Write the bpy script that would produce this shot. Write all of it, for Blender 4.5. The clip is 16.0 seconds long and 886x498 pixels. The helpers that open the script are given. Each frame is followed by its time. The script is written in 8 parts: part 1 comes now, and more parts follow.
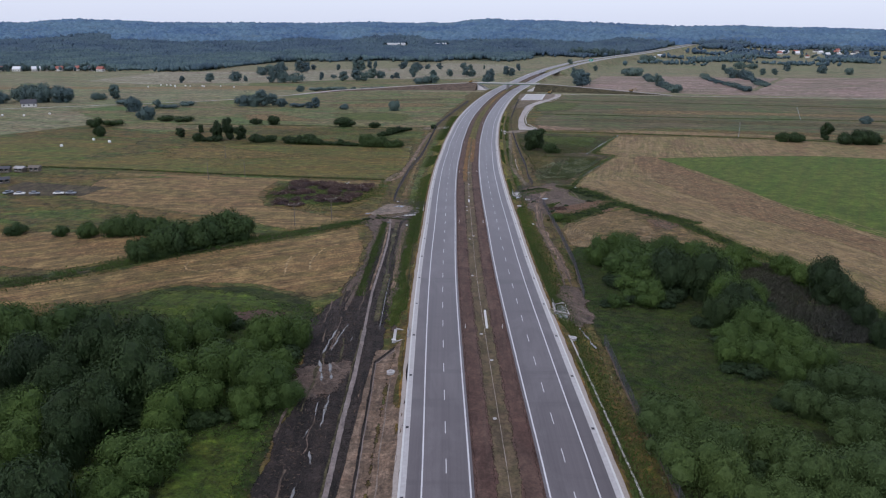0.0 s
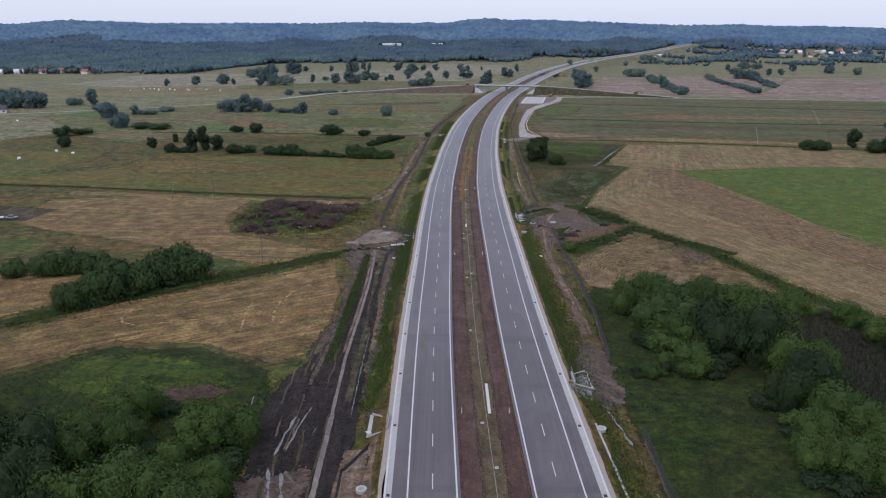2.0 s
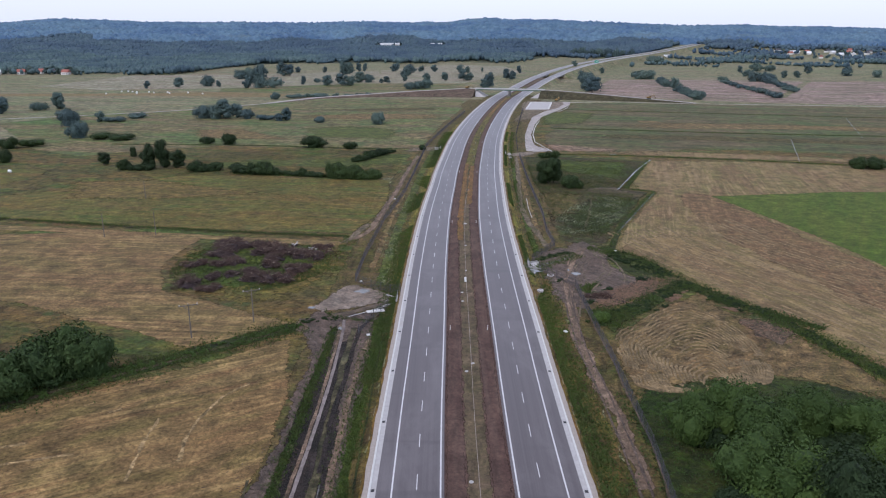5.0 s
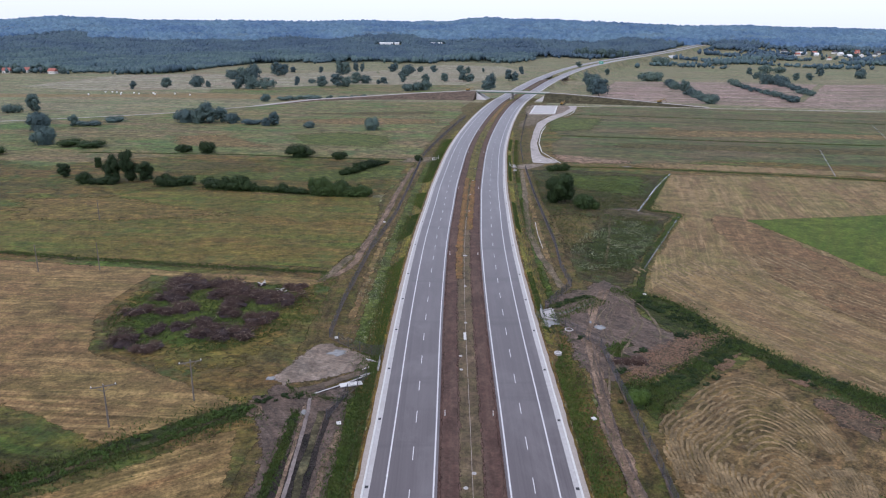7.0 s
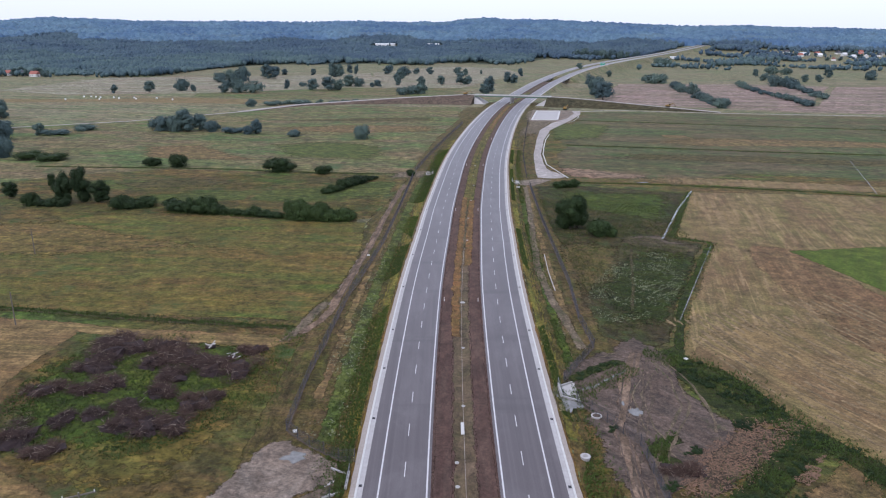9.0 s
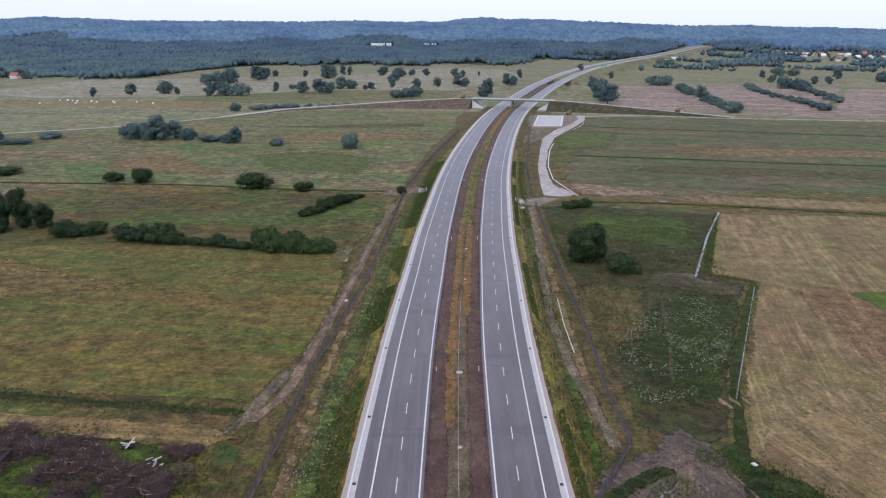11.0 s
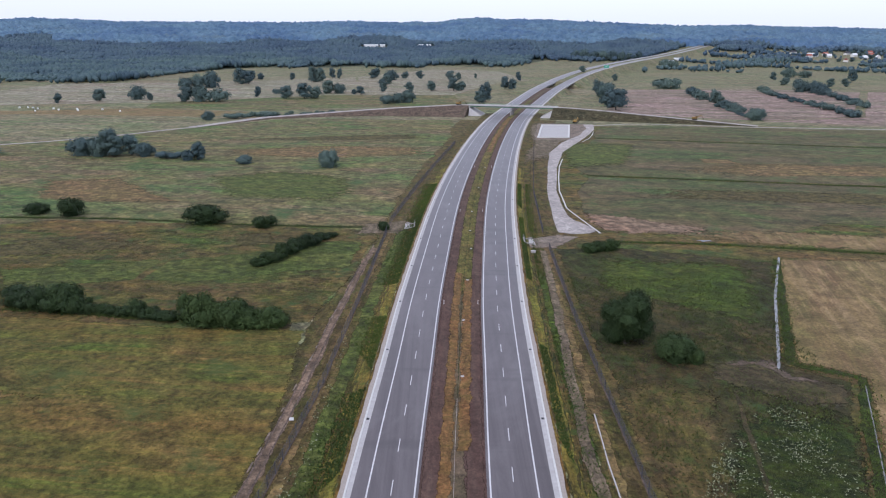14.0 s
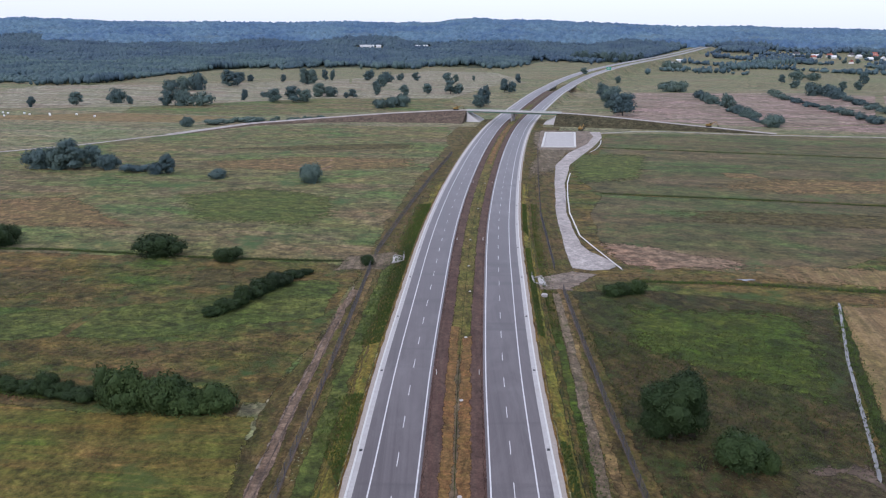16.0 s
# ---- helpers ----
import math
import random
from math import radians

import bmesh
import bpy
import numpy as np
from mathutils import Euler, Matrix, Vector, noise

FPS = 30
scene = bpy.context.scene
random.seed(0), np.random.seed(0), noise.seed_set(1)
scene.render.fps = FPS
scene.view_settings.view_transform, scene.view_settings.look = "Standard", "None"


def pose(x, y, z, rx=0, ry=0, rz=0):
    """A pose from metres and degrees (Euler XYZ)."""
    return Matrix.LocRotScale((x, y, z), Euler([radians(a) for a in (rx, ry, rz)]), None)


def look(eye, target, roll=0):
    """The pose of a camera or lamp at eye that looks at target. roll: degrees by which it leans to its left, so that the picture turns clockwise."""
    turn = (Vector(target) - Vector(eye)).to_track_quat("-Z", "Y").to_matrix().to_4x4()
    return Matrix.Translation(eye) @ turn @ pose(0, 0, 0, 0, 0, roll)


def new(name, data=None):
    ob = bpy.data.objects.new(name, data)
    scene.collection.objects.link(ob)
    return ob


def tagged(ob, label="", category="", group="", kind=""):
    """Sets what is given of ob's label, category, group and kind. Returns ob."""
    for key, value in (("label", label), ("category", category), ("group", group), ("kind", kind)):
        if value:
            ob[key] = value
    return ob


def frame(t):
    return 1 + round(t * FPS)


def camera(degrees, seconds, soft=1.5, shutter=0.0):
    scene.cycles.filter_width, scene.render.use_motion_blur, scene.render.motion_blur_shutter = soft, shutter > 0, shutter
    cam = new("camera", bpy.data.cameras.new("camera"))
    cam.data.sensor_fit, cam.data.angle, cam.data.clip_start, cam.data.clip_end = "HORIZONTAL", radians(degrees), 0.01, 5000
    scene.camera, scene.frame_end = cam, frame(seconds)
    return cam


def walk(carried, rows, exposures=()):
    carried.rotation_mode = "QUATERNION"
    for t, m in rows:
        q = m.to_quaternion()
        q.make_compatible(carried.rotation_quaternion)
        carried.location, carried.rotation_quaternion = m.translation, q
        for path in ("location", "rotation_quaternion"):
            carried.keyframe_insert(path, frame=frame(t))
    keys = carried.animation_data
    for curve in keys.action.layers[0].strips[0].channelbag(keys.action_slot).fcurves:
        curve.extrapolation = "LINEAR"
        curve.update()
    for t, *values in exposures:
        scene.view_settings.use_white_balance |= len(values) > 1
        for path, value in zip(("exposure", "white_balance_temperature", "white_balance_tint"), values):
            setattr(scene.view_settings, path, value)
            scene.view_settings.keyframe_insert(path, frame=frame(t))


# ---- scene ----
cam = camera(62.8, 16.0, 1.15)
PATH = [
    (0, (0.524, -0.287, 65.828), (0.511, 1.628, 65.254), 0.2),
    (0.5, (0.846, 9.528, 65.828), (0.835, 11.444, 65.255), 0.1),
    (1, (1.165, 19.344, 65.829), (1.155, 21.26, 65.256), 0.0),
    (1.5, (1.475, 29.162, 65.83), (1.467, 31.077, 65.256), 0.1),
    (2, (1.773, 38.981, 65.83), (1.766, 40.897, 65.256), 0.0),
    (2.5, (2.057, 48.805, 65.831), (2.052, 50.721, 65.258), -0.0),
    (3, (2.329, 58.634, 65.832), (2.324, 60.551, 65.259), -0.1),
    (3.5, (2.591, 68.467, 65.832), (2.585, 70.383, 65.257), 0.0),
    (4, (2.845, 78.304, 65.832), (2.84, 80.219, 65.257), -0.0),
    (6.5, (4.103, 127.506, 65.83), (4.097, 129.421, 65.254), 0.4),
    (7, (4.357, 137.355, 65.83), (4.352, 139.27, 65.253), 0.4),
    (7.5, (4.615, 147.215, 65.831), (4.61, 149.13, 65.253), 0.4),
    (8, (4.881, 157.081, 65.833), (4.88, 158.996, 65.254), 0.4),
    (8.5, (5.155, 166.95, 65.834), (5.155, 168.865, 65.257), 0.3),
    (9, (5.436, 176.82, 65.835), (5.437, 178.735, 65.26), 0.3),
    (9.2, (5.549, 180.765, 65.836), (5.557, 182.681, 65.262), 0.3),
    (11.5, (6.85, 226.111, 65.841), (6.858, 228.027, 65.265), 0.3),
    (12, (7.139, 235.965, 65.841), (7.146, 237.88, 65.265), 0.3),
    (12.5, (7.435, 245.813, 65.842), (7.448, 247.728, 65.266), 0.2),
    (13, (7.74, 255.653, 65.844), (7.759, 257.569, 65.268), 0.2),
    (13.5, (8.053, 265.485, 65.846), (8.071, 267.401, 65.27), 0.3),
    (14, (8.374, 275.308, 65.848), (8.392, 277.223, 65.274), 0.2),
    (14.5, (8.704, 285.121, 65.849), (8.723, 287.036, 65.275), 0.2),
    (15, (9.044, 294.926, 65.851), (9.068, 296.842, 65.277), 0.2),
    (15.5, (9.389, 304.727, 65.852), (9.413, 306.643, 65.278), 0.4),
    (16, (9.737, 314.526, 65.852), (9.762, 316.441, 65.279), 0.3),
]
walk(cam, [(t, look(eye, target, roll)) for t, eye, target, roll in PATH],
     [(0.0, -0.27, 5800, 17), (3.0, -0.26, 5800, 17), (4.2, -0.16, 5800, 17), (6.3, 0.1, 5800, 17), (9.0, 0.08, 5800, 17), (16.0, 0.05, 5800, 17)])
DASH, DASH_WEST, DASH_EAST = 11.74, 99.8 - 3 * 11.74, 103.1 - 3 * 11.74

# ---------- exposure is keyed with the walk above; world and sun ----------
world = bpy.data.worlds.new("world")
scene.world = world
world.use_nodes = True
wn, wl = world.node_tree.nodes, world.node_tree.links
wn.clear()
sky = wn.new("ShaderNodeTexSky")
sky.sky_type = "NISHITA"
sky.sun_disc = False
sky.sun_elevation, sky.sun_rotation = radians(48), radians(215)
sky.dust_density, sky.air_density, sky.ozone_density = 3.0, 1.0, 1.0
# a thin, even cloud cover whitens the sky
cover = wn.new("ShaderNodeMix")
cover.data_type = "RGBA"
cover.inputs["Factor"].default_value = 0.62
cover.inputs["B"].default_value = (8.6, 8.9, 9.4, 1)
wl.new(sky.outputs["Color"], cover.inputs["A"])
wbg = wn.new("ShaderNodeBackground")
wbg.inputs["Strength"].default_value = 0.15
wl.new(cover.outputs["Result"], wbg.inputs["Color"])
wout = wn.new("ShaderNodeOutputWorld")
wl.new(wbg.outputs["Background"], wout.inputs["Surface"])

sun_data = bpy.data.lights.new("sun", "SUN")
sun_data.energy, sun_data.angle, sun_data.color = 1.1, radians(14), (1.0, 0.95, 0.88)
sun = new("sun", sun_data)
sun.matrix_world = look((0, 0, 400), (0 + 0.57 * 267, 0 + 0.82 * 267, 400 - 297))


# ---------- materials ----------
class Nodes:
    """A small wrapper to write node trees in few lines."""

    def __init__(self, name):
        self.m = bpy.data.materials.new(name)
        self.m.use_nodes = True
        self.n, self.l = self.m.node_tree.nodes, self.m.node_tree.links
        self.bsdf = self.n["Principled BSDF"]

    def put(self, value, socket):
        if hasattr(value, "is_output"):
            self.l.new(value, socket)
        elif isinstance(value, (tuple, list)) and len(value) == 3 and socket.type == "RGBA":
            socket.default_value = (*value, 1)
        else:
            socket.default_value = value

    def position(self):
        return self.n.new("ShaderNodeNewGeometry").outputs["Position"]

    def island(self):
        return self.n.new("ShaderNodeNewGeometry").outputs["Random Per Island"]

    def rand(self):
        return self.n.new("ShaderNodeObjectInfo").outputs["Random"]

    def mapped(self, vec, turn=0.0, scale=(1, 1, 1)):
        for turned, sized in ((turn, (1, 1, 1)), (0.0, scale)):
            node = self.n.new("ShaderNodeMapping")
            node.inputs["Rotation"].default_value = (0, 0, radians(turned))
            node.inputs["Scale"].default_value = sized
            self.l.new(vec, node.inputs["Vector"])
            vec = node.outputs["Vector"]
        return vec

    def shifted(self, vec, at):
        node = self.n.new("ShaderNodeVectorMath")
        node.operation = "SUBTRACT"
        self.l.new(vec, node.inputs[0])
        node.inputs[1].default_value = at
        return node.outputs["Vector"]

    def noise(self, vec, scale, detail=3, rough=0.55, distort=0.0):
        node = self.n.new("ShaderNodeTexNoise")
        node.inputs["Scale"].default_value = scale
        node.inputs["Detail"].default_value = detail
        node.inputs["Roughness"].default_value = rough
        node.inputs["Distortion"].default_value = distort
        self.l.new(vec, node.inputs["Vector"])
        return node.outputs["Fac"]

    def wave(self, vec, scale, distort, kind="BANDS", detail=2.0, dscale=1.0):
        node = self.n.new("ShaderNodeTexWave")
        node.wave_type = kind
        node.bands_direction, node.rings_direction = "Y", "Z"
        node.inputs["Scale"].default_value = scale
        node.inputs["Distortion"].default_value = distort
        node.inputs["Detail"].default_value = detail
        node.inputs["Detail Scale"].default_value = dscale
        self.l.new(vec, node.inputs["Vector"])
        return node.outputs["Fac"]

    def span(self, fac, a, b, lo=0.0, hi=1.0):
        node = self.n.new("ShaderNodeMapRange")
        self.put(fac, node.inputs["Value"])
        for key, v in (("From Min", a), ("From Max", b), ("To Min", lo), ("To Max", hi)):
            node.inputs[key].default_value = v
        return node.outputs["Result"]

    def mix(self, fac, a, b, blend="MIX"):
        node = self.n.new("ShaderNodeMix")
        node.data_type, node.blend_type = "RGBA", blend
        self.put(fac, node.inputs["Factor"])
        self.put(a, node.inputs["A"])
        self.put(b, node.inputs["B"])
        return node.outputs["Result"]

    def math(self, op, a, b=0.0):
        node = self.n.new("ShaderNodeMath")
        node.operation = op
        self.put(a, node.inputs[0])
        self.put(b, node.inputs[1])
        return node.outputs[0]

    def bump(self, height, strength, distance):
        node = self.n.new("ShaderNodeBump")
        node.inputs["Strength"].default_value = strength
        node.inputs["Distance"].default_value = distance
        self.l.new(height, node.inputs["Height"])
        self.l.new(node.outputs["Normal"], self.bsdf.inputs["Normal"])

    def done(self, color, rough=0.9, metal=0.0, spec=0.3):
        self.put(color, self.bsdf.inputs["Base Color"])
        self.put(rough, self.bsdf.inputs["Roughness"])
        self.bsdf.inputs["Metallic"].default_value = metal
        self.bsdf.inputs["Specular IOR Level"].default_value = spec
        return self.m


SHEEN = 0.04  # pale tips of stems and blades, seen at a low angle; also stands in for some haze


def land(name, a, b, c, big=0.02, turn=0.0, streak=(0.02, 0.3), amount=0.5, fine=1.6, bump=0.35, tall=0.25, rows=None, spots=None, rust=None, deep=None, comb=None, dim=1.0, blue=0.86, even=1.0):
    """Ground cover: two large-scale colours, streaks of a third along a direction, fine mottling and relief.
    rows: (scale, distortion, strength, detail scale) of mowing rows; spots: (scale, from, to, colour) of scattered patches;
    rust: (colour, amount) of dry blotches; deep: (colour, amount) of wetter blotches;
    comb: (turn, strength) of fine swath lines left by mowing; dim, blue: factors on all the colours and on their blue; even: how strong the mottling is."""
    red = 1.18 if blue < 1 else 1.02
    a, b, c = [(v[0] * dim * red, v[1] * dim, v[2] * dim * blue) for v in (a, b, c)]
    rust, deep = [((z_[0][0] * dim * red, z_[0][1] * dim, z_[0][2] * dim * blue), z_[1]) if z_ else None for z_ in (rust, deep)]
    k = Nodes(name)
    p = k.position()
    large = k.span(k.noise(k.mapped(p, turn, (0.75, 1.5, 1)), big * 1.3, 6, 0.66, 0.5), 0.42, 0.58)
    col = k.mix(large, a, b)
    st = k.mapped(p, turn, (streak[0], streak[1], 0.1))
    col = k.mix(k.math("MULTIPLY", k.span(k.noise(st, 1.0, 5, 0.62, 0.6), 0.44, 0.64), amount), col, c)
    if rust:
        rv = k.mapped(p, turn + 7, (big * 1.6, big * 4.2, 0.1))
        col = k.mix(k.math("MULTIPLY", k.span(k.noise(rv, 1.0, 6, 0.68, 0.8), 0.47, 0.6), rust[1]), col, rust[0])
    if deep:
        dv = k.mapped(p, turn - 5, (big * 1.9, big * 5.0, 0.3))
        col = k.mix(k.math("MULTIPLY", k.span(k.noise(dv, 1.3, 6, 0.7, 0.6), 0.48, 0.6), deep[1]), col, deep[0])
    if comb:
        cv = k.mapped(p, comb[0], (0.035, 0.75, 1))
        line = k.noise(cv, 1.0, 5, 0.62, 0.5)
        worn = k.span(k.noise(p, 0.035, 4, 0.6), 0.36, 0.6, 0.15, 1.0)
        col = k.mix(k.math("MULTIPLY", k.math("MULTIPLY", k.span(line, 0.53, 0.64), worn), comb[1]), col, tuple(min(1, v * 1.5) for v in c))
        col = k.mix(k.math("MULTIPLY", k.math("MULTIPLY", k.span(line, 0.47, 0.36), worn), comb[1]), col, tuple(v * 0.62 for v in b))
    # mottling of tone; its dark flecks also paint shade between grass clumps
    clod = k.noise(k.mapped(p, turn, (0.24, 0.30, 0.2) if streak[0] < streak[1] else ((0.36, 0.13, 0.2) if streak[0] > 2 * streak[1] else (0.3, 0.3, 0.3))), 1.0, 7, 0.78, 0.4)
    col = k.mix((0.5 if comb else 0.85) * even, col, k.mix(k.span(clod, 0.36, 0.64), (0.13, 0.14, 0.13), (0.85, 0.83, 0.77)), "OVERLAY")
    mid = k.noise(p, big * 11, 5, 0.7)
    col = k.mix(0.8 * even, col, k.mix(k.span(mid, 0.30, 0.70), (0.22, 0.22, 0.22), (0.78, 0.77, 0.73)), "OVERLAY")
    grain = k.noise(p, fine, 6, 0.8)
    col = k.mix(0.9 * even, col, k.mix(k.span(grain, 0.32, 0.68), (0.13, 0.14, 0.13), (0.86, 0.85, 0.81)), "OVERLAY")
    height = grain
    if rows:
        rv = k.mapped(p, turn, (1, 1, 1))
        if len(rows) > 4:
            rv = k.mapped(k.shifted(p, rows[4]), 0, rows[5])
        w = k.wave(rv, rows[0], rows[1], "RINGS" if len(rows) > 4 else "BANDS", 4, rows[3])
        ragged = k.math("MULTIPLY", k.span(w, 0.35, 0.85), k.span(k.noise(k.mapped(p, turn, (0.5, 0.3, 1)), 1.0, 5, 0.75), 0.42, 0.6))
        faded = k.math("MULTIPLY", ragged, k.span(k.noise(p, 0.04, 3), 0.35, 0.62, 0.25 * rows[2], rows[2]))
        col = k.mix(k.math("MULTIPLY", k.math("MULTIPLY", k.span(w, 0.5, 0.1), k.span(k.noise(p, 0.16, 4, 0.7), 0.4, 0.62)), 0.7 * rows[2]), col, tuple(v * 0.55 for v in b))
        col = k.mix(faded, col, tuple(min(1, v * 1.45) for v in c))
        height = k.math("ADD", grain, faded)
    if spots:
        s = k.span(k.noise(p, spots[0], 5, 0.7), spots[1], spots[2])
        col = k.mix(s, col, spots[3])
    k.bump(height, bump, tall)
    k.done(col, 0.95, 0, 0.12)
    k.bsdf.inputs["Sheen Weight"].default_value = SHEEN
    k.bsdf.inputs["Sheen Roughness"].default_value = 0.5
    k.bsdf.inputs["Sheen Tint"].default_value = (1.0, 0.98, 0.80, 1)
    # thin out towards a ragged rim, where the mesh carries one
    rim = k.n.new("ShaderNodeAttribute")
    rim.attribute_name = "bare"
    thin = k.math("ADD", rim.outputs["Fac"], k.span(k.noise(p, 0.55, 5, 0.7), 0.25, 0.75, -0.5, 0.5))
    clear = k.n.new("ShaderNodeBsdfTransparent")
    blend = k.n.new("ShaderNodeMixShader")
    k.put(k.math("MULTIPLY", k.span(thin, 0.42, 0.62), k.math("GREATER_THAN", rim.outputs["Fac"], 0.001)), blend.inputs["Fac"])
    k.l.new(k.bsdf.outputs["BSDF"], blend.inputs[1])
    k.l.new(clear.outputs["BSDF"], blend.inputs[2])
    k.l.new(blend.outputs["Shader"], k.n["Material Output"].inputs["Surface"])
    return k.m


def foliage(name, dark, light, warm):
    k = Nodes(name)
    p = k.position()
    dark, light, warm = [(v[0] * 0.74, v[1] * 0.80, v[2] * 0.78) for v in (dark, light, warm)]
    col = k.mix(k.span(k.island(), 0, 1, 0.3, 0.75), dark, light)
    col = k.mix(k.span(k.noise(p, 0.35, 2), 0.45, 0.7, 0.0, 0.6), col, warm)
    stand = k.span(k.noise(p, 0.011, 4, 0.6), 0.38, 0.62)
    col = k.mix(1.0, col, k.mix(stand, (0.72, 0.76, 0.84), (1.2, 1.16, 1.0)), "MULTIPLY")
    hue = k.span(k.rand(), 0, 1, 0.75, 1.25)
    col = k.mix(1.0, col, k.mix(k.span(hue, 0.75, 1.25), (0.72, 0.76, 0.8), (1.0, 1.0, 0.92)), "MULTIPLY")
    return k.done(col, 0.75, 0, 0.25)


def plain(name, a, b, scale=1.0, rough=0.7, metal=0.0, bump=0.1, spec=0.3, dirt=None):
    k = Nodes(name)
    p = k.position()
    n = k.noise(p, scale, 5, 0.65)
    col = k.mix(k.span(n, 0.3, 0.7), a, b)
    col = k.mix(k.span(k.rand(), 0, 1, 0, 0.25), col, b)
    if dirt:
        col = k.mix(k.span(k.noise(p, scale * 0.2, 4), 0.5, 0.75), col, dirt)
    k.bump(n, bump, 0.05)
    return k.done(col, rough, metal, spec)


GREENISH, RUSTY, UMBER = (0.045, 0.068, 0.016), (0.125, 0.074, 0.032), (0.040, 0.036, 0.018)
# base meadow, mostly far off: lighter and bluer to stand for haze
MEADOW = land('meadow_grass', (0.099, 0.13, 0.047), (0.146, 0.146, 0.069), (0.182, 0.146, 0.095), 0.011, 8, (0.012, 0.1), 0.7, 0.8, 0.5, 0.35, None, (0.06, 0.56, 0.72, (0.045, 0.066, 0.018)), (RUSTY, 0.4), (UMBER, 0.3), dim=1.06, blue=1.3)
FORESTFLOOR = land("forest_floor", (0.035, 0.05, 0.04), (0.045, 0.06, 0.045), (0.03, 0.04, 0.03), 0.01, 0, (0.02, 0.05), 0.4, 0.2)
HAY = land('mown_hay', (0.15, 0.122, 0.062), (0.124, 0.112, 0.05), (0.185, 0.152, 0.092), 0.014, -76, (0.012, 0.3), 0.7, 1.4, 0.35, 0.25, None, None, ((0.118, 0.082, 0.052), 0.6), ((0.098, 0.104, 0.042), 0.65), (-76, 0.5), 0.903, 0.92, 0.75)
HAYSOUTH = land('mown_hay_slope', (0.15, 0.122, 0.062), (0.124, 0.112, 0.05), (0.185, 0.152, 0.092), 0.014, 68, (0.012, 0.3), 0.7, 1.4, 0.35, 0.25, None, None, ((0.118, 0.082, 0.052), 0.6), ((0.098, 0.104, 0.042), 0.65), (68, 0.5), 0.903, 0.92, 0.75)
HAYROW = land('raked_hay_stems', (0.172, 0.146, 0.090), (0.146, 0.126, 0.076), (0.195, 0.166, 0.108), 0.1, 20, (0.2, 0.5), 0.5, 1.6, dim=0.828, blue=0.95, even=0.7)
HAYWEST = land('mown_field', (0.152, 0.110, 0.056), (0.120, 0.098, 0.046), (0.18, 0.145, 0.075), 0.02, -30, (0.015, 0.26), 0.7, 1.3, 0.4, 0.25, None, None, ((0.132, 0.084, 0.046), 0.65), ((0.088, 0.09, 0.032), 0.5), (-30, 0.75), 0.858, 0.9)
STUBBLE = land('mown_stubble', (0.152, 0.112, 0.058), (0.122, 0.102, 0.048), (0.18, 0.145, 0.075), 0.02, 4, (0.015, 0.26), 0.7, 1.3, 0.4, 0.25, None, None, ((0.132, 0.088, 0.050), 0.55), ((0.088, 0.09, 0.032), 0.5), (4, 0.75), 0.858, 0.92)
SWATH = land('raked_hay_rows', (0.142, 0.112, 0.06), (0.12, 0.098, 0.046), (0.185, 0.15, 0.094), 0.03, -50, (0.05, 0.3), 0.4, 1.4, 0.6, 0.4, None, None, ((0.12, 0.08, 0.05), 0.4), ((0.08, 0.078, 0.032), 0.7), None, 0.765, 0.9)
OLIVE = land('olive_hay_meadow', (0.052, 0.090, 0.016), (0.094, 0.090, 0.024), (0.124, 0.078, 0.032), 0.018, 4, (0.014, 0.12), 0.6, 0.9, 0.5, 0.3, None, (0.07, 0.56, 0.72, (0.058, 0.078, 0.02)), ((0.094, 0.068, 0.034), 0.45), ((0.056, 0.07, 0.02), 0.6), (6, 0.4), 0.91, 0.86)
CROP = land('green_crop', (0.044, 0.092, 0.009), (0.056, 0.098, 0.012), (0.08, 0.1, 0.02), 0.015, -60, (0.02, 0.3), 0.4, 1.2, 0.25, comb=(-60, 0.15), dim=0.84, even=0.8)
LUSH = land('lush_grass', (0.024, 0.06, 0.006), (0.04, 0.076, 0.009), (0.056, 0.07, 0.014), 0.045, 15, (0.06, 0.2), 0.5, 0.9, 0.8, 0.5, None, None, ((0.05, 0.052, 0.018), 0.4), ((0.014, 0.034, 0.006), 0.7), None, 0.522)
ROUGHGRASS = land('rough_meadow', (0.042, 0.082, 0.016), (0.094, 0.082, 0.024), (0.104, 0.066, 0.032), 0.02, 8, (0.018, 0.1), 0.65, 0.8, 0.9, 0.5, None, (0.09, 0.55, 0.68, (0.04, 0.07, 0.018)), ((0.096, 0.066, 0.038), 0.55), ((0.036, 0.04, 0.018), 0.6), None, 0.929, 0.95)
WEEDY = land('weedy_meadow', (0.032, 0.066, 0.014), (0.078, 0.068, 0.026), (0.066, 0.054, 0.034), 0.03, 70, (0.04, 0.1), 0.6, 0.7, 0.9, 0.5, None, (0.1, 0.56, 0.7, (0.036, 0.062, 0.016)), ((0.082, 0.066, 0.044), 0.6), ((0.026, 0.04, 0.014), 0.7), None, 0.55)
BAND = land('striped_meadow', (0.054, 0.092, 0.026), (0.112, 0.088, 0.04), (0.054, 0.048, 0.022), 0.012, 12, (0.006, 0.085), 0.85, 0.9, 0.6, 0.3, None, (0.045, 0.56, 0.68, (0.052, 0.082, 0.026)), ((0.122, 0.086, 0.054), 0.6), ((0.044, 0.046, 0.022), 0.6), (12, 0.35), 0.941, 1.08)
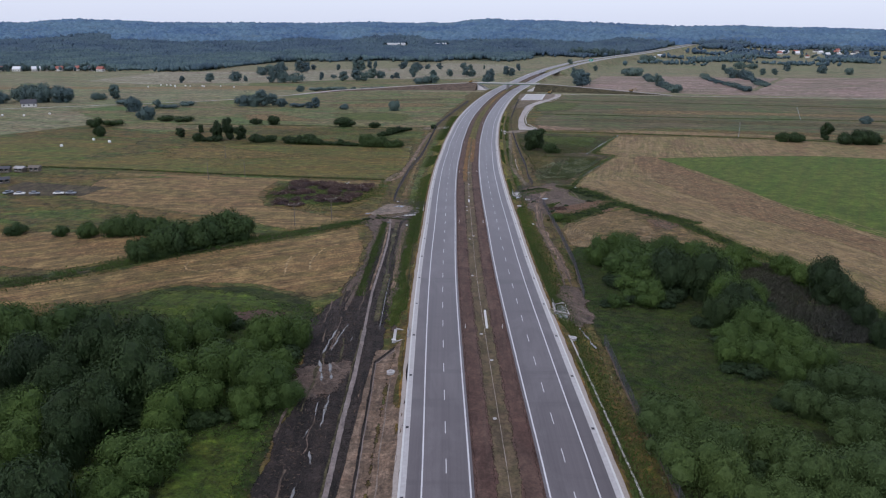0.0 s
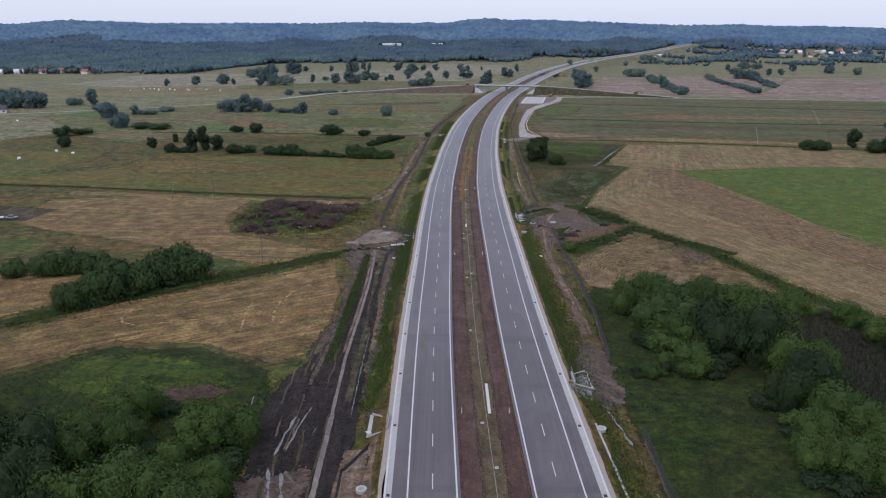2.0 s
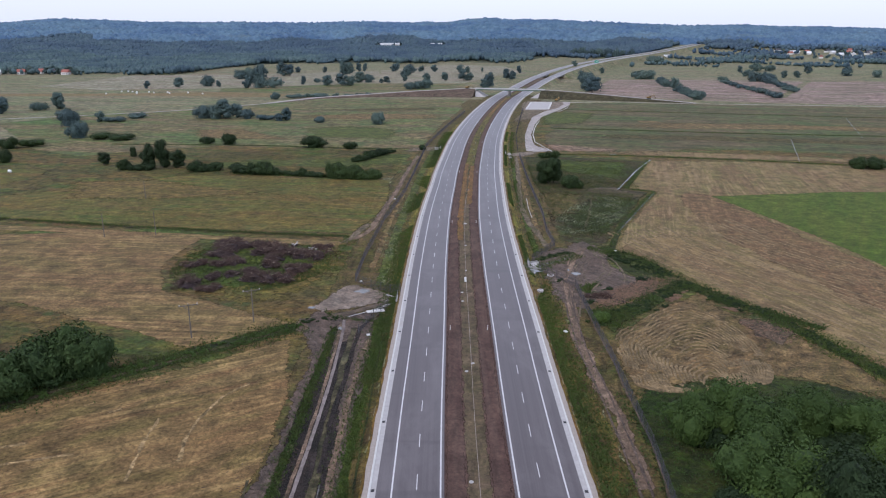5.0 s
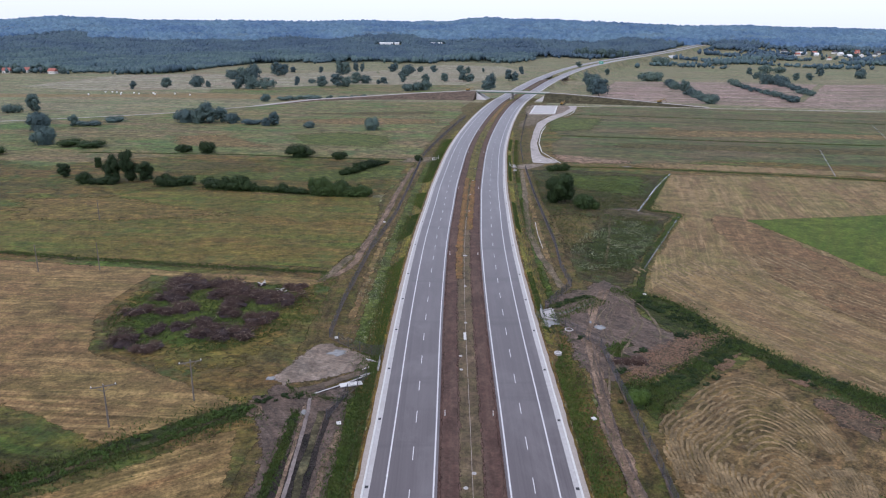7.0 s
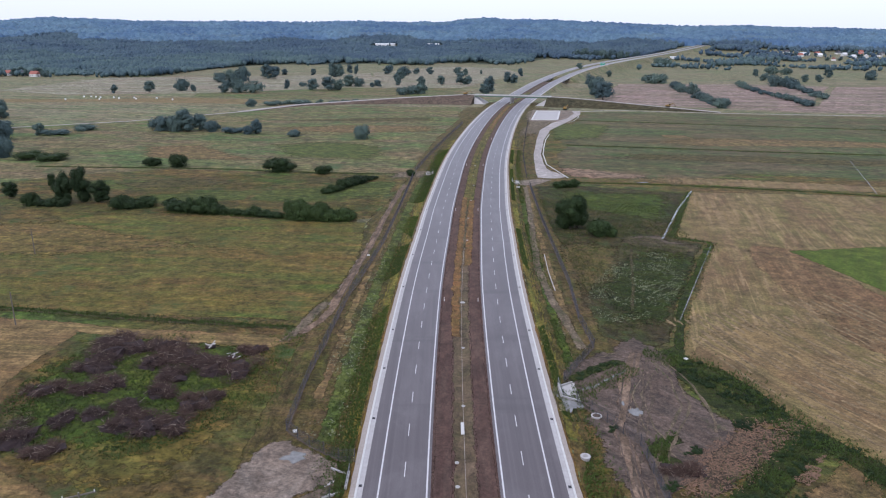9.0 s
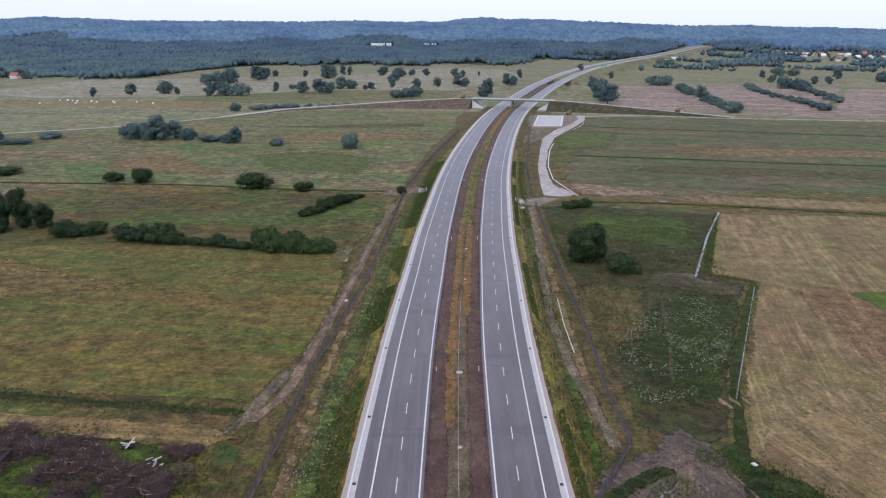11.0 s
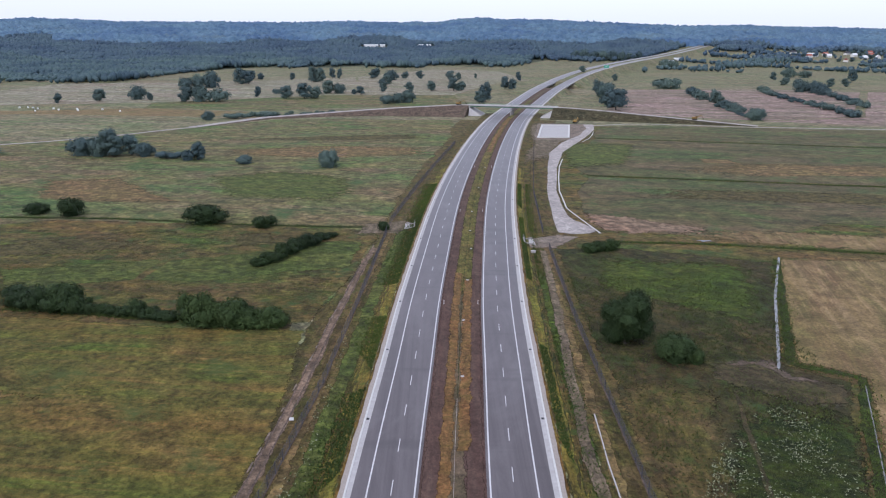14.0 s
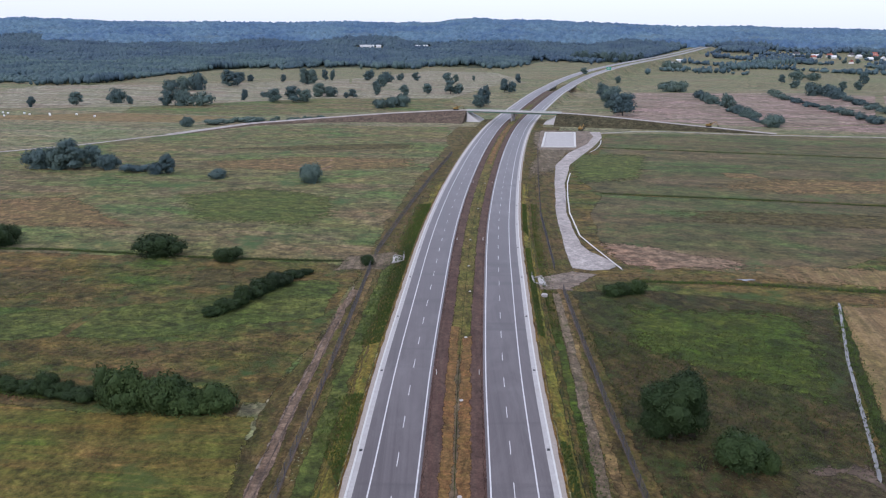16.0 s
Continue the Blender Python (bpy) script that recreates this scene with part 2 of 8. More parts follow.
# dry brown field, paled and blued in place of distance haze
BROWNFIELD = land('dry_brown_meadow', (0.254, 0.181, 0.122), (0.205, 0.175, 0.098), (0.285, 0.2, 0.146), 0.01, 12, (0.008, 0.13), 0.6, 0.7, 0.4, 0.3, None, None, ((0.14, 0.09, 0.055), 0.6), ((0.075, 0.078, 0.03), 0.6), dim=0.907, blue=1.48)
VERGE = land('verge_grass', (0.062, 0.068, 0.014), (0.074, 0.066, 0.02), (0.086, 0.06, 0.026), 0.06, 0, (0.3, 0.03), 0.7, 1.5, 0.7, 0.35, None, (0.2, 0.55, 0.7, (0.04, 0.062, 0.012)), ((0.095, 0.066, 0.04), 0.55), ((0.032, 0.042, 0.012), 0.5), None, 0.792)
MEDIAN = land('median_grass', (0.106, 0.076, 0.054), (0.096, 0.076, 0.046), (0.11, 0.084, 0.06), 0.05, 0, (0.3, 0.025), 0.6, 1.8, 0.5, 0.2, None, (0.14, 0.60, 0.74, (0.062, 0.064, 0.026)), ((0.125, 0.094, 0.07), 0.5), ((0.066, 0.062, 0.028), 0.45), dim=0.86, blue=1.0, even=0.7)
MEDIANGREEN = land("median_green_turf", (0.070, 0.084, 0.022), (0.088, 0.086, 0.030), (0.104, 0.080, 0.036), 0.05, 0, (0.35, 0.03), 0.6, 1.8, 0.5, 0.2, None, None, None, ((0.050, 0.066, 0.016), 0.5), dim=0.9)
CONCPATH = land('poured_path_concrete', (0.205, 0.176, 0.162), (0.18, 0.152, 0.14), (0.235, 0.208, 0.194), 0.09, 90, (0.03, 0.6), 0.5, 2.0, 0.3, 0.08, None, None, ((0.13, 0.105, 0.092), 0.35), None, None, 0.86, 1.06, 0.4)
ORANGE = land('dry_orange_turf', (0.134, 0.076, 0.038), (0.112, 0.076, 0.038), (0.104, 0.078, 0.036), 0.07, 0, (0.4, 0.04), 0.6, 1.6, 0.5, 0.2, None, None, None, ((0.092, 0.078, 0.026), 0.5), dim=0.95, even=0.8)
SOIL = land('brown_topsoil', (0.064, 0.037, 0.031), (0.078, 0.047, 0.038), (0.096, 0.066, 0.053), 0.06, 0, (0.5, 0.03), 0.5, 2.2, 0.4, 0.12, dim=0.958, blue=1.06, even=0.5)
PEAT = land('wet_black_peat', (0.015, 0.012, 0.013), (0.026, 0.02, 0.02), (0.064, 0.048, 0.043), 0.05, 86, (0.02, 0.5), 0.4, 1.4, 1.0, 0.7, None, (0.09, 0.66, 0.76, (0.035, 0.04, 0.016)), ((0.058, 0.044, 0.04), 0.45), ((0.009, 0.008, 0.009), 0.75), (86, 0.3), 0.85, 1.1, 0.9)
DIRT = land('worked_dirt', (0.116, 0.083, 0.066), (0.088, 0.066, 0.055), (0.15, 0.117, 0.098), 0.06, 60, (0.05, 0.4), 0.5, 1.5, 0.8, 0.35, None, (0.16, 0.62, 0.74, (0.055, 0.064, 0.024)), ((0.13, 0.094, 0.074), 0.5), ((0.06, 0.05, 0.045), 0.5), (55, 0.5), 0.8, 1.08, 0.8)
TRACK = land('wheel_track_dirt', (0.132, 0.102, 0.074), (0.17, 0.135, 0.1), (0.085, 0.072, 0.044), 0.08, 90, (0.03, 0.9), 0.8, 1.6, 0.7, 0.25, None, (0.3, 0.56, 0.68, (0.06, 0.066, 0.024)), dim=0.85, blue=1.05, even=0.8)
PALE = land('pale_sand_pad', (0.205, 0.162, 0.136), (0.150, 0.118, 0.100), (0.26, 0.226, 0.2), 0.14, 30, (0.2, 0.1), 0.6, 1.2, 0.5, 0.2, None, None, None, ((0.12, 0.098, 0.082), 0.5), None, 0.84, 1.02, 0.6)
GRAVEL = land('white_gravel', (0.34, 0.315, 0.3), (0.285, 0.262, 0.25), (0.38, 0.36, 0.345), 0.08, 80, (0.2, 0.2), 0.2, 2.0, 0.25, 0.08, dim=0.95, blue=1.06, even=0.5)
CHIPS = land('wood_chip_litter', (0.108, 0.078, 0.060), (0.088, 0.066, 0.052), (0.135, 0.096, 0.07), 0.1, 30, (0.5, 0.3), 0.5, 2.4, 0.9, 0.4, None, (0.4, 0.6, 0.7, (0.044, 0.05, 0.022)), dim=0.76, blue=1.0)
CHIP = plain("split_wood_chip", (0.27, 0.165, 0.105), (0.12, 0.08, 0.058), 3.0, 0.85, 0, 0.2)
BANKSOIL = land('bare_bank_soil', (0.075, 0.055, 0.043), (0.095, 0.072, 0.056), (0.065, 0.054, 0.038), 0.05, 0, (0.1, 0.1), 0.5, 0.8, dim=1.1, blue=1.08, even=0.7)
BANKDARK = land("dark_seeded_bank", (0.035, 0.040, 0.030), (0.046, 0.048, 0.034), (0.056, 0.052, 0.04), 0.05, 0, (0.1, 0.1), 0.5, 0.8)
RED = land("stripped_red_earth", (0.165, 0.102, 0.076), (0.135, 0.094, 0.070), (0.175, 0.128, 0.098), 0.03, 12, (0.02, 0.2), 0.7, 0.9, 0.6, 0.3, None, (0.1, 0.6, 0.72, (0.085, 0.078, 0.045)), blue=1.0)
DARKPLOT = land("tilled_dark_plot", (0.038, 0.033, 0.028), (0.052, 0.046, 0.036), (0.034, 0.04, 0.02), 0.05, 0, (0.3, 0.05), 0.5, 1.0)


BROWNHAY = land("brown_cut_hay", (0.108, 0.073, 0.046), (0.120, 0.088, 0.053), (0.136, 0.102, 0.066), 0.03, -76, (0.03, 0.3), 0.6, 1.4, 0.4, 0.25, None, None, None, ((0.098, 0.084, 0.046), 0.5), (-76, 0.45), 0.9)
FRESH = land("fresh_green_grass", (0.050, 0.084, 0.021), (0.060, 0.088, 0.024), (0.080, 0.088, 0.030), 0.03, 10, (0.03, 0.12), 0.5, 0.9, 0.7, 0.4, None, None, None, ((0.038, 0.062, 0.020), 0.6), dim=0.9)
FRESHDARK = land('dense_green_weeds', (0.036, 0.076, 0.01), (0.05, 0.086, 0.012), (0.068, 0.08, 0.018), 0.05, 20, (0.06, 0.14), 0.5, 0.9, 0.8, 0.45, None, None, None, ((0.022, 0.048, 0.008), 0.6), None, 0.806)
PALEHAY = land('pale_hay_stems', (0.205, 0.17, 0.098), (0.175, 0.145, 0.08), (0.23, 0.19, 0.12), 0.1, 20, (0.2, 0.5), 0.5, 1.6, dim=0.977, blue=0.95)
DRYPATCH = land("dry_tan_grass", (0.116, 0.088, 0.052), (0.104, 0.090, 0.046), (0.126, 0.092, 0.060), 0.03, 10, (0.02, 0.12), 0.6, 0.9, 0.6, 0.35, None, None, None, ((0.072, 0.072, 0.032), 0.6))
RUSTOLIVE = land("rusty_olive_grass", (0.100, 0.078, 0.032), (0.092, 0.080, 0.028), (0.104, 0.074, 0.040), 0.03, 5, (0.02, 0.14), 0.6, 0.9, 0.6, 0.35, None, None, None, ((0.070, 0.074, 0.024), 0.6))
DARKBAND = land("dark_rush_grass", (0.048, 0.050, 0.022), (0.056, 0.058, 0.024), (0.064, 0.052, 0.030), 0.03, 10, (0.02, 0.14), 0.6, 0.9, 0.8, 0.45, None, None, None, ((0.034, 0.034, 0.016), 0.6))
SCRUBSOIL = land("brown_undergrowth", (0.044, 0.038, 0.028), (0.054, 0.050, 0.030), (0.034, 0.044, 0.018), 0.06, 40, (0.1, 0.2), 0.6, 1.2, 0.9, 0.5)
TAN = land('tan_subsoil', (0.186, 0.131, 0.097), (0.146, 0.102, 0.076), (0.225, 0.168, 0.131), 0.07, 0, (0.7, 0.03), 0.7, 1.8, 0.7, 0.3, None, None, ((0.12, 0.078, 0.055), 0.6), ((0.075, 0.058, 0.045), 0.5), dim=0.869, blue=1.04, even=0.8)
RUST = land("rusty_grass_edge", (0.115, 0.072, 0.026), (0.095, 0.074, 0.022), (0.075, 0.072, 0.016), 0.08, 0, (0.8, 0.04), 0.7, 1.8, 0.5, 0.2, dim=0.85)
RUSTGRASS = land('brown_verge_grass', (0.06, 0.072, 0.02), (0.078, 0.07, 0.026), (0.09, 0.064, 0.036), 0.05, 0, (0.4, 0.03), 0.7, 1.4, 0.7, 0.35, None, (0.25, 0.58, 0.7, (0.046, 0.062, 0.014)), ((0.105, 0.078, 0.052), 0.6), ((0.05, 0.05, 0.02), 0.5), dim=0.806)
DITCHDARK = land("dark_ditch_grass", (0.026, 0.044, 0.010), (0.038, 0.054, 0.014), (0.02, 0.03, 0.01), 0.08, 0, (0.8, 0.06), 0.6, 1.6, 0.8, 0.3, dim=0.7)
BRIGHTVERGE = land('bright_verge_grass', (0.080, 0.094, 0.018), (0.090, 0.090, 0.022), (0.112, 0.082, 0.02), 0.07, 0, (0.7, 0.05), 0.6, 1.8, 0.7, 0.35, None, (0.3, 0.58, 0.7, (0.054, 0.08, 0.014)), dim=1.1)
# far field tones lightened and blued: the haze is painted in
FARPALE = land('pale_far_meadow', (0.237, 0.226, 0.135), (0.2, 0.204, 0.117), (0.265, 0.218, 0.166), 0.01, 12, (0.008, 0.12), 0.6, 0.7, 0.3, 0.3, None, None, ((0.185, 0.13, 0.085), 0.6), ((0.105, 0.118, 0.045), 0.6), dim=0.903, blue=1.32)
WESTMEADOW = land('tussock_meadow', (0.048, 0.092, 0.022), (0.1, 0.094, 0.034), (0.12, 0.08, 0.044), 0.012, 8, (0.009, 0.06), 0.75, 0.8, 0.8, 0.4, None, (0.045, 0.54, 0.66, (0.05, 0.084, 0.028)), ((0.112, 0.08, 0.05), 0.6), ((0.044, 0.046, 0.022), 0.55), None, 1.23, 1.15)


def asphalt_material():
    k = Nodes("asphalt")
    p = k.position()
    grain = k.noise(p, 5.0, 4, 0.75)
    lanes = k.noise(k.mapped(p, 0, (0.85, 0.004, 0.1)), 1.0, 5, 0.7)
    col = k.mix(k.span(lanes, 0.36, 0.64), (0.075, 0.063, 0.065), (0.111, 0.095, 0.098))
    patchy = k.noise(k.mapped(p, 0, (0.10, 0.035, 0.1)), 1.0, 6, 0.7, 0.6)
    col = k.mix(k.span(patchy, 0.47, 0.68, 0, 0.65), col, (0.144, 0.127, 0.130))
    seams = k.noise(k.mapped(p, 0, (0.012, 0.13, 0.1)), 1.0, 4, 0.6)
    col = k.mix(k.span(seams, 0.56, 0.66, 0, 0.45), col, (0.055, 0.050, 0.050))
    col = k.mix(0.5, col, k.mix(k.span(grain, 0.3, 0.7), (0.35, 0.35, 0.35), (0.66, 0.66, 0.66)), "OVERLAY")
    k.bump(grain, 0.2, 0.02)
    return k.done(col, k.span(lanes, 0.3, 0.7, 0.34, 0.46), 0, 0.3)


ASPHALT = asphalt_material()
PAINT = plain("road_paint", (0.62, 0.61, 0.61), (0.44, 0.43, 0.43), 3.0, 0.6, 0, 0.05)
CONCRETE = plain("pale_concrete", (0.44, 0.42, 0.41), (0.33, 0.315, 0.305), 1.2, 0.85, 0, 0.15, 0.3, (0.34, 0.32, 0.30))
GREYCONC = plain("grey_concrete", (0.36, 0.35, 0.34), (0.28, 0.27, 0.26), 0.8, 0.85, 0, 0.15, 0.3, (0.22, 0.20, 0.18))
WHITECONC = plain("white_concrete", (0.56, 0.55, 0.53), (0.45, 0.44, 0.42), 1.0, 0.8, 0, 0.1)
FRINGE = plain("crushed_stone", (0.36, 0.32, 0.29), (0.26, 0.22, 0.19), 2.5, 0.9, 0, 0.4)
STEEL = plain("galvanised_steel", (0.22, 0.225, 0.23), (0.16, 0.165, 0.17), 2.0, 0.5, 0.7, 0.02)
WIRE = plain("fence_wire", (0.085, 0.083, 0.092), (0.060, 0.058, 0.066), 2.0, 0.6, 0.2, 0.02)
CASTIRON = plain("cast_iron", (0.05, 0.05, 0.055), (0.035, 0.035, 0.04), 4.0, 0.6, 0.4, 0.05)
GREENSTEEL = plain("green_painted_steel", (0.16, 0.27, 0.19), (0.13, 0.22, 0.16), 0.6, 0.5, 0, 0.02)
SIGNGREEN = plain("sign_green", (0.03, 0.30, 0.20), (0.03, 0.27, 0.18), 0.5, 0.4)
BARK = plain("bark", (0.10, 0.085, 0.07), (0.06, 0.05, 0.042), 3.0, 0.9, 0, 0.4)
POLEWOOD = plain("weathered_pole", (0.17, 0.145, 0.12), (0.12, 0.105, 0.09), 2.0, 0.85, 0, 0.2)
DEADWOOD = foliage("dead_branches", (0.046, 0.024, 0.021), (0.195, 0.112, 0.094), (0.114, 0.056, 0.046))
# near-black core colour: the shade inside the branch heaps, painted
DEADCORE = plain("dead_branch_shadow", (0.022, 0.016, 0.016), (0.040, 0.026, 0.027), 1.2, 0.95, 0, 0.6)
PALEWOOD = plain("pale_cut_wood", (0.36, 0.31, 0.26), (0.24, 0.19, 0.15), 1.0, 0.85, 0, 0.2)
PLASTER = plain("white_plaster", (0.70, 0.69, 0.66), (0.62, 0.61, 0.58), 0.4, 0.85, 0, 0.05)
ROOFRED = plain("red_roof_tiles", (0.33, 0.12, 0.09), (0.25, 0.10, 0.08), 0.5, 0.8, 0, 0.1)
ROOFGREY = plain("dark_roof_tiles", (0.075, 0.075, 0.085), (0.055, 0.055, 0.062), 0.5, 0.75, 0, 0.1)
SHEET = plain("light_roof_sheet", (0.68, 0.69, 0.70), (0.60, 0.61, 0.62), 0.3, 0.5, 0.0, 0.02)
GLASS = plain("dark_window_glass", (0.03, 0.035, 0.04), (0.025, 0.03, 0.035), 1.0, 0.1, 0, 0.0, 0.5)
FILM = plain("white_bale_film", (0.78, 0.78, 0.76), (0.70, 0.70, 0.68), 2.0, 0.35, 0, 0.1)
YELLOW = plain("yellow_machine_paint", (0.28, 0.17, 0.04), (0.20, 0.12, 0.03), 1.0, 0.5)
RUBBER = plain("black_rubber", (0.03, 0.03, 0.03), (0.04, 0.04, 0.038), 3.0, 0.8)
CARPAINT = plain("car_paint", (0.42, 0.44, 0.46), (0.10, 0.11, 0.14), 0.02, 0.3, 0.2, 0.0)


def water_material():
    k = Nodes("still_water")
    p = k.position()
    n = k.noise(p, 0.8, 3)
    col = k.mix(k.span(n, 0.35, 0.65), (0.10, 0.095, 0.085), (0.16, 0.15, 0.14))
    k.bump(n, 0.02, 0.02)
    return k.done(col, 0.08, 0, 0.9)


WATER = water_material()
WILLOW = foliage("willow_leaves", (0.030, 0.064, 0.010), (0.104, 0.150, 0.030), (0.078, 0.116, 0.022))
REEDLEAF = foliage("reedy_bush_leaves", (0.024, 0.050, 0.014), (0.062, 0.096, 0.026), (0.048, 0.072, 0.020))
DARKLEAF = foliage("dark_leaves", (0.016, 0.034, 0.010), (0.042, 0.068, 0.019), (0.034, 0.052, 0.016))
WILLOWDARK = foliage("dusky_willow_leaves", (0.022, 0.046, 0.012), (0.068, 0.098, 0.030), (0.054, 0.080, 0.022))
GREYLEAF = foliage("grey_green_leaves", (0.030, 0.056, 0.014), (0.098, 0.136, 0.038), (0.074, 0.104, 0.032))
# far leaves lightened towards blue, painting in the distance haze
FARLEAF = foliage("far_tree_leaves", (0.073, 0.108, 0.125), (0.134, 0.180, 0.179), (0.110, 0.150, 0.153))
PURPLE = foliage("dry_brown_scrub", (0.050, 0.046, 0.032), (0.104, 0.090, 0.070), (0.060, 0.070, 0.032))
# crowns on the plain: their greens are blued to carry haze
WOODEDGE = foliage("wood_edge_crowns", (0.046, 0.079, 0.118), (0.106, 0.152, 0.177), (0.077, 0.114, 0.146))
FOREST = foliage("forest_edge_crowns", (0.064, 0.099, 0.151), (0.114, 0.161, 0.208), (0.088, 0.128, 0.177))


def hill_material():
    k = Nodes("hill_forest_canopy")
    p = k.position()
    tree = k.n.new("ShaderNodeAttribute")
    tree.attribute_name = "tree"
    # bluer and paler than leaves: distance haze is in these colours
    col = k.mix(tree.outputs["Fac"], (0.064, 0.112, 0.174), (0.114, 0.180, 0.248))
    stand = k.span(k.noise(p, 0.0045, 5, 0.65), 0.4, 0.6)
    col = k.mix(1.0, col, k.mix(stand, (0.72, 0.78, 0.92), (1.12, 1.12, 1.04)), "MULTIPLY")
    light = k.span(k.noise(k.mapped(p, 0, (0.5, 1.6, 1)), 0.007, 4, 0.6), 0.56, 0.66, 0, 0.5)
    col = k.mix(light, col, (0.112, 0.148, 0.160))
    crowns = k.noise(p, 0.16, 4, 0.7)
    col = k.mix(0.5, col, k.mix(k.span(crowns, 0.3, 0.7), (0.32, 0.33, 0.34), (0.68, 0.69, 0.68)), "OVERLAY")
    k.bump(crowns, 0.5, 4.0)
    k.done(col, 0.9, 0, 0.1)
    # the blue sheen adds to the painted haze on the hills
    k.bsdf.inputs["Sheen Weight"].default_value = 0.05
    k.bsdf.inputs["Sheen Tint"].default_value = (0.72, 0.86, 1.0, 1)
    return k.m


HILLWOOD = hill_material()
SCRUBGRASS = foliage("scrub_grass_blades", (0.048, 0.100, 0.014), (0.088, 0.150, 0.026), (0.105, 0.125, 0.034))
REED = foliage("tall_grass_blades", (0.056, 0.094, 0.018), (0.112, 0.150, 0.034), (0.130, 0.122, 0.042))
WEED = foliage("weed_stems", (0.078, 0.100, 0.026), (0.130, 0.140, 0.044), (0.140, 0.122, 0.052))
UMBEL = plain("white_umbels", (0.31, 0.32, 0.22), (0.21, 0.23, 0.14), 1.0, 0.9)


# ---------- shape helpers ----------
def mesh_of(name, verts, faces, mat, smooth=False):
    me = bpy.data.meshes.new(name)
    me.from_pydata([tuple(v) for v in verts], [], faces)
    me.materials.append(mat)
    if smooth:
        me.polygons.foreach_set("use_smooth", [True] * len(me.polygons))
    me.update()
    return me


def part(name, data, mat=None, parent=None, label=""):
    """Link a mesh or a bmesh as one object under a thing or a part."""
    if isinstance(data, bmesh.types.BMesh):
        me = bpy.data.meshes.new(name)
        data.to_mesh(me)
        data.free()
        me.materials.append(mat)
        data = me
    ob = new(name, data)
    if parent is not None:
        ob.parent = parent
    return tagged(ob, label)


def thing(name, label, category, group="", kind="", at=None):
    ob = new(name)
    ob.empty_display_size = 0.5
    if at is not None:
        ob.matrix_basis = at
    return tagged(ob, label, category, group, kind)


def box_into(bm, x, y, z, sx, sy, sz, turn=0.0, bevel=0.0, lean=0.0):
    """A box with its base centre at x, y, z."""
    m = pose(x, y, z + sz / 2, lean, 0, turn) @ Matrix.Diagonal((sx, sy, sz, 1))
    made = bmesh.ops.create_cube(bm, size=1, matrix=m)
    if bevel:
        edges = list({e for v in made["verts"] for e in v.link_edges})
        bmesh.ops.bevel(bm, geom=edges, offset=bevel, segments=1, affect="EDGES")


def box(x, y, z, sx, sy, sz, turn=0.0, bevel=0.0, lean=0.0):
    bm = bmesh.new()
    box_into(bm, x, y, z, sx, sy, sz, turn, bevel, lean)
    return bm


def rod_into(bm, a, b, ra, rb=None, sides=6):
    a, b = Vector(a), Vector(b)
    d = b - a
    m = Matrix.Translation((a + b) / 2) @ d.to_track_quat("Z", "Y").to_matrix().to_4x4()
    bmesh.ops.create_cone(bm, cap_ends=True, segments=sides, radius1=ra, radius2=ra if rb is None else rb, depth=d.length, matrix=m)


def rod(a, b, ra, rb=None, sides=6):
    bm = bmesh.new()
    rod_into(bm, a, b, ra, rb, sides)
    return bm


def set_rim(me, values):
    """Mark how far towards its ragged rim each vertex of a ground sheet lies, 0 to 1."""
    att = me.attributes.new("bare", "FLOAT", "POINT")
    att.data.foreach_set("value", np.asarray(values, np.float32))


# ---------- the road's line, the land's height ----------
def knots(*pairs):
    xs, ys = np.array([p[0] for p in pairs], float), np.array([p[1] for p in pairs], float)
    ts = np.gradient(ys, xs)
    ts[1:-1] = (ys[2:] - ys[:-2]) / (xs[2:] - xs[:-2])

    def value(x):
        x = np.asarray(x, float)
        i = np.clip(np.searchsorted(xs, x) - 1, 0, len(xs) - 2)
        h = xs[i + 1] - xs[i]
        u = (x - xs[i]) / h
        u2, u3 = u * u, u * u * u
        return ys[i] * (2 * u3 - 3 * u2 + 1) + h * ts[i] * (u3 - 2 * u2 + u) + ys[i + 1] * (3 * u2 - 2 * u3) + h * ts[i + 1] * (u3 - u2)

    return value


centre = knots((-1600, 27.5), (-300, 14.10), (96, 10.00), (135, 9.33), (180, 8.70), (215, 8.61), (250, 8.90), (300, 9.25), (350, 10.22), (380, 11.30), (410, 12.78), (450, 14.75), (500, 18.20), (542, 21.40), (582, 25.20), (640, 31.9),
               (725, 43.5), (815, 58.2), (886, 72.6), (1000, 101), (1150, 146), (1400, 236), (1700, 372), (2100, 580), (2600, 838), (3000, 1046), (5200, 2200))
road_z = knots((-1600, 0), (600, 0), (850, 0.0), (960, 0.6), (1100, 4.0), (1250, 7.5), (1500, 10.5), (2000, 15), (2600, 27), (3000, 40), (5200, 90))
ridge = knots((-6000, 96), (-2600, 86), (-2373, 88), (-2268, 85), (-2101, 98), (-1891, 103), (-1623, 94), (-1385, 89), (-936, 90), (-698, 89), (-430, 95), (-221, 91), (29, 94), (106, 106),
              (210, 112), (343, 107), (480, 107), (759, 96), (937, 91), (1205, 79), (1492, 83), (1798, 75), (1976, 75), (2297, 65), (2700, 62), (6000, 60))


def smooth(a, b, x):
    u = np.clip((np.asarray(x, float) - a) / (b - a), 0, 1)
    return u * u * (3 - 2 * u)


def slope_at(y):
    return (centre(np.asarray(y, float) + 1.0) - centre(np.asarray(y, float) - 1.0)) / 2.0


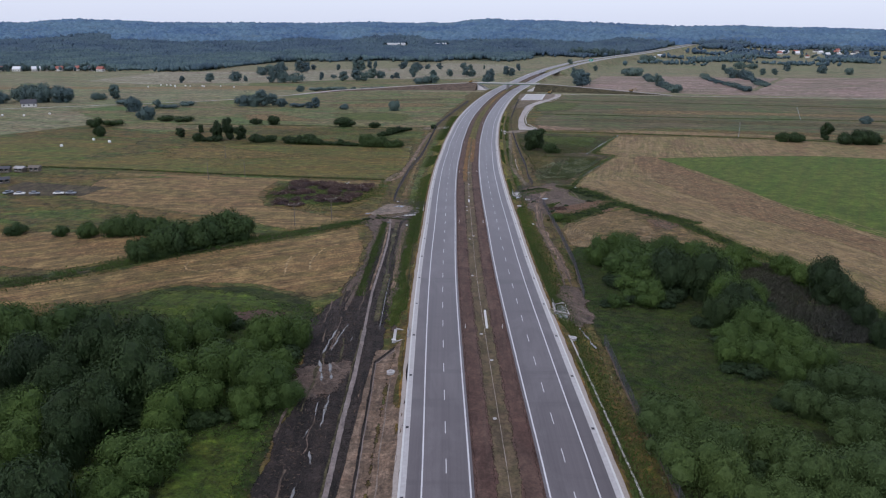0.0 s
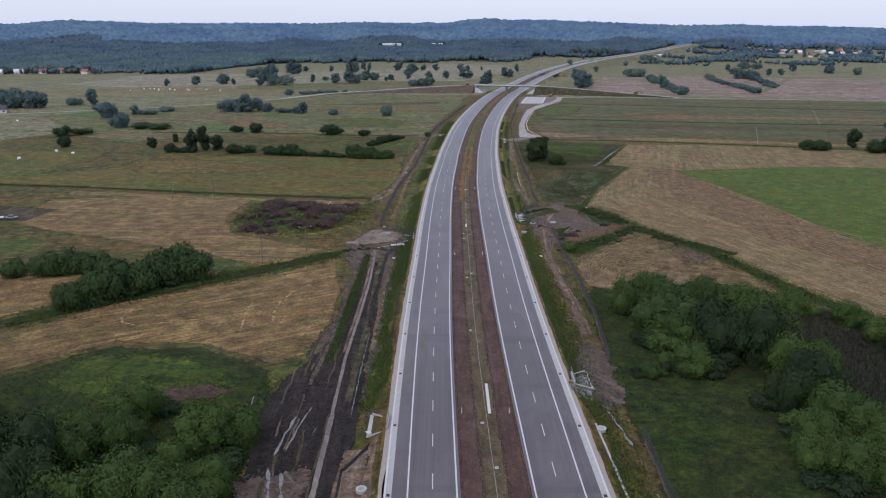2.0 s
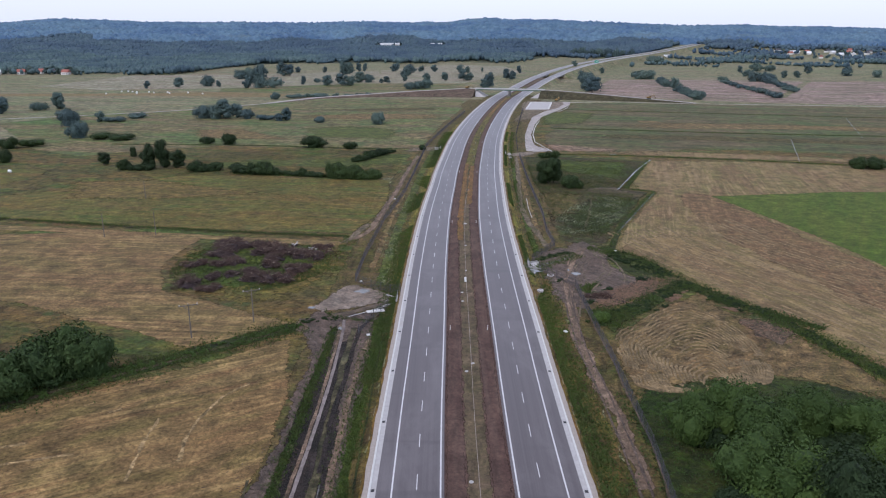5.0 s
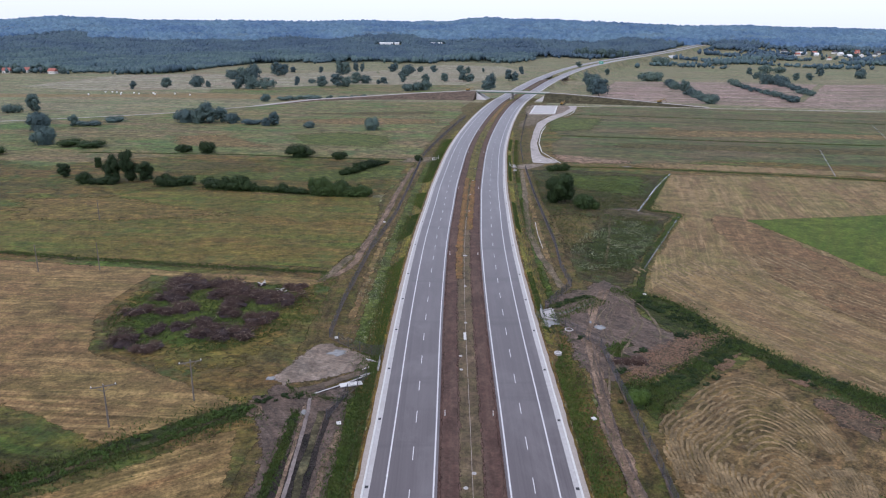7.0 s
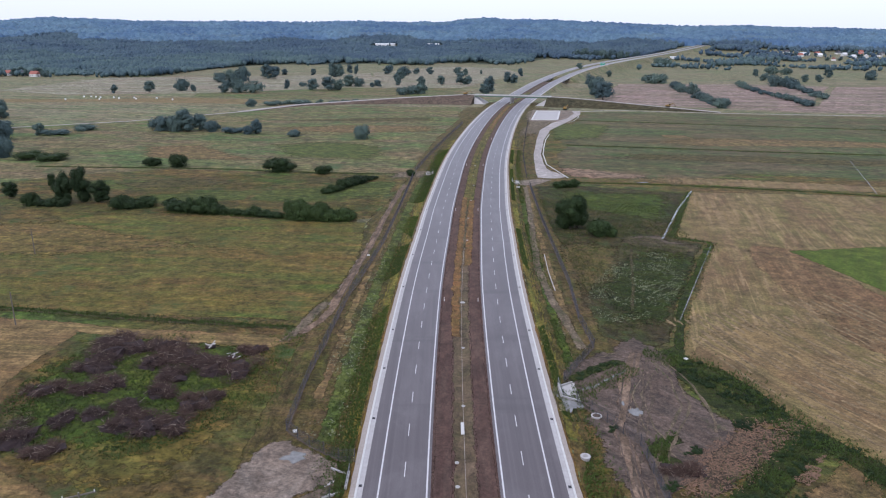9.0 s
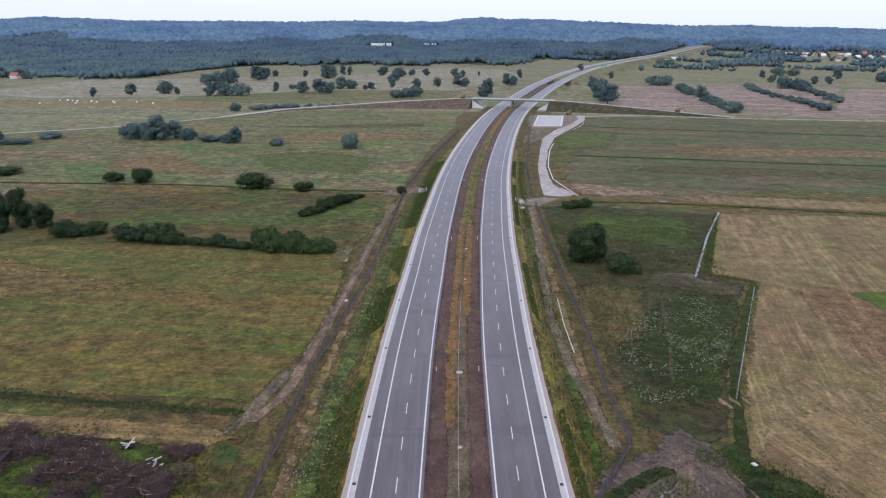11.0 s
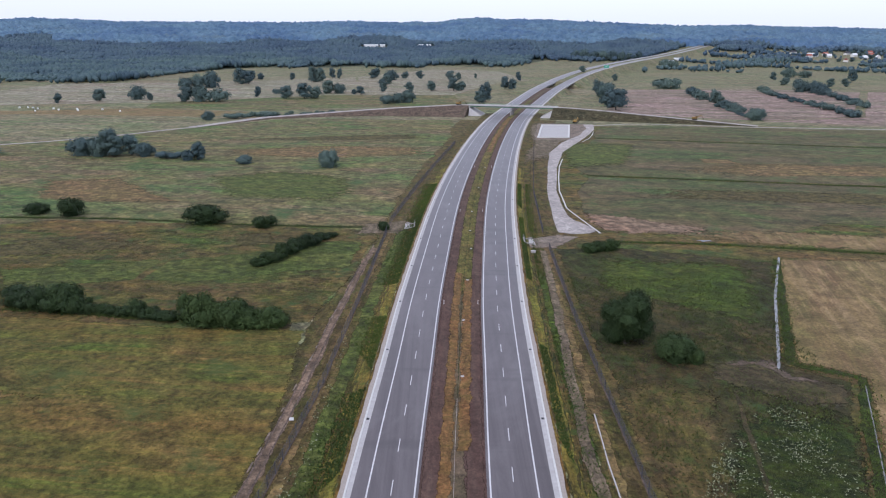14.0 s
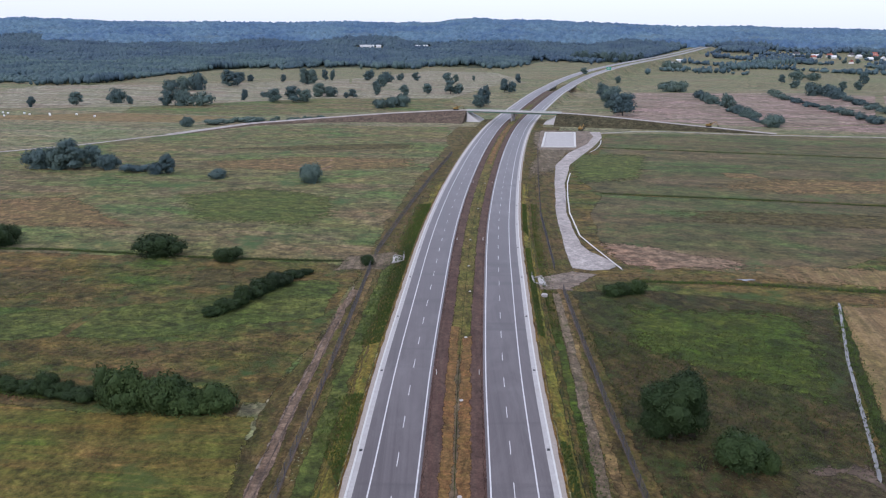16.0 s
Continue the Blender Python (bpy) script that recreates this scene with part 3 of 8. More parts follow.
def plain_z(x, y):
    """The valley floor and the wooded hills behind it."""
    x, y = np.asarray(x, float), np.asarray(y, float)
    roll = 0.5 + 0.5 * np.sin(x * 0.0031 + 1.3) * np.cos(y * 0.0023 + x * 0.0011)
    hill = smooth(1700, 4000, y) * ridge(x * (4000 / np.maximum(y, 1500)))
    bumps = 10 * (roll - 0.5) * smooth(1900, 2600, y) * (1 - smooth(3300, 3900, y))
    back = 1 - 0.6 * smooth(4050, 4700, y)
    return -0.8 + (hill + bumps) * back


def land_z(x, y):
    x, y = np.asarray(x, float), np.asarray(y, float)
    base = plain_z(x, y)
    off = np.abs(x - centre(y)) / np.sqrt(1 + slope_at(y) ** 2)
    zr = road_z(y) - 0.14
    gap = smooth(1128, 1132, y) * (1 - smooth(1186, 1190, y))
    width = np.maximum(3.4, 1.7 * np.abs(zr - base))
    blend = smooth(0, 1, np.clip((off - 17.3) / width, 0, 1)) * 0.5 + 0.5 * np.clip((off - 17.3) / width, 0, 1)
    z = zr + (base - zr) * blend
    dip = 0.22 * np.exp(-(off / 2.2) ** 2)
    z = z - dip
    # hollows of the culvert pools in the foot of the bank
    for px_, py_, rx_, ry_ in ((29.2, 167.0, 2.6, 5.0), (29.8, 300.0, 2.7, 6.5)):
        hollow = smooth(1.35, 0.85, np.hypot((x - px_) / rx_, (y - py_) / ry_))
        z = z * (1 - hollow) + np.minimum(z, -0.82) * hollow
    gap = np.maximum(gap, smooth(2560, 2680, y))
    return z * (1 - gap) + base * gap


def forest_at(x, y):
    """How wooded a place is, from 0 to 1."""
    x, y = np.asarray(x, float), np.asarray(y, float)
    edge = np.interp(x, (-4000, -560, -425, -395, -326, -220, -60, 12, 156, 235, 460), (1320, 1285, 1290, 1560, 1716, 1773, 1720, 1797, 1787, 1985, 1985))
    wob = 28 * np.sin(x * 0.031) + 18 * np.sin(x * 0.083 + 1.0)
    ragged = 26 * np.sin(x * 0.19 + 0.4 * np.sin(y * 0.05)) + 18 * np.sin(x * 0.47 + y * 0.11)
    west = smooth(-45, 60, y - edge - wob + ragged)
    west = west * (1 - 0.75 * smooth(-880, -840, x) * (1 - smooth(-600, -570, x)) * (1 - smooth(1285, 1330, y)))
    west = west * (1 - smooth(-225, -205, x) * (1 - smooth(-130, -115, x)) * smooth(2290, 2310, y) * (1 - smooth(2440, 2450, y)))
    west = west * (1 - smooth(-55, -45, x) * (1 - smooth(0, 10, x)) * smooth(2330, 2350, y) * (1 - smooth(2425, 2435, y)))
    clump = np.sin(x * 0.021 + 0.7 + 0.8 * np.sin(y * 0.009)) * np.cos(y * 0.0137 + 0.4) + 0.6 * np.sin(x * 0.047 + y * 0.026)
    east = np.maximum(smooth(2330, 2560, y + 60 * np.sin(x * 0.011) + 50 * np.sin(x * 0.037)), 0.42 * smooth(0.15, 0.9, clump) * smooth(1500, 1750, y))
    east = east * (1 - 0.85 * smooth(900, 940, x) * (1 - smooth(1240, 1290, x)) * smooth(1900, 1950, y) * (1 - smooth(2360, 2400, y)))
    side = smooth(-10, 10, x - centre(y))
    f = west * (1 - side) + east * side
    clear = smooth(46, 60, np.abs(x - centre(y)) / np.sqrt(1 + slope_at(y) ** 2))
    return f * np.maximum(clear, smooth(2590, 2640, y))


def build_ground():
    near = [0, 1.2, 2.8, 5.2, 9, 13, 16.6, 17.3, 18, 19, 20, 20.7, 22, 25, 30, 36, 44, 54, 68, 86, 110, 140, 180, 230, 300, 390, 500, 640, 820, 1050, 1350, 1750, 2300, 3000, 4000, 6000]
    offs = np.array([-v for v in near[:0:-1]] + near, float)
    ys = np.concatenate([[-1500, -900, -500, -250], np.arange(-100, 900, 5), np.arange(900, 1700, 8), np.arange(1700, 4700, 50), [5000, 5600]]).astype(float)
    rows_ = len(ys)
    yy = np.repeat(ys[:, None], len(offs), 1)
    xx = centre(yy) + offs[None, :] * np.sqrt(1 + slope_at(yy) ** 2)
    zz = land_z(xx, yy)
    verts = np.stack([xx, yy, zz], -1).reshape(-1, 3)
    n = len(offs)
    faces = [(r * n + c, r * n + c + 1, (r + 1) * n + c + 1, (r + 1) * n + c) for r in range(rows_ - 1) for c in range(n - 1)]
    me = mesh_of("ground", verts.tolist(), faces, MEADOW, True)
    me.materials.append(FORESTFLOOR)
    wooded = forest_at((xx[:-1, :-1] + xx[1:, 1:]) / 2, (yy[:-1, :-1] + yy[1:, 1:]) / 2).reshape(-1) > 0.5
    me.polygons.foreach_set("material_index", wooded.astype(np.int32).tolist())
    tagged(new("ground", me), "wide flat river meadow rising to wooded hills", "ground", "", "structure")


build_ground()


def widen(y):
    """How wide the road is at a place, against its mean width."""
    return np.interp(y, (90, 150, 230, 300, 420, 480, 620), (1.01, 1.01, 0.995, 0.99, 0.967, 0.972, 1.0))


def sweep(name, a, b, y0, y1, mat, lift, step=5.0, jag=0.0, cols=1, drape=True, thick=0.0, label="", category="", parent=None, base=0.0, seed=1.0):
    """A strip along the road between two sideways distances a < b, numbers or functions of y."""
    ys = np.append(np.arange(y0, y1, step), y1).astype(float)
    fa = a if callable(a) else (lambda y: np.full_like(y, a))
    fb = b if callable(b) else (lambda y: np.full_like(y, b))
    ea, eb = fa(ys), fb(ys)
    if jag:
        ea = ea + jag * np.array([noise.noise((y * 0.21, seed, 0.0)) + 0.6 * noise.noise((y * 0.7, seed, 3.0)) for y in ys])
        eb = eb + jag * np.array([noise.noise((y * 0.21, seed, 7.0)) + 0.6 * noise.noise((y * 0.7, seed, 11.0)) for y in ys])
    k = np.sqrt(1 + slope_at(ys) ** 2) * widen(ys)
    verts, n = [], cols + 1
    us = [j / cols for j in range(n)]
    if jag:
        soft_ = float(min(0.35, 0.9 / max(0.5, np.mean(eb - ea))))
        us = [0.0] + [soft_ + (1 - 2 * soft_) * j / cols for j in range(n)] + [1.0]
        cols, n = cols + 2, n + 2
    for u in us:
        o = ea + (eb - ea) * u
        x = centre(ys) + o * k
        z = land_z(x, ys) + lift if drape else road_z(ys) + base + lift
        verts.append(np.stack([x, ys, z], -1))
    m = len(ys)
    faces = [(j * m + i, (j + 1) * m + i, (j + 1) * m + i + 1, j * m + i + 1) for j in range(cols) for i in range(m - 1)]
    pts = np.concatenate(verts)
    if thick:
        low = pts - np.array([0, 0, thick])
        total = len(pts)
        pts = np.concatenate([pts, low])
        e = [(i, i + 1) for i in range(m - 1)]
        faces += [(p, q, q + total, p + total) for p, q in e]
        o = cols * m
        faces += [(o + q, o + p, o + p + total, o + q + total) for p, q in e]
        ends = [(j * m, (j + 1) * m) for j in range(cols)]
        faces += [(q, p, p + total, q + total) for p, q in ends]
        faces += [(p + m - 1, q + m - 1, q + m - 1 + total, p + m - 1 + total) for p, q in ends]
    me = mesh_of(name, pts.tolist(), faces, mat)
    if jag and not thick:
        set_rim(me, np.repeat([1.0 if u in (0.0, 1.0) else 0.0 for u in us], m))
    ob = new(name, me)
    if parent is not None:
        ob.parent = parent
        return tagged(ob, label)
    return tagged(ob, label, category, "", "structure")


def patch(name, pts, mat, lift, label, category="field", jag=0.8, step=3.0, seed=1, kind="structure", z=-0.8, soft=2.0):
    """A flat piece of land cover with ragged, thinning edges on the valley floor."""
    rim, jag = [], (min(jag, 1.2) if soft > 3 else jag)
    for i, p in enumerate(pts):
        q = pts[(i + 1) % len(pts)]
        d = math.hypot(q[0] - p[0], q[1] - p[1])
        n = max(1, int(d / step))
        for j in range(n):
            u = j / n
            x, y = p[0] + (q[0] - p[0]) * u, p[1] + (q[1] - p[1]) * u
            dx = 1.6 * noise.noise((x * 0.07, y * 0.07, seed)) + 0.8 * noise.noise((x * 0.25, y * 0.25, seed))
            dy = 1.6 * noise.noise((x * 0.07, y * 0.07, seed + 9.0)) + 0.8 * noise.noise((x * 0.25, y * 0.25, seed + 9.0))
            rim.append((x + jag * dx, y + jag * dy))
    if soft > 3:
        n, mx, my = len(rim), sum(v[0] for v in rim) / len(rim), sum(v[1] for v in rim) / len(rim)
        verts = [(mx + (x - mx) * u, my + (y - my) * u, z + lift + 0.012 * (1 - u)) for u in (1.0, 0.84, 0.68, 0.5) for x, y in rim] + [(mx, my, z + lift + 0.012)]
        faces = [(r * n + i, r * n + (i + 1) % n, (r + 1) * n + (i + 1) % n, (r + 1) * n + i) for r in range(3) for i in range(n)]
        faces += [(3 * n + i, 3 * n + (i + 1) % n, 4 * n) for i in range(n)]
        me = mesh_of(name, verts, faces, mat)
        set_rim(me, np.concatenate([np.full(n, 1.0), np.full(n, 0.62), np.full(n, 0.3), np.full(n, 0.02), [0.0]]))
        return tagged(new(name, me), label, category, "", kind)
    bm = bmesh.new()
    vs = [bm.verts.new((x, y, z + lift)) for x, y in rim]
    f = bm.faces.new(vs)
    bm.normal_update()
    if f.normal.z < 0:
        f.normal_flip()
    if soft:
        bmesh.ops.inset_region(bm, faces=[f], thickness=soft, use_boundary=True, use_even_offset=False)
        for v in bm.verts:
            if not v.is_boundary:
                v.co.z += 0.006
    for v in bm.verts:
        v.co.z += 0.003 * math.sin(v.co.x * 91.7 + v.co.y * 57.3)
    bmesh.ops.triangulate(bm, faces=bm.faces[:])
    edge_ = [1.0 if v.is_boundary else 0.0 for v in bm.verts]
    ob = part(name, bm, mat)
    if soft:
        set_rim(ob.data, edge_)
    return tagged(ob, label, category, "", kind)


HARD = (WATER, CONCRETE, WHITECONC)


def ribbon(name, pts, width, mat, lift, label, category, jag=0.3, step=3.0, seed=1, parent=None, z=-0.8, kind="structure"):
    """A strip of constant width along a line over the valley floor."""
    line = []
    for p, q in zip(pts, pts[1:]):
        d = math.hypot(q[0] - p[0], q[1] - p[1])
        n = max(1, int(d / step))
        line += [(p[0] + (q[0] - p[0]) * j / n, p[1] + (q[1] - p[1]) * j / n) for j in range(n)]
    line.append(pts[-1])
    verts, faces, rims = [], [], []
    for i, (x, y) in enumerate(line):
        a, b = line[max(0, i - 1)], line[min(len(line) - 1, i + 1)]
        d = math.hypot(b[0] - a[0], b[1] - a[1]) or 1
        nx, ny = (b[1] - a[1]) / d, -(b[0] - a[0]) / d
        wl_ = width / 2 + jag * noise.noise((x * 0.3, y * 0.3, seed))
        wr_ = width / 2 + jag * noise.noise((x * 0.3, y * 0.3, seed + 5.0))
        sway = jag * noise.noise((x * 0.1, y * 0.1, seed + 20.0))
        for w in (-wl_, -wl_ * 0.55, wr_ * 0.55, wr_):
            px, py = x + nx * (w + sway), y + ny * (w + sway)
            verts.append((px, py, (float(land_z(px, py)) if z is None else z) + lift))
            rims.append(1.0 if w in (-wl_, wr_) or i in (0, len(line) - 1) else 0.0)
        if i:
            k = 4 * i
            faces += [(k - 4 + j, k - 3 + j, k + 1 + j, k + j) for j in range(3)]
    me = mesh_of(name, verts, faces, mat)
    if mat not in HARD:
        set_rim(me, rims)
    ob = new(name, me)
    if parent is not None:
        ob.parent = parent
        return tagged(ob, label)
    return tagged(ob, label, category, "", kind)


def water_line(pts, width, label, seed, lift=0.11, uneven=1.0):
    """Broken pools of water along a rut or a ditch, swelling and thinning as they go."""
    line = []
    for p, q in zip(pts, pts[1:]):
        n = max(2, int(math.hypot(q[0] - p[0], q[1] - p[1]) / 0.45))
        line += [(p[0] + (q[0] - p[0]) * j / n, p[1] + (q[1] - p[1]) * j / n) for j in range(n)]
    line.append(pts[-1])
    verts, faces = [], []
    for i, (x, y) in enumerate(line):
        a, b = line[max(0, i - 1)], line[min(len(line) - 1, i + 1)]
        d = math.hypot(b[0] - a[0], b[1] - a[1]) or 1
        nx, ny = (b[1] - a[1]) / d, -(b[0] - a[0]) / d
        ends = min(1.0, (i + 0.3) / 2.5, (len(line) - 0.7 - i) / 2.5)
        swell = [max(0.06, 0.75 + 1.1 * uneven * noise.noise((x * 0.9, y * 0.55, seed + o))) for o in (0.0, 4.0)]
        sway = 0.5 * uneven * width * noise.noise((x * 0.5, y * 0.4, seed + 9.0))
        for w in (-0.5 * width * swell[0] * ends, 0.5 * width * swell[1] * ends):
            verts.append((x + nx * (w + sway), y + ny * (w + sway), -0.8 + lift))
        if i:
            faces.append((2 * i - 2, 2 * i - 1, 2 * i + 1, 2 * i))
    return tagged(new("water_ditch", mesh_of("water_ditch", verts, faces, WATER)), label, "water", "", "structure")


def windrows(name, lines, mat, label, width, height, seed, bare=-0.22):
    """Low ragged ridges of raked hay, all of one field in one mesh."""
    verts, faces = [], []
    for r, pts in enumerate(lines):
        start = True
        for i, (x, y) in enumerate(pts):
            a, b = pts[max(0, i - 1)], pts[min(len(pts) - 1, i + 1)]
            d = math.hypot(b[0] - a[0], b[1] - a[1]) or 1
            nx, ny = (b[1] - a[1]) / d, -(b[0] - a[0]) / d
            full = noise.noise((x * 0.16, y * 0.16, seed)) + 0.5 * noise.noise((x * 0.6, y * 0.6, seed + 3.0))
            if full < bare:
                start = True
                continue
            w = width * (0.75 + 0.5 * noise.noise((x * 1.1, y * 1.1, seed + r)))
            o = 0.7 * width * noise.noise((x * 0.45, y * 0.45, seed + 5.0))
            k = len(verts)
            h = height * min(1.0, 0.5 + full)
            for u, z in ((-0.5, 0.0), (-0.22, 0.8 * h), (0.16, h), (0.5, 0.0)):
                verts.append((x + nx * (w * u + o), y + ny * (w * u + o), -0.755 + max(0.0, z)))
            if not start:
                faces += [(k - 4 + j, k - 3 + j, k + 1 + j, k + j) for j in range(3)]
            start = False
    return tagged(new(name, mesh_of(name, verts, faces, mat)), label, "hay", "", "stuff")


def litter(name, spots_, mat, label, length, seed, lift=0.1):
    """Small split sticks lying about, as one mesh of stuff."""
    rnd = np.random.default_rng(seed)
    pts = np.array(spots_, float)
    n = len(pts)
    ang, ln = rnd.uniform(0, 2 * np.pi, n), rnd.uniform(0.4, 1.0, n) * length
    dx, dy, w = np.cos(ang) * ln / 2, np.sin(ang) * ln / 2, ln * 0.1
    base = np.stack([pts[:, 0], pts[:, 1], -0.8 + lift + rnd.uniform(0, 0.12, n)], -1)
    end, side = np.stack([dx, dy, rnd.normal(0, 0.12, n) * ln], -1), np.stack([-np.sin(ang) * w, np.cos(ang) * w, np.zeros(n)], -1)
    top = np.stack([np.zeros(n), np.zeros(n), w * 1.6], -1)
    verts = np.stack([base - end - side, base - end + side, base - end + top, base + end - side, base + end + side, base + end + top], 1).reshape(-1, 3)
    six = np.arange(n)[:, None] * 6
    faces = np.concatenate([six + np.array(f) for f in ((0, 3, 5, 2), (1, 2, 5, 4), (0, 1, 4, 3))]).tolist()
    return tagged(new(name, mesh_of(name, verts.tolist(), faces, mat)), label, "wood chips", "", "stuff")


# ---------- the dual carriageway ----------
def build_carriageway(side):
    s = -1 if side == "west" else 1

    def span_(a, b):
        return (s * a, s * b) if s > 0 else (-b, -a)

    lo, hi = span_(5.25, 15.45)
    road = sweep("road_" + side, lo, hi, -120, 2600, ASPHALT, 0.0, 5, 0, 4, False, 0.12, "new grey asphalt carriageway with two lanes and shoulder", "road")
    for name, a, b, lab in (("edge_line", 5.68, 5.93, "white inner edge line"), ("edge_line", 12.98, 13.22, "white outer edge line")):
        p, q = span_(a, b)
        sweep(name, p, q, -120, 2300, PAINT, 0.006, 5, 0, 1, False, 0, lab, "", road)
    p, q = span_(15.45, 16.55)
    sweep("gutter_" + side, p, q, -120, 1900, CONCRETE, -0.02, 5, 0, 1, False, 0.2, "pale concrete drainage gutter along the road", "gutter")
    p, q = span_(16.3, 16.62)
    sweep("kerb_" + side, p, q, -120, 1500, WHITECONC, 0.05, 5, 0, 1, False, 0.2, "low pale concrete kerb along the gutter", "kerb")
    p, q = span_(16.6, 17.5)
    sweep("crushed_stone_" + side, p, q, -120, 1500, FRINGE, 0.05, 2, 0.22, 1, True, 0, "crushed stone strip beside the gutter", "gravel", None, 0, 3.0 + s)
    return road


road_west, road_east = build_carriageway("west"), build_carriageway("east")


def dash_marks(road, off, first, last, period, start):
    me = mesh_of("lane_dash", [(-0.07, -2, 0), (0.07, -2, 0), (0.07, 2, 0), (-0.07, 2, 0)], [(0, 1, 2, 3)], PAINT)
    y = start
    while y < last:
        if y > first:
            s = float(slope_at(y))
            ob = new("lane_dash", me)
            ob.parent = road
            ob.matrix_basis = pose(float(centre(y)) + off * float(widen(y)) * math.sqrt(1 + s * s), y, float(road_z(y)) + 0.006, 0, 0, -math.degrees(math.atan(s)))
        y += period * math.cos(math.atan(float(slope_at(y))))


dash_marks(road_west, -9.4, 60, 1250, DASH, DASH_WEST)
dash_marks(road_east, 9.45, 60, 1250, DASH, DASH_EAST)


def gutter_grates(off):
    bm = box(0, 0, 0, 0.5, 0.62, 0.05)
    for i in range(5):
        box_into(bm, -0.18 + i * 0.09, 0, 0.05, 0.035, 0.5, 0.02)
    me = bpy.data.meshes.new("drain_grate")
    bm.to_mesh(me)
    bm.free()
    me.materials.append(CASTIRON)
    for i in range(24):
        y = 91.5 + 20.0 * i if i < 12 else 331.5 + 29.3 * (i - 12)
        s = float(slope_at(y))
        ob = new("drain_grate", me)
        ob.matrix_basis = pose(float(centre(y)) + off * float(widen(y)) * math.sqrt(1 + s * s), y, -0.03, 0, 0, -math.degrees(math.atan(s)))
        tagged(ob, "black cast-iron drain grate in the concrete gutter", "drain grate", "gutter drains")


gutter_grates(-15.95)
gutter_grates(15.95)

# median: brown soil shoulders, a turf strip, and the drain line in its middle
sweep("median_base", -5.35, 5.35, -120, 1120, SOIL, 0.035, 5.0, 0, 6, True, 0, "bare brown soil bed of the median", "soil")
sweep("median_soil_west", -5.3, -1.5, -120, 1100, SOIL, 0.05, 2.5, 0.12, 1, True, 0, "bare brown soil shoulder of the median", "soil", None, 0, 1.0)
sweep("median_soil_east", 1.7, 5.3, -120, 1100, SOIL, 0.05, 2.5, 0.12, 1, True, 0, "bare brown soil shoulder of the median", "soil", None, 0, 2.0)
sweep("median_turf", -2.1, 2.3, -120, 1100, MEDIAN, 0.09, 2.0, 0.45, 4, True, 0, "patchy dry turf in the median", "grass", None, 0, 5.0)
sweep("median_dry_turf", -2.8, 0.1, 328, 472, ORANGE, 0.13, 2.0, 0.6, 1, True, 0, "orange dried turf strip in the median", "grass", None, 0, 8.0)
sweep("median_dry_turf_east", 0.1, 3.1, 380, 466, ORANGE, 0.126, 2.0, 0.6, 1, True, 0, "orange dried turf strip in the median", "grass", None, 0, 9.0)
sweep("median_dry_turf_far", -1.8, 1.8, 690, 860, ORANGE, 0.13, 3.0, 0.5, 1, True, 0, "orange dried turf strip in the median", "grass", None, 0, 10.0)
sweep("median_drain_line", 0.10, 0.17, 60, 398, FRINGE, 0.15, 3.0, 0.04, 1, True, 0.04, "thin grey drain line along the median", "drain line")
sweep("median_green_line", 0.05, 0.22, 398, 640, DITCHDARK, 0.17, 2.0, 0.06, 1, True, 0, "narrow dark green seam in the median", "grass", None, 0, 12.0)
sweep("median_green_turf", -2.6, 2.7, 455, 1000, MEDIANGREEN, 0.11, 2.0, 0.45, 4, True, 0, "olive green turf in the median", "grass", None, 0, 15.0)

# verges: a rusty edge, bright grass, a dark swale line, and rough growth out to the fences
for s_, side_ in ((-1, "west"), (1, "east")):
    def strip_(a, b):
        return (a, b) if s_ > 0 else (-b, -a)

    sweep("verge_" + side_, *strip_(17.3, 24.5), -120, 900, VERGE, 0.008, 2.0, 0.9, 5, True, 0, "sloping roadside verge of rough grass", "grass", None, 0, 20.0 + s_)
    sweep("rough_verge_" + side_, *strip_(23.5, 37.0), -120, 850, RUSTGRASS, 0.016, 2.5, 1.0, 3, True, 0, "rough brownish grass beyond the verge", "grass", None, 0, 60.0 + s_)
    sweep("verge_bright_" + side_, *strip_(17.6, 21.8 if s_ < 0 else 21.2), 285, 640, BRIGHTVERGE, 0.012, 2.0, 0.6, 3, True, 0, "bright green grass on the verge slope", "grass", None, 0, 30.0 + s_)
    sweep("verge_rust_" + side_, *strip_(17.25, 18.1), -120, 700, RUST, 0.016, 2.0, 0.25, 1, True, 0, "rusty dry grass edge beside the gutter", "grass", None, 0, 40.0 + s_)
    if s_ > 0:
        sweep("verge_swale_" + side_, *strip_(20.2, 21.5), 285, 560, DITCHDARK, 0.020, 2.0, 0.25, 1, True, 0, "dark wet swale line in the verge", "grass", None, 0, 50.0 + s_)
sweep("verge_green_west", -25.6, -21.7, 285, 520, FRESH, 0.024, 2.0, 0.8, 2, True, 0, "lush green verge growth with white flowers", "grass", None, 0, 71.0)

sweep("dry_verge_west", -28.8, -26.2, 300, 530, DRYPATCH, 0.028, 2.0, 1.1, 2, True, 0, "dry tan grass and dirt inside the fence", "grass", None, 0, 73.0)
sweep("dry_verge_east", 24.8, 27.6, 330, 500, DRYPATCH, 0.028, 2.0, 0.9, 2, True, 0, "dry tan grass and dirt beside the verge", "grass", None, 0, 74.0)
sweep("green_verge_east", 21.6, 24.4, 300, 470, FRESHDARK, 0.024, 2.0, 0.7, 2, True, 0, "green growth below the swale", "grass", None, 0, 75.0)

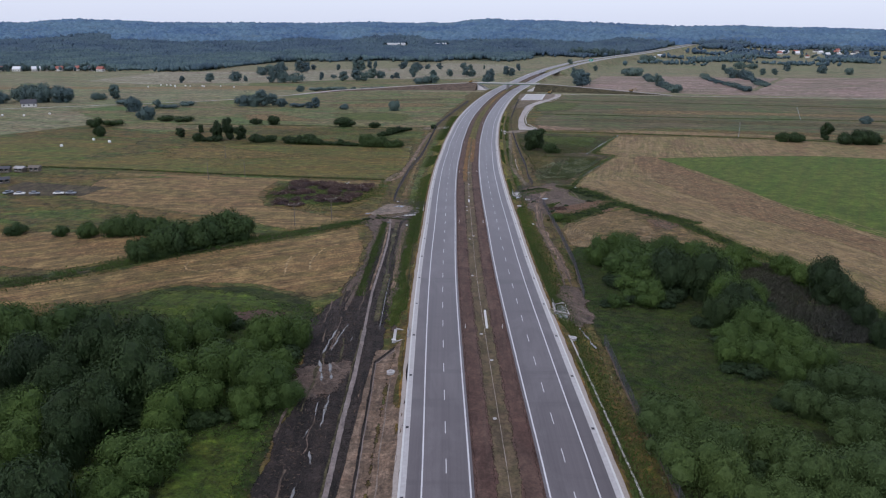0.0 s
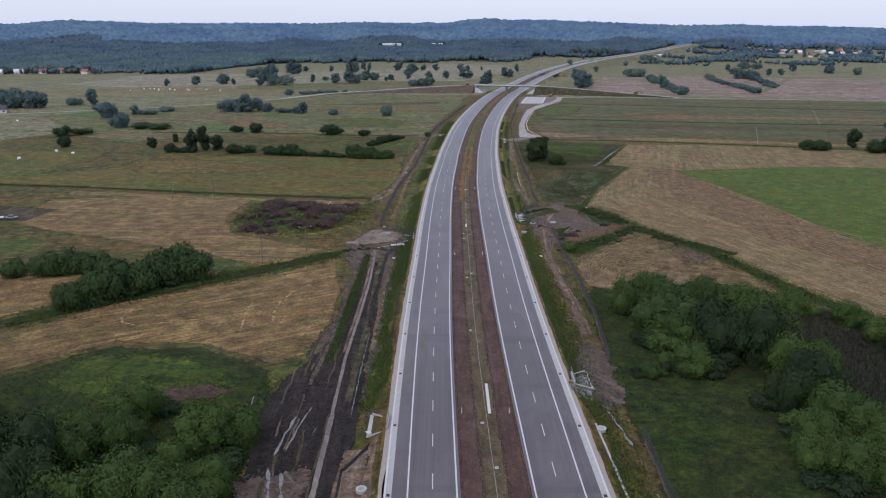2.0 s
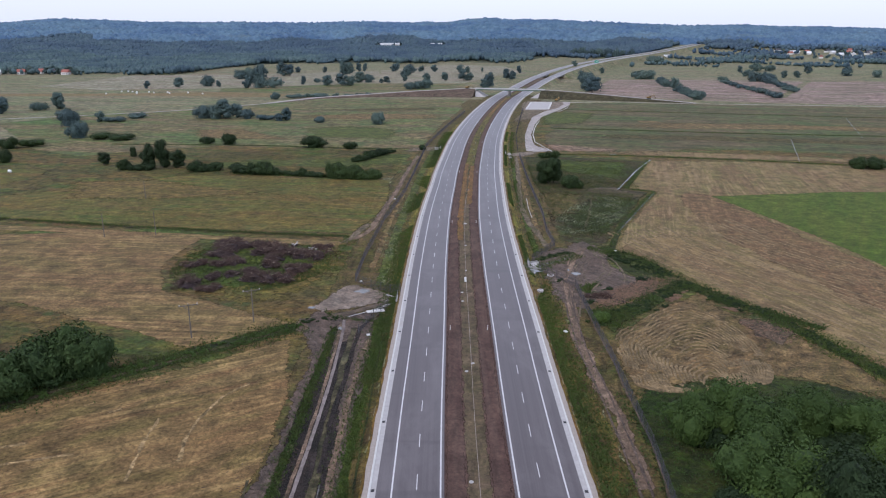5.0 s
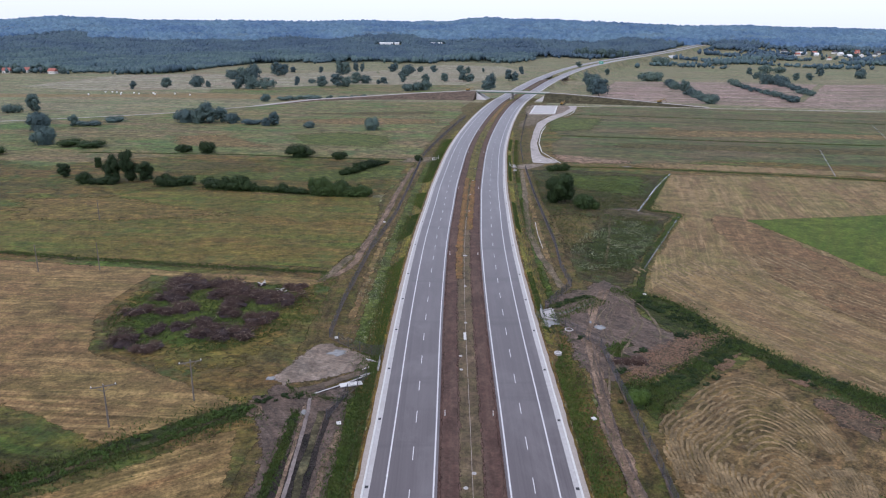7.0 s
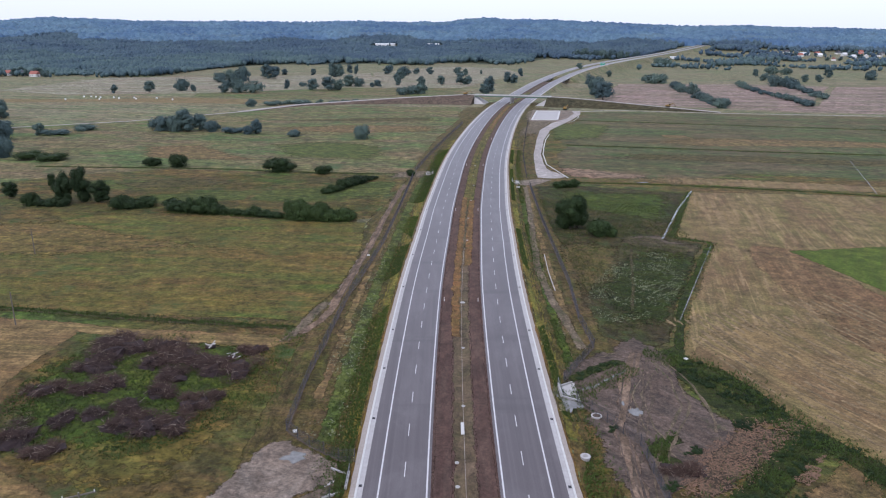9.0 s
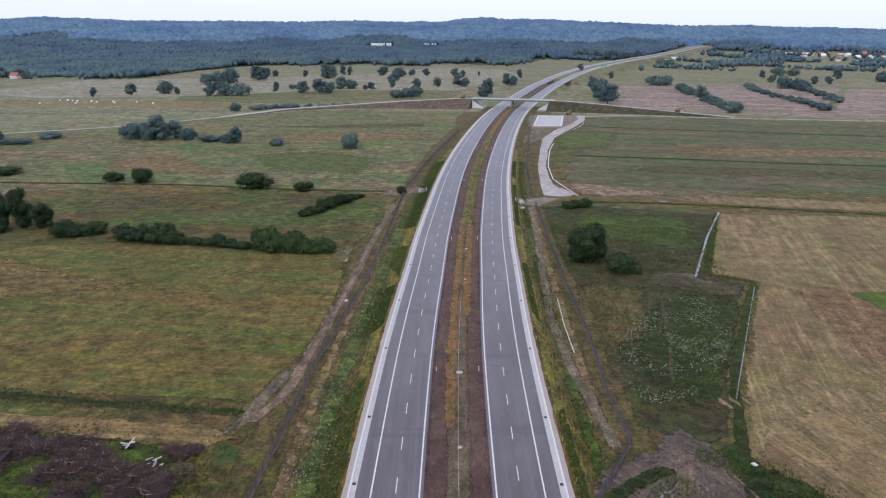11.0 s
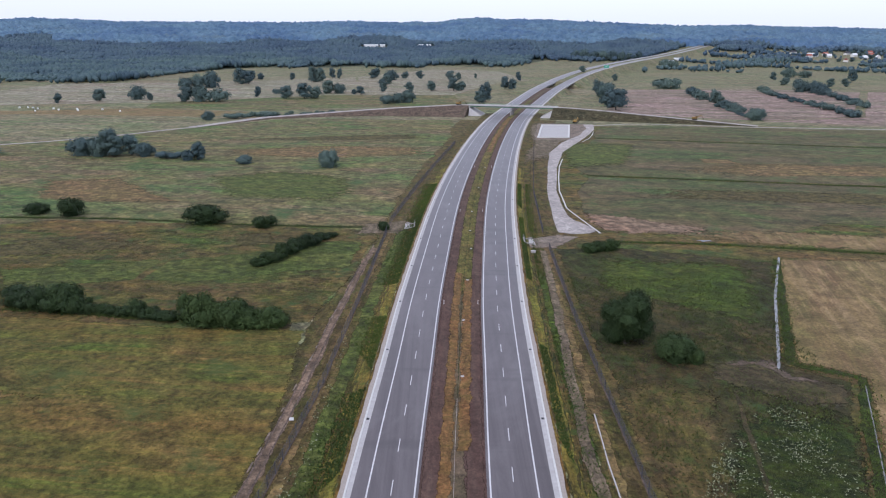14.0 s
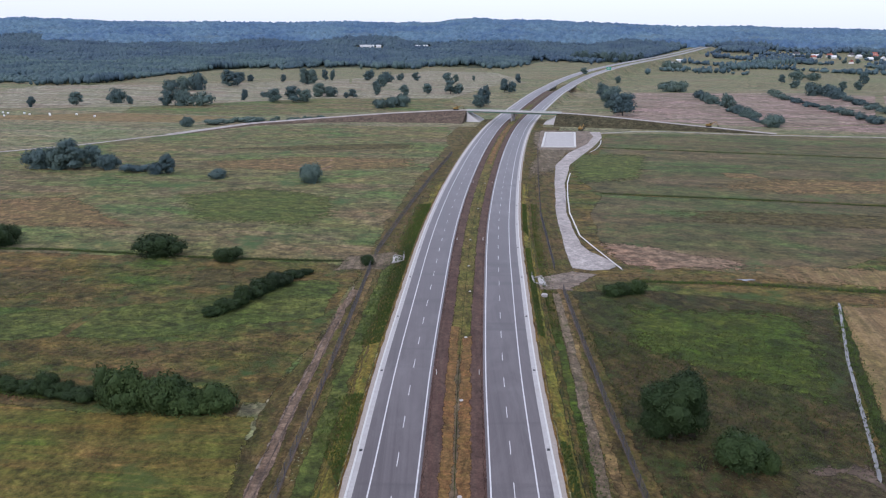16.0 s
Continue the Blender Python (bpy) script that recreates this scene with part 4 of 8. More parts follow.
# ---------- grass under and between the fields ----------
patch("meadow_west", [(-23, 100), (-24, 180), (-24, 300), (-25, 345), (-26, 436), (-19, 480), (-14, 545), (-130, 560), (-260, 540), (-330, 420), (-330, 240), (-330, -110), (-25, -110)], ROUGHGRASS, 0.005, "rough meadow grass between the fields", "grass", 0.3, 8, 1, "structure", -0.8, 0)
patch("meadow_east", [(46, -110), (45, 290), (47, 420), (50, 505), (54, 560), (64, 640), (77, 720), (92, 790), (105, 815), (240, 806), (600, 720), (480, 420), (420, -110)], ROUGHGRASS, 0.005, "rough meadow grass between the fields", "grass", 0.3, 8, 2, "structure", -0.8, 0)

# ---------- fields east of the road ----------
patch("hay_field_east", [(56, 320), (67, 348), (95, 408), (84, 414), (112, 488), (171, 483), (420, 420), (420, -70), (122, -70), (107, 150), (106, 196), (95, 225), (84, 262), (73, 281), (67, 293)], HAY, 0.03, "large mown hay field, tan with faint rows", "field", 0.6, 6, 3)
patch("hay_field_slope", [(57, 318), (68, 293), (74, 281), (85, 262), (96, 225), (107, 196), (108, 150), (122, -68), (418, -68), (418, 190), (330, 190), (150, 228), (122, 300), (100, 335), (80, 338), (64, 332)], HAYSOUTH, 0.036, "mown hay slope with rows along the ditch", "field", 0.8, 6, 301)
patch("green_field_east", [(115, 399), (173, 409), (213, 408), (330, 372), (330, 200), (148, 235), (136, 280), (130, 330)], CROP, 0.06, "bright green crop field inside the hay", "field", 0.8, 6, 4)
patch("raked_field_east", [(39.5, 232), (40.6, 245), (41.5, 253), (50, 261), (56.6, 269), (65, 275.5), (71.6, 282), (75, 275.5), (72.5, 270), (76, 264), (83, 257), (90, 240), (93, 215), (80, 228), (66, 232), (50, 227), (42, 225)], SWATH, 0.035, "hay field raked into curving rows", "field", 0.5, 4, 5)
RAKED = [(41.0, 233), (41.4, 244), (43, 252.5), (50, 260), (57, 267), (63.5, 270.5), (69, 265), (72, 254), (72, 242), (69, 230), (60, 225), (50, 224), (42, 226)]


def shrunk(loop, k, mid):
    """A closed loop drawn in towards its middle and rounded, as points half a metre or so apart."""
    pts = [(mid[0] + (x - mid[0]) * k, mid[1] + (y - mid[1]) * k) for x, y in loop]
    out, n = [], len(pts)
    for i in range(n):
        p0, p1, p2, p3 = (pts[(i + j - 1) % n] for j in range(4))
        m = max(3, int(math.hypot(p2[0] - p1[0], p2[1] - p1[1]) / 0.6))
        for j in range(m):
            u = j / m
            out.append(tuple(0.5 * (2 * b + (c - a) * u + (2 * a - 5 * b + 4 * c - d) * u * u + (3 * b - a - 3 * c + d) * u ** 3) for a, b, c, d in zip(p0, p1, p2, p3)))
    return out + out[:1]


windrows("hay_windrows", [shrunk(RAKED, 0.99 - 0.042 * i_, (56.5, 227)) for i_ in range(22)], HAYROW, "ragged curving windrows of pale raked hay", 0.7, 0.2, 61.0, -0.34)
DITCH_SIDE = [(62, 322), (66, 308), (73, 293), (82, 277), (93, 252), (101, 228), (110, 205), (113, 165), (117, 110), (124, 40)]
ROW_LINES = []
for i_ in range(24):
    shift_ = 1.5 + 2.3 * i_
    ROW_LINES.append([(x_ + shift_ * 0.93, y_ + shift_ * 0.36 * (1 - (205 - y_) / 300 if y_ < 205 else 1)) for x_, y_ in shrunk(DITCH_SIDE, 1.0, (0, 0))[:int(260 - 3 * i_)] if y_ > 60])
windrows("hay_rows", ROW_LINES, HAYROW, "faint raked rows of cut hay along the ditch", 0.95, 0.10, 67.0)
patch("scrub_ground_east", [(34, -70), (34, 150), (37, 215), (42, 226), (50, 228), (66, 233), (80, 229), (93, 216), (107, 197), (107, 160), (112, 90), (120, -70)], LUSH, 0.025, "lush dark grass between willow scrub", "grass", 0.8, 6, 6)
patch("weedy_field_east", [(41, 330), (50, 322), (57, 326), (66, 350), (92, 406), (82, 413), (111, 484), (66, 500), (46, 498), (43, 420)], WEEDY, 0.03, "weedy green meadow with white flower heads", "field", 0.7, 5, 7)
patch("fresh_grass_east", [(46, 336), (57, 330), (69, 354), (88, 396), (76, 403), (62, 396), (56, 380), (46, 362)], LUSH, 0.04, "dense green weeds along the ditch", "grass", 1.2, 3, 148, "structure", -0.8, 6.0)
patch("dry_patch_east", [(43, 352), (47, 366), (57, 388), (64, 402), (53, 412), (44, 408), (43.5, 388)], RUSTGRASS, 0.044, "dry brownish grass inside the fence", "grass", 1.2, 3, 149, "structure", -0.8, 6.0)
patch("fresh_grass_east", [(48, 462), (56, 492), (104, 484), (98, 456), (86, 430), (66, 446)], FRESHDARK, 0.048, "greener growth in the meadow corner", "grass", 1.2, 3, 150, "structure", -0.8, 6.0)
patch("dark_patch_east", [(65, 415), (77, 414), (79.5, 407.5), (91, 405.5), (87, 395), (76, 393), (69.3, 402), (64, 408)], SCRUBSOIL, 0.058, "dark bare hollow at the ditch bend", "bare ground", 1.6, 1.5, 1481, "structure", -0.8, 2.5)
ribbon("wheel_track_meadow", [(67, 403), (63, 388), (59.7, 373), (55.5, 356), (52.3, 344)], 1.1, SCRUBSOIL, 0.06, "faint pressed track through the weeds", "track", 0.5, 2, 1482)
patch("dirt_area_east", [(29, 311), (37, 318), (45, 328), (52, 331), (54.6, 308.7), (55.5, 298), (57.5, 291), (60, 287), (55, 281), (50, 276), (46, 279), (43, 276), (41, 266), (36, 268), (31, 281), (32, 288), (33, 296), (30, 300)], DIRT, 0.05, "churned grey-brown building dirt", "bare ground", 2.4, 1.6, 8, "structure", -0.8, 2.6)
CHIP_AREA = [(42, 271.8), (45, 277), (49.6, 282.8), (54.5, 286.5), (59.6, 291.9), (64.5, 293.2), (68.9, 292), (68.3, 288.9), (63.5, 284.5), (58.4, 279.5), (49.6, 270.7), (43.3, 266.8)]
patch("weedy_ground_east", [(49.2, 321.6), (58.1, 326.5), (59.5, 313), (62.6, 298), (69.8, 290.4), (74.2, 281), (79, 272), (75.5, 266.5), (72.8, 274.5), (70.5, 282.3), (63.2, 274.4), (55.5, 267.4), (50.8, 261), (42, 253), (39, 261), (39, 268.4), (43.5, 266.2), (51.4, 271.9), (65.2, 285.1), (67.5, 291), (58, 290), (53, 301.2), (51, 312)], LUSH, 0.044, "lush green weeds round the cleared ground", "grass", 1.2, 4, 91, "structure", -0.8, 2.0)
patch("wood_chips", CHIP_AREA, CHIPS, 0.085, "orange-brown wood chips left after clearing", "wood chips", 1.8, 1.0, 9, "structure", -0.8, 4.5)
patch("wood_chips_strip", [(74, 262), (81, 262), (85, 253), (79, 245), (73, 251)], CHIPS, 0.065, "brown wood chips beside the ditch", "wood chips", 1.4, 2, 10)
patch("striped_field_near", [(66, 521), (118, 507), (152, 530), (420, 470), (520, 560), (240, 590), (82, 620), (70, 590), (64, 548)], BAND, 0.03, "meadow in olive and dark brown stripes", "field", 0.8, 8, 11)
patch("striped_field_far", [(82, 622), (240, 592), (520, 562), (620, 640), (262, 714), (112, 750), (90, 700), (76, 650)], BAND, 0.032, "dry olive-brown meadow in bands", "field", 0.8, 8, 12)
patch("striped_field_last", [(112, 752), (262, 716), (620, 642), (700, 720), (330, 792), (236, 804), (150, 818), (124, 800), (114, 770)], BAND, 0.034, "olive meadow below the ramp", "field", 0.8, 8, 13)
patch("stripped_earth_east", [(60, 548), (70, 547), (80, 543), (88, 534), (108, 524), (104, 514), (84, 516), (74, 513), (64, 520), (61, 532)], RED, 0.06, "reddish stripped earth beside the ditch", "bare ground", 1.2, 3, 14, "structure", -0.8, 4.0)
patch("stubble_strip_east", [(72, 522), (100, 527), (150, 517), (240, 492), (330, 466), (325, 450), (228, 480), (131, 499), (90, 508)], HAY, 0.042, "pale combed stubble along the ditch", "field", 1.2, 4, 141, "structure", -0.8, 4.0)
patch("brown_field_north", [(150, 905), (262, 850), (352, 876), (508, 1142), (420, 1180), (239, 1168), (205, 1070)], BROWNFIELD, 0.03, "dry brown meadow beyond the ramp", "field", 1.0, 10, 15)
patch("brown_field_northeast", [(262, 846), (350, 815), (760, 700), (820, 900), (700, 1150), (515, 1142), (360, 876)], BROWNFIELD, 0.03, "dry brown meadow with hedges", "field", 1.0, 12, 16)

patch("brown_hay_band", [(99, 392), (106, 404), (117, 402), (127, 332), (146, 236), (330, 196), (330, 150), (140, 205), (108, 280), (97, 327), (97, 362)], BROWNHAY, 0.048, "browner band of cut hay beside the crop", "field", 2.0, 4, 142, "structure", -0.8, 2.5)
patch("fresh_grass_east", [(86, 738), (136, 731), (124, 690), (108, 646), (72, 632), (76, 680)], FRESH, 0.05, "fresh green patch in the meadow", "grass", 2.5, 5, 143, "structure", -0.8, 9.0)
patch("dry_band_east", [(108, 637), (157, 662), (300, 640), (420, 610), (410, 590), (300, 610), (204, 621), (139, 620)], DRYPATCH, 0.052, "dry brown band in the meadow", "grass", 2.5, 5, 144, "structure", -0.8, 9.0)
patch("dry_spot_east", [(150, 672), (170, 668), (172, 652), (150, 655)], DRYPATCH, 0.062, "dry reddish patch in the meadow", "grass", 2.0, 4, 145, "structure", -0.8, 5.0)
patch("dark_band_east", [(84, 596), (150, 590), (260, 568), (380, 545), (370, 528), (240, 548), (140, 566), (80, 574)], DARKBAND, 0.046, "dark olive band in the meadow", "grass", 2.5, 5, 146, "structure", -0.8, 9.0)
patch("scrub_soil", [(84, 200), (101, 208), (105, 191), (108, 166), (98, 152), (86, 150), (78, 170)], SCRUBSOIL, 0.034, "brown undergrowth below dry scrub", "grass", 2.0, 3, 147, "structure", -0.8, 4.0)

# ---------- fields west of the road ----------
patch("mown_field_west", [(-160, 160), (-120, 183), (-96, 198), (-85, 211), (-52, 234), (-31, 250), (-27, 230), (-25, 204), (-28, 181), (-34, 176), (-52, 187), (-72, 188), (-86, 175), (-106, 159), (-150, 130)], HAYWEST, 0.03, "mown tan hay field with turning marks", "field", 0.9, 5, 21)
patch("lush_ground_west", [(-170, -70), (-150, 128), (-106, 158), (-86, 174), (-72, 187), (-52, 186), (-34, 175), (-31, 162), (-29, 139), (-28, 114), (-29, -70)], LUSH, 0.025, "lush green grass round the willows", "grass", 0.8, 5, 22)
patch("fresh_grass_west", [(-80, 184), (-52, 184), (-36, 172), (-36, 160), (-60, 156), (-82, 168)], FRESHDARK, 0.036, "brighter green grass behind the willows", "grass", 1.5, 3, 222, "structure", -0.8, 5.0)
patch("fresh_grass_west", [(-46, 112), (-30, 118), (-30, 84), (-44, 82)], FRESHDARK, 0.036, "bright green grass beside the peat", "grass", 1.2, 3, 223, "structure", -0.8, 5.0)
for i_, pts_ in enumerate(([(-75.1, 209.1), (-77.4, 207.5), (-76.9, 202.4), (-75.3, 199.8), (-71.4, 198.1), (-66.5, 199.5), (-61.8, 201.0), (-56.9, 202.1)], [(-45.8, 194.0), (-47.0, 200.3), (-47.5, 206.3), (-47.6, 214.5)], [(-39.5, 199.6), (-40.7, 206.3), (-40.7, 213.3), (-38.8, 221.8), (-34.7, 227.6)], [(-63.8, 218.0), (-61.2, 219.8)], [(-72.2, 203.1), (-70.7, 204.2), (-66.6, 205.8)], [(-58.4, 215.4), (-55.5, 217.5)])):
    ribbon("turning_mark", pts_, 0.75, PALEHAY, 0.045, "pale turning mark of a mower in the hay", "track", 0.5, 1.0, 225 + i_)
patch("bare_spot_west", [(-54, 166), (-46, 170), (-38, 167), (-42, 162), (-52, 161)], SOIL, 0.05, "small bare brown patch in the grass", "bare ground", 0.9, 2, 221)
patch("strip_field_west", [(-230, 240), (-132, 240), (-98, 241), (-92, 216), (-113, 197), (-130, 201), (-220, 150)], HAYWEST, 0.031, "narrow mown strip in tan and green", "field", 0.8, 6, 23)
patch("stubble_field_west", [(-156, 294), (-162, 332), (-110, 343), (-78, 333), (-80, 306), (-72, 282), (-32, 259), (-31, 254), (-53, 243), (-106, 270), (-148, 288)], STUBBLE, 0.028, "mown stubble field, tan with pale streaks", "field", 1.0, 5, 24)
patch("olive_field_west", [(-228, 369), (-146, 418), (-121, 445), (-59, 435), (-22, 432), (-19, 385), (-23, 356), (-28, 338), (-61, 340), (-105, 346), (-167, 359)], OLIVE, 0.03, "olive hay meadow with rusty patches", "field", 0.6, 5, 25)
patch("pale_field_west", [(-420, 480), (-287, 466), (-194, 456), (-190, 442), (-204, 374), (-233, 372), (-400, 380)], OLIVE, 0.034, "pale olive hay field with bales", "field", 0.6, 6, 26)
patch("west_meadow", [(-22, 436), (-60, 440), (-130, 450), (-240, 520), (-330, 640), (-300, 690), (-205, 752), (-168, 798), (-120, 850), (-70, 858), (22, 850), (20, 760), (2, 640), (-8, 545), (-12, 480)], WESTMEADOW, 0.024, "wide tussocky river meadow, green and rusty", "field", 1.5, 8, 34, "structure", -0.8, 3.0)
patch("dry_strip_west", [(-162, 350), (-106, 341), (-62, 333.5), (-32, 329.5), (-27, 326), (-32, 322), (-62, 327), (-106, 334), (-160, 342)], STUBBLE, 0.049, "tan cut strip beside the ditch", "field", 0.8, 3, 271, "structure", -0.8, 1.5)
patch("tilled_plot", [(-195, 313), (-195, 326), (-149, 315), (-152, 296), (-184, 295)], DARKPLOT, 0.05, "dark tilled garden plot", "garden plot", 0.4, 5, 27)
patch("rough_field_west", [(-121, 447), (-60, 438), (-21, 436), (-15, 470), (-10, 520), (-30, 525), (-130, 535), (-170, 520), (-220, 480), (-160, 440)], ROUGHGRASS, 0.035, "rough tussocky meadow, brown and green", "field", 0.8, 6, 28)
patch("grass_margin_west", [(-69.7, 283), (-77.7, 302.6), (-81.6, 320), (-79.7, 331), (-34.4, 328.3), (-25.5, 318), (-25, 297), (-28.3, 285), (-31.4, 276.7), (-34.7, 268), (-48.3, 265), (-61, 272)], OLIVE, 0.041, "olive grass round the cleared brushwood", "grass", 1.2, 3, 292, "structure", -0.8, 8.0)
patch("brush_ground", [(-70, 280), (-79, 306), (-77, 326), (-69, 332), (-50, 331), (-32, 326), (-28, 316), (-33, 297), (-38, 284), (-48, 278), (-59, 277)], FRESHDARK, 0.045, "green weeds under cleared brushwood", "grass", 1.2, 4, 29, "structure", -0.8, 5.0)
patch("pale_strip_northwest", [(-560, 900), (-341, 913), (-260, 936), (-150, 907), (-176, 868), (-326, 884), (-540, 860)], HAY, 0.03, "pale mown hay strip with white bales", "field", 1.0, 10, 30)
patch("green_strip_northwest", [(-265, 984), (-112, 1078), (28, 1084), (36, 972), (-71, 944), (-140, 912), (-255, 938)], WESTMEADOW, 0.034, "fresh green meadow strip", "field", 1.0, 10, 31)
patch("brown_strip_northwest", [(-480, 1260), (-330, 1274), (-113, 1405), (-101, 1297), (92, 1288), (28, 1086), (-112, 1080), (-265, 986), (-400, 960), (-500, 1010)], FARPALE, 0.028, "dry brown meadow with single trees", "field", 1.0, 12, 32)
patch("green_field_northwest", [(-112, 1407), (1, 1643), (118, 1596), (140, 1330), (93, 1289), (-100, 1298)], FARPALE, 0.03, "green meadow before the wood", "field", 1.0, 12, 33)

patch("fresh_grass_west", [(-106, 622), (-66, 637), (-28, 618), (-22, 580), (-32, 560), (-82, 570)], FRESH, 0.034, "fresh green patch in the meadow", "grass", 3.0, 5, 151, "structure", -0.8, 10.0)
patch("dry_patch_west", [(-178, 612), (-142, 620), (-122, 596), (-90, 560), (-130, 560), (-160, 566)], DRYPATCH, 0.038, "dry tan patch in the meadow", "grass", 3.0, 5, 152, "structure", -0.8, 9.0)
patch("dark_patch_west", [(-62, 516), (-48, 519), (-44, 502), (-56, 499)], DARKBAND, 0.042, "dark hollow in the meadow", "grass", 2.0, 3, 153, "structure", -0.8, 4.0)
patch("dark_patch_west", [(-150, 498), (-110, 512), (-80, 506), (-95, 492), (-130, 486)], DARKBAND, 0.042, "dark rushes in the meadow", "grass", 2.5, 4, 154, "structure", -0.8, 7.0)
patch("fresh_grass_west", [(-120, 478), (-60, 490), (-28, 506), (-14, 508), (-17, 480), (-50, 466), (-110, 462)], FRESH, 0.038, "fresh green grass beside the hedge", "grass", 1.5, 4, 155, "structure", -0.8, 2.5)
patch("dry_patch_west", [(-178, 428), (-134, 436), (-95, 412), (-60, 400), (-114, 385), (-160, 388)], RUSTOLIVE, 0.044, "rusty tinge in the olive meadow", "grass", 3.0, 4, 156, "structure", -0.8, 9.0)
patch("dry_patch_west", [(-120, 700), (-60, 720), (10, 712), (8, 680), (-50, 668), (-110, 676)], DRYPATCH, 0.042, "dry tan patch in the meadow", "grass", 3.0, 6, 157, "structure", -0.8, 10.0)
patch("dark_patch_west", [(-130, 740), (-60, 760), (0, 770), (12, 748), (-60, 735)], DARKBAND, 0.046, "dark rushes in the meadow", "grass", 3.0, 6, 158, "structure", -0.8, 9.0)

# ---------- bare ground, tracks and pads along the road ----------
ribbon("soil_strip_west", [(-9.4, -70), (-9.3, 100), (-9.0, 130), (-8.6, 150)], 5.6, TAN, 0.05, "bare brown slope below the gutter", "bare ground", 0.7, 2, 401, None, None)
ribbon("drain_groove", [(-14.7, 139), (-14.3, 122.8), (-14.1, 112.2), (-13.6, 93.7), (-13.3, 70)], 0.5, PEAT, 0.15, "dark groove in the tan subsoil", "trench", 0.2, 1.0, 402)
ribbon("drain_pipe_bed", [(-14.35, 139), (-13.95, 122.8), (-13.75, 112.2), (-13.25, 93.7), (-12.95, 70)], 0.22, CONCPATH, 0.165, "pale line of pipe bedding in the subsoil", "pipe bed", 0.12, 1.0, 403)
ribbon("drain_pipe_bed", [(-10.8, 131.7), (-10.7, 119.8), (-10.4, 102.3), (-10.1, 93.1), (-9.9, 70)], 0.3, PALE, 0.16, "pale line of pipe bedding in the subsoil", "pipe bed", 0.2, 1.0, 404, None, None)
ribbon("feeder_ditch", [(-14.8, 138.4), (-12.4, 143.1), (-8.6, 150.6)], 0.9, PEAT, 0.13, "dark feeder ditch to the culvert", "ditch", 0.3, 1.0, 405)
ribbon("feeder_ditch_edge", [(-14.4, 137.6), (-12.0, 142.3), (-8.3, 149.6)], 0.28, CONCPATH, 0.18, "pale concrete edge of the feeder ditch", "drain channel", 0.08, 1.0, 406)
fence_drain = random.Random(8)
for a_, b_ in (((-11.9, 502), (-17.5, 433)), ((-17.5, 433), (-18.4, 414)), ((-18.4, 414), (-23.4, 347))):
    n_ = int(math.hypot(b_[0] - a_[0], b_[1] - a_[1]) / 4.2)
    for i_ in range(n_):
        if fence_drain.random() < 0.72:
            u_, v_ = i_ / n_, (i_ + fence_drain.uniform(0.5, 0.95)) / n_
            ribbon("drain_slab", [(a_[0] + (b_[0] - a_[0]) * u_, a_[1] + (b_[1] - a_[1]) * u_), (a_[0] + (b_[0] - a_[0]) * v_, a_[1] + (b_[1] - a_[1]) * v_)], 0.42, PALE, 0.13, "pale broken channel slab along the fence", "drain channel", 0.14, 1.0, 403 + i_)
patch("disturbed_soil_west", [(-33, 262), (-27, 244), (-25.5, 205), (-29, 180), (-22, 175), (-10, 150), (-9.5, 262), (-20, 266)], DIRT, 0.045, "disturbed brown soil with weeds beside the road", "bare ground", 1.0, 3, 40)
patch("peat_ground", [(-23.5, 196), (-24, 225), (-22, 246), (-17, 250), (-14.2, 190), (-13.5, 150), (-12, -70), (-29, -70), (-29, 114), (-30, 139), (-34, 162), (-28, 178)], PEAT, 0.06, "wet black peat churned by machines", "mud", 1.0, 2, 41, "structure", -0.8, 1.0)
patch("churned_soil", [(-32, 137), (-25, 139.5), (-19.6, 141), (-18.9, 128), (-20.5, 122), (-27, 120.5), (-31, 127)], DIRT, 0.075, "churned brown clods in the peat", "bare ground", 1.2, 1.2, 411, "structure", -0.8, 6.0)
ruts_ = random.Random(12)
for i_ in range(16):
    x_, y_ = ruts_.uniform(-29, -20.5), ruts_.uniform(84, 176)
    ln_ = ruts_.uniform(8, 26)
    ribbon("peat_rut", [(x_ - 0.05 * k_ + ruts_.gauss(0, 0.25), y_ + ln_ * k_ / 5) for k_ in range(6)], ruts_.uniform(0.25, 0.6), (DIRT, BANKSOIL, BANKDARK)[i_ % 3], 0.083 + 0.001 * i_, "muddy wheel rut in the peat", "track", 0.3, 0.8, 450 + i_)
litter("peat_clods", [(ruts_.gauss(-24, 3.2), ruts_.uniform(80, 205)) for _ in range(1500)], BANKSOIL, "broken brown clods on the peat", 0.55, 82, 0.06)
ribbon("subsoil_band", [(-13.7, -70), (-13.9, 100), (-13.7, 128), (-13.0, 146)], 5.8, TAN, 0.09, "tan subsoil band with wheel marks", "bare ground", 0.5, 2, 42)
ribbon("trench", [(-16.0, 60), (-16.2, 100), (-15.9, 128), (-15.2, 146)], 0.7, PEAT, 0.12, "narrow dark trench beside the path", "trench", 0.2, 2, 421)
ribbon("soil_ridge", [(-16.6, 160), (-16.9, 200), (-17.6, 240), (-18, 256)], 1.8, BANKDARK, 0.085, "black dug soil beside the path", "bare ground", 0.5, 2, 422)
ribbon("grass_strip_west", [(-12, 158), (-11.6, 200), (-11.8, 240), (-12, 262)], 3.4, FRESHDARK, 0.09, "fresh green grass strip below the road", "grass", 0.8, 2, 423)
ribbon("grass_strip_west", [(-22.6, 178), (-22.6, 210), (-22.4, 235), (-22.6, 256)], 2.0, LUSH, 0.09, "green grass strip beside the path", "grass", 0.7, 2, 424)
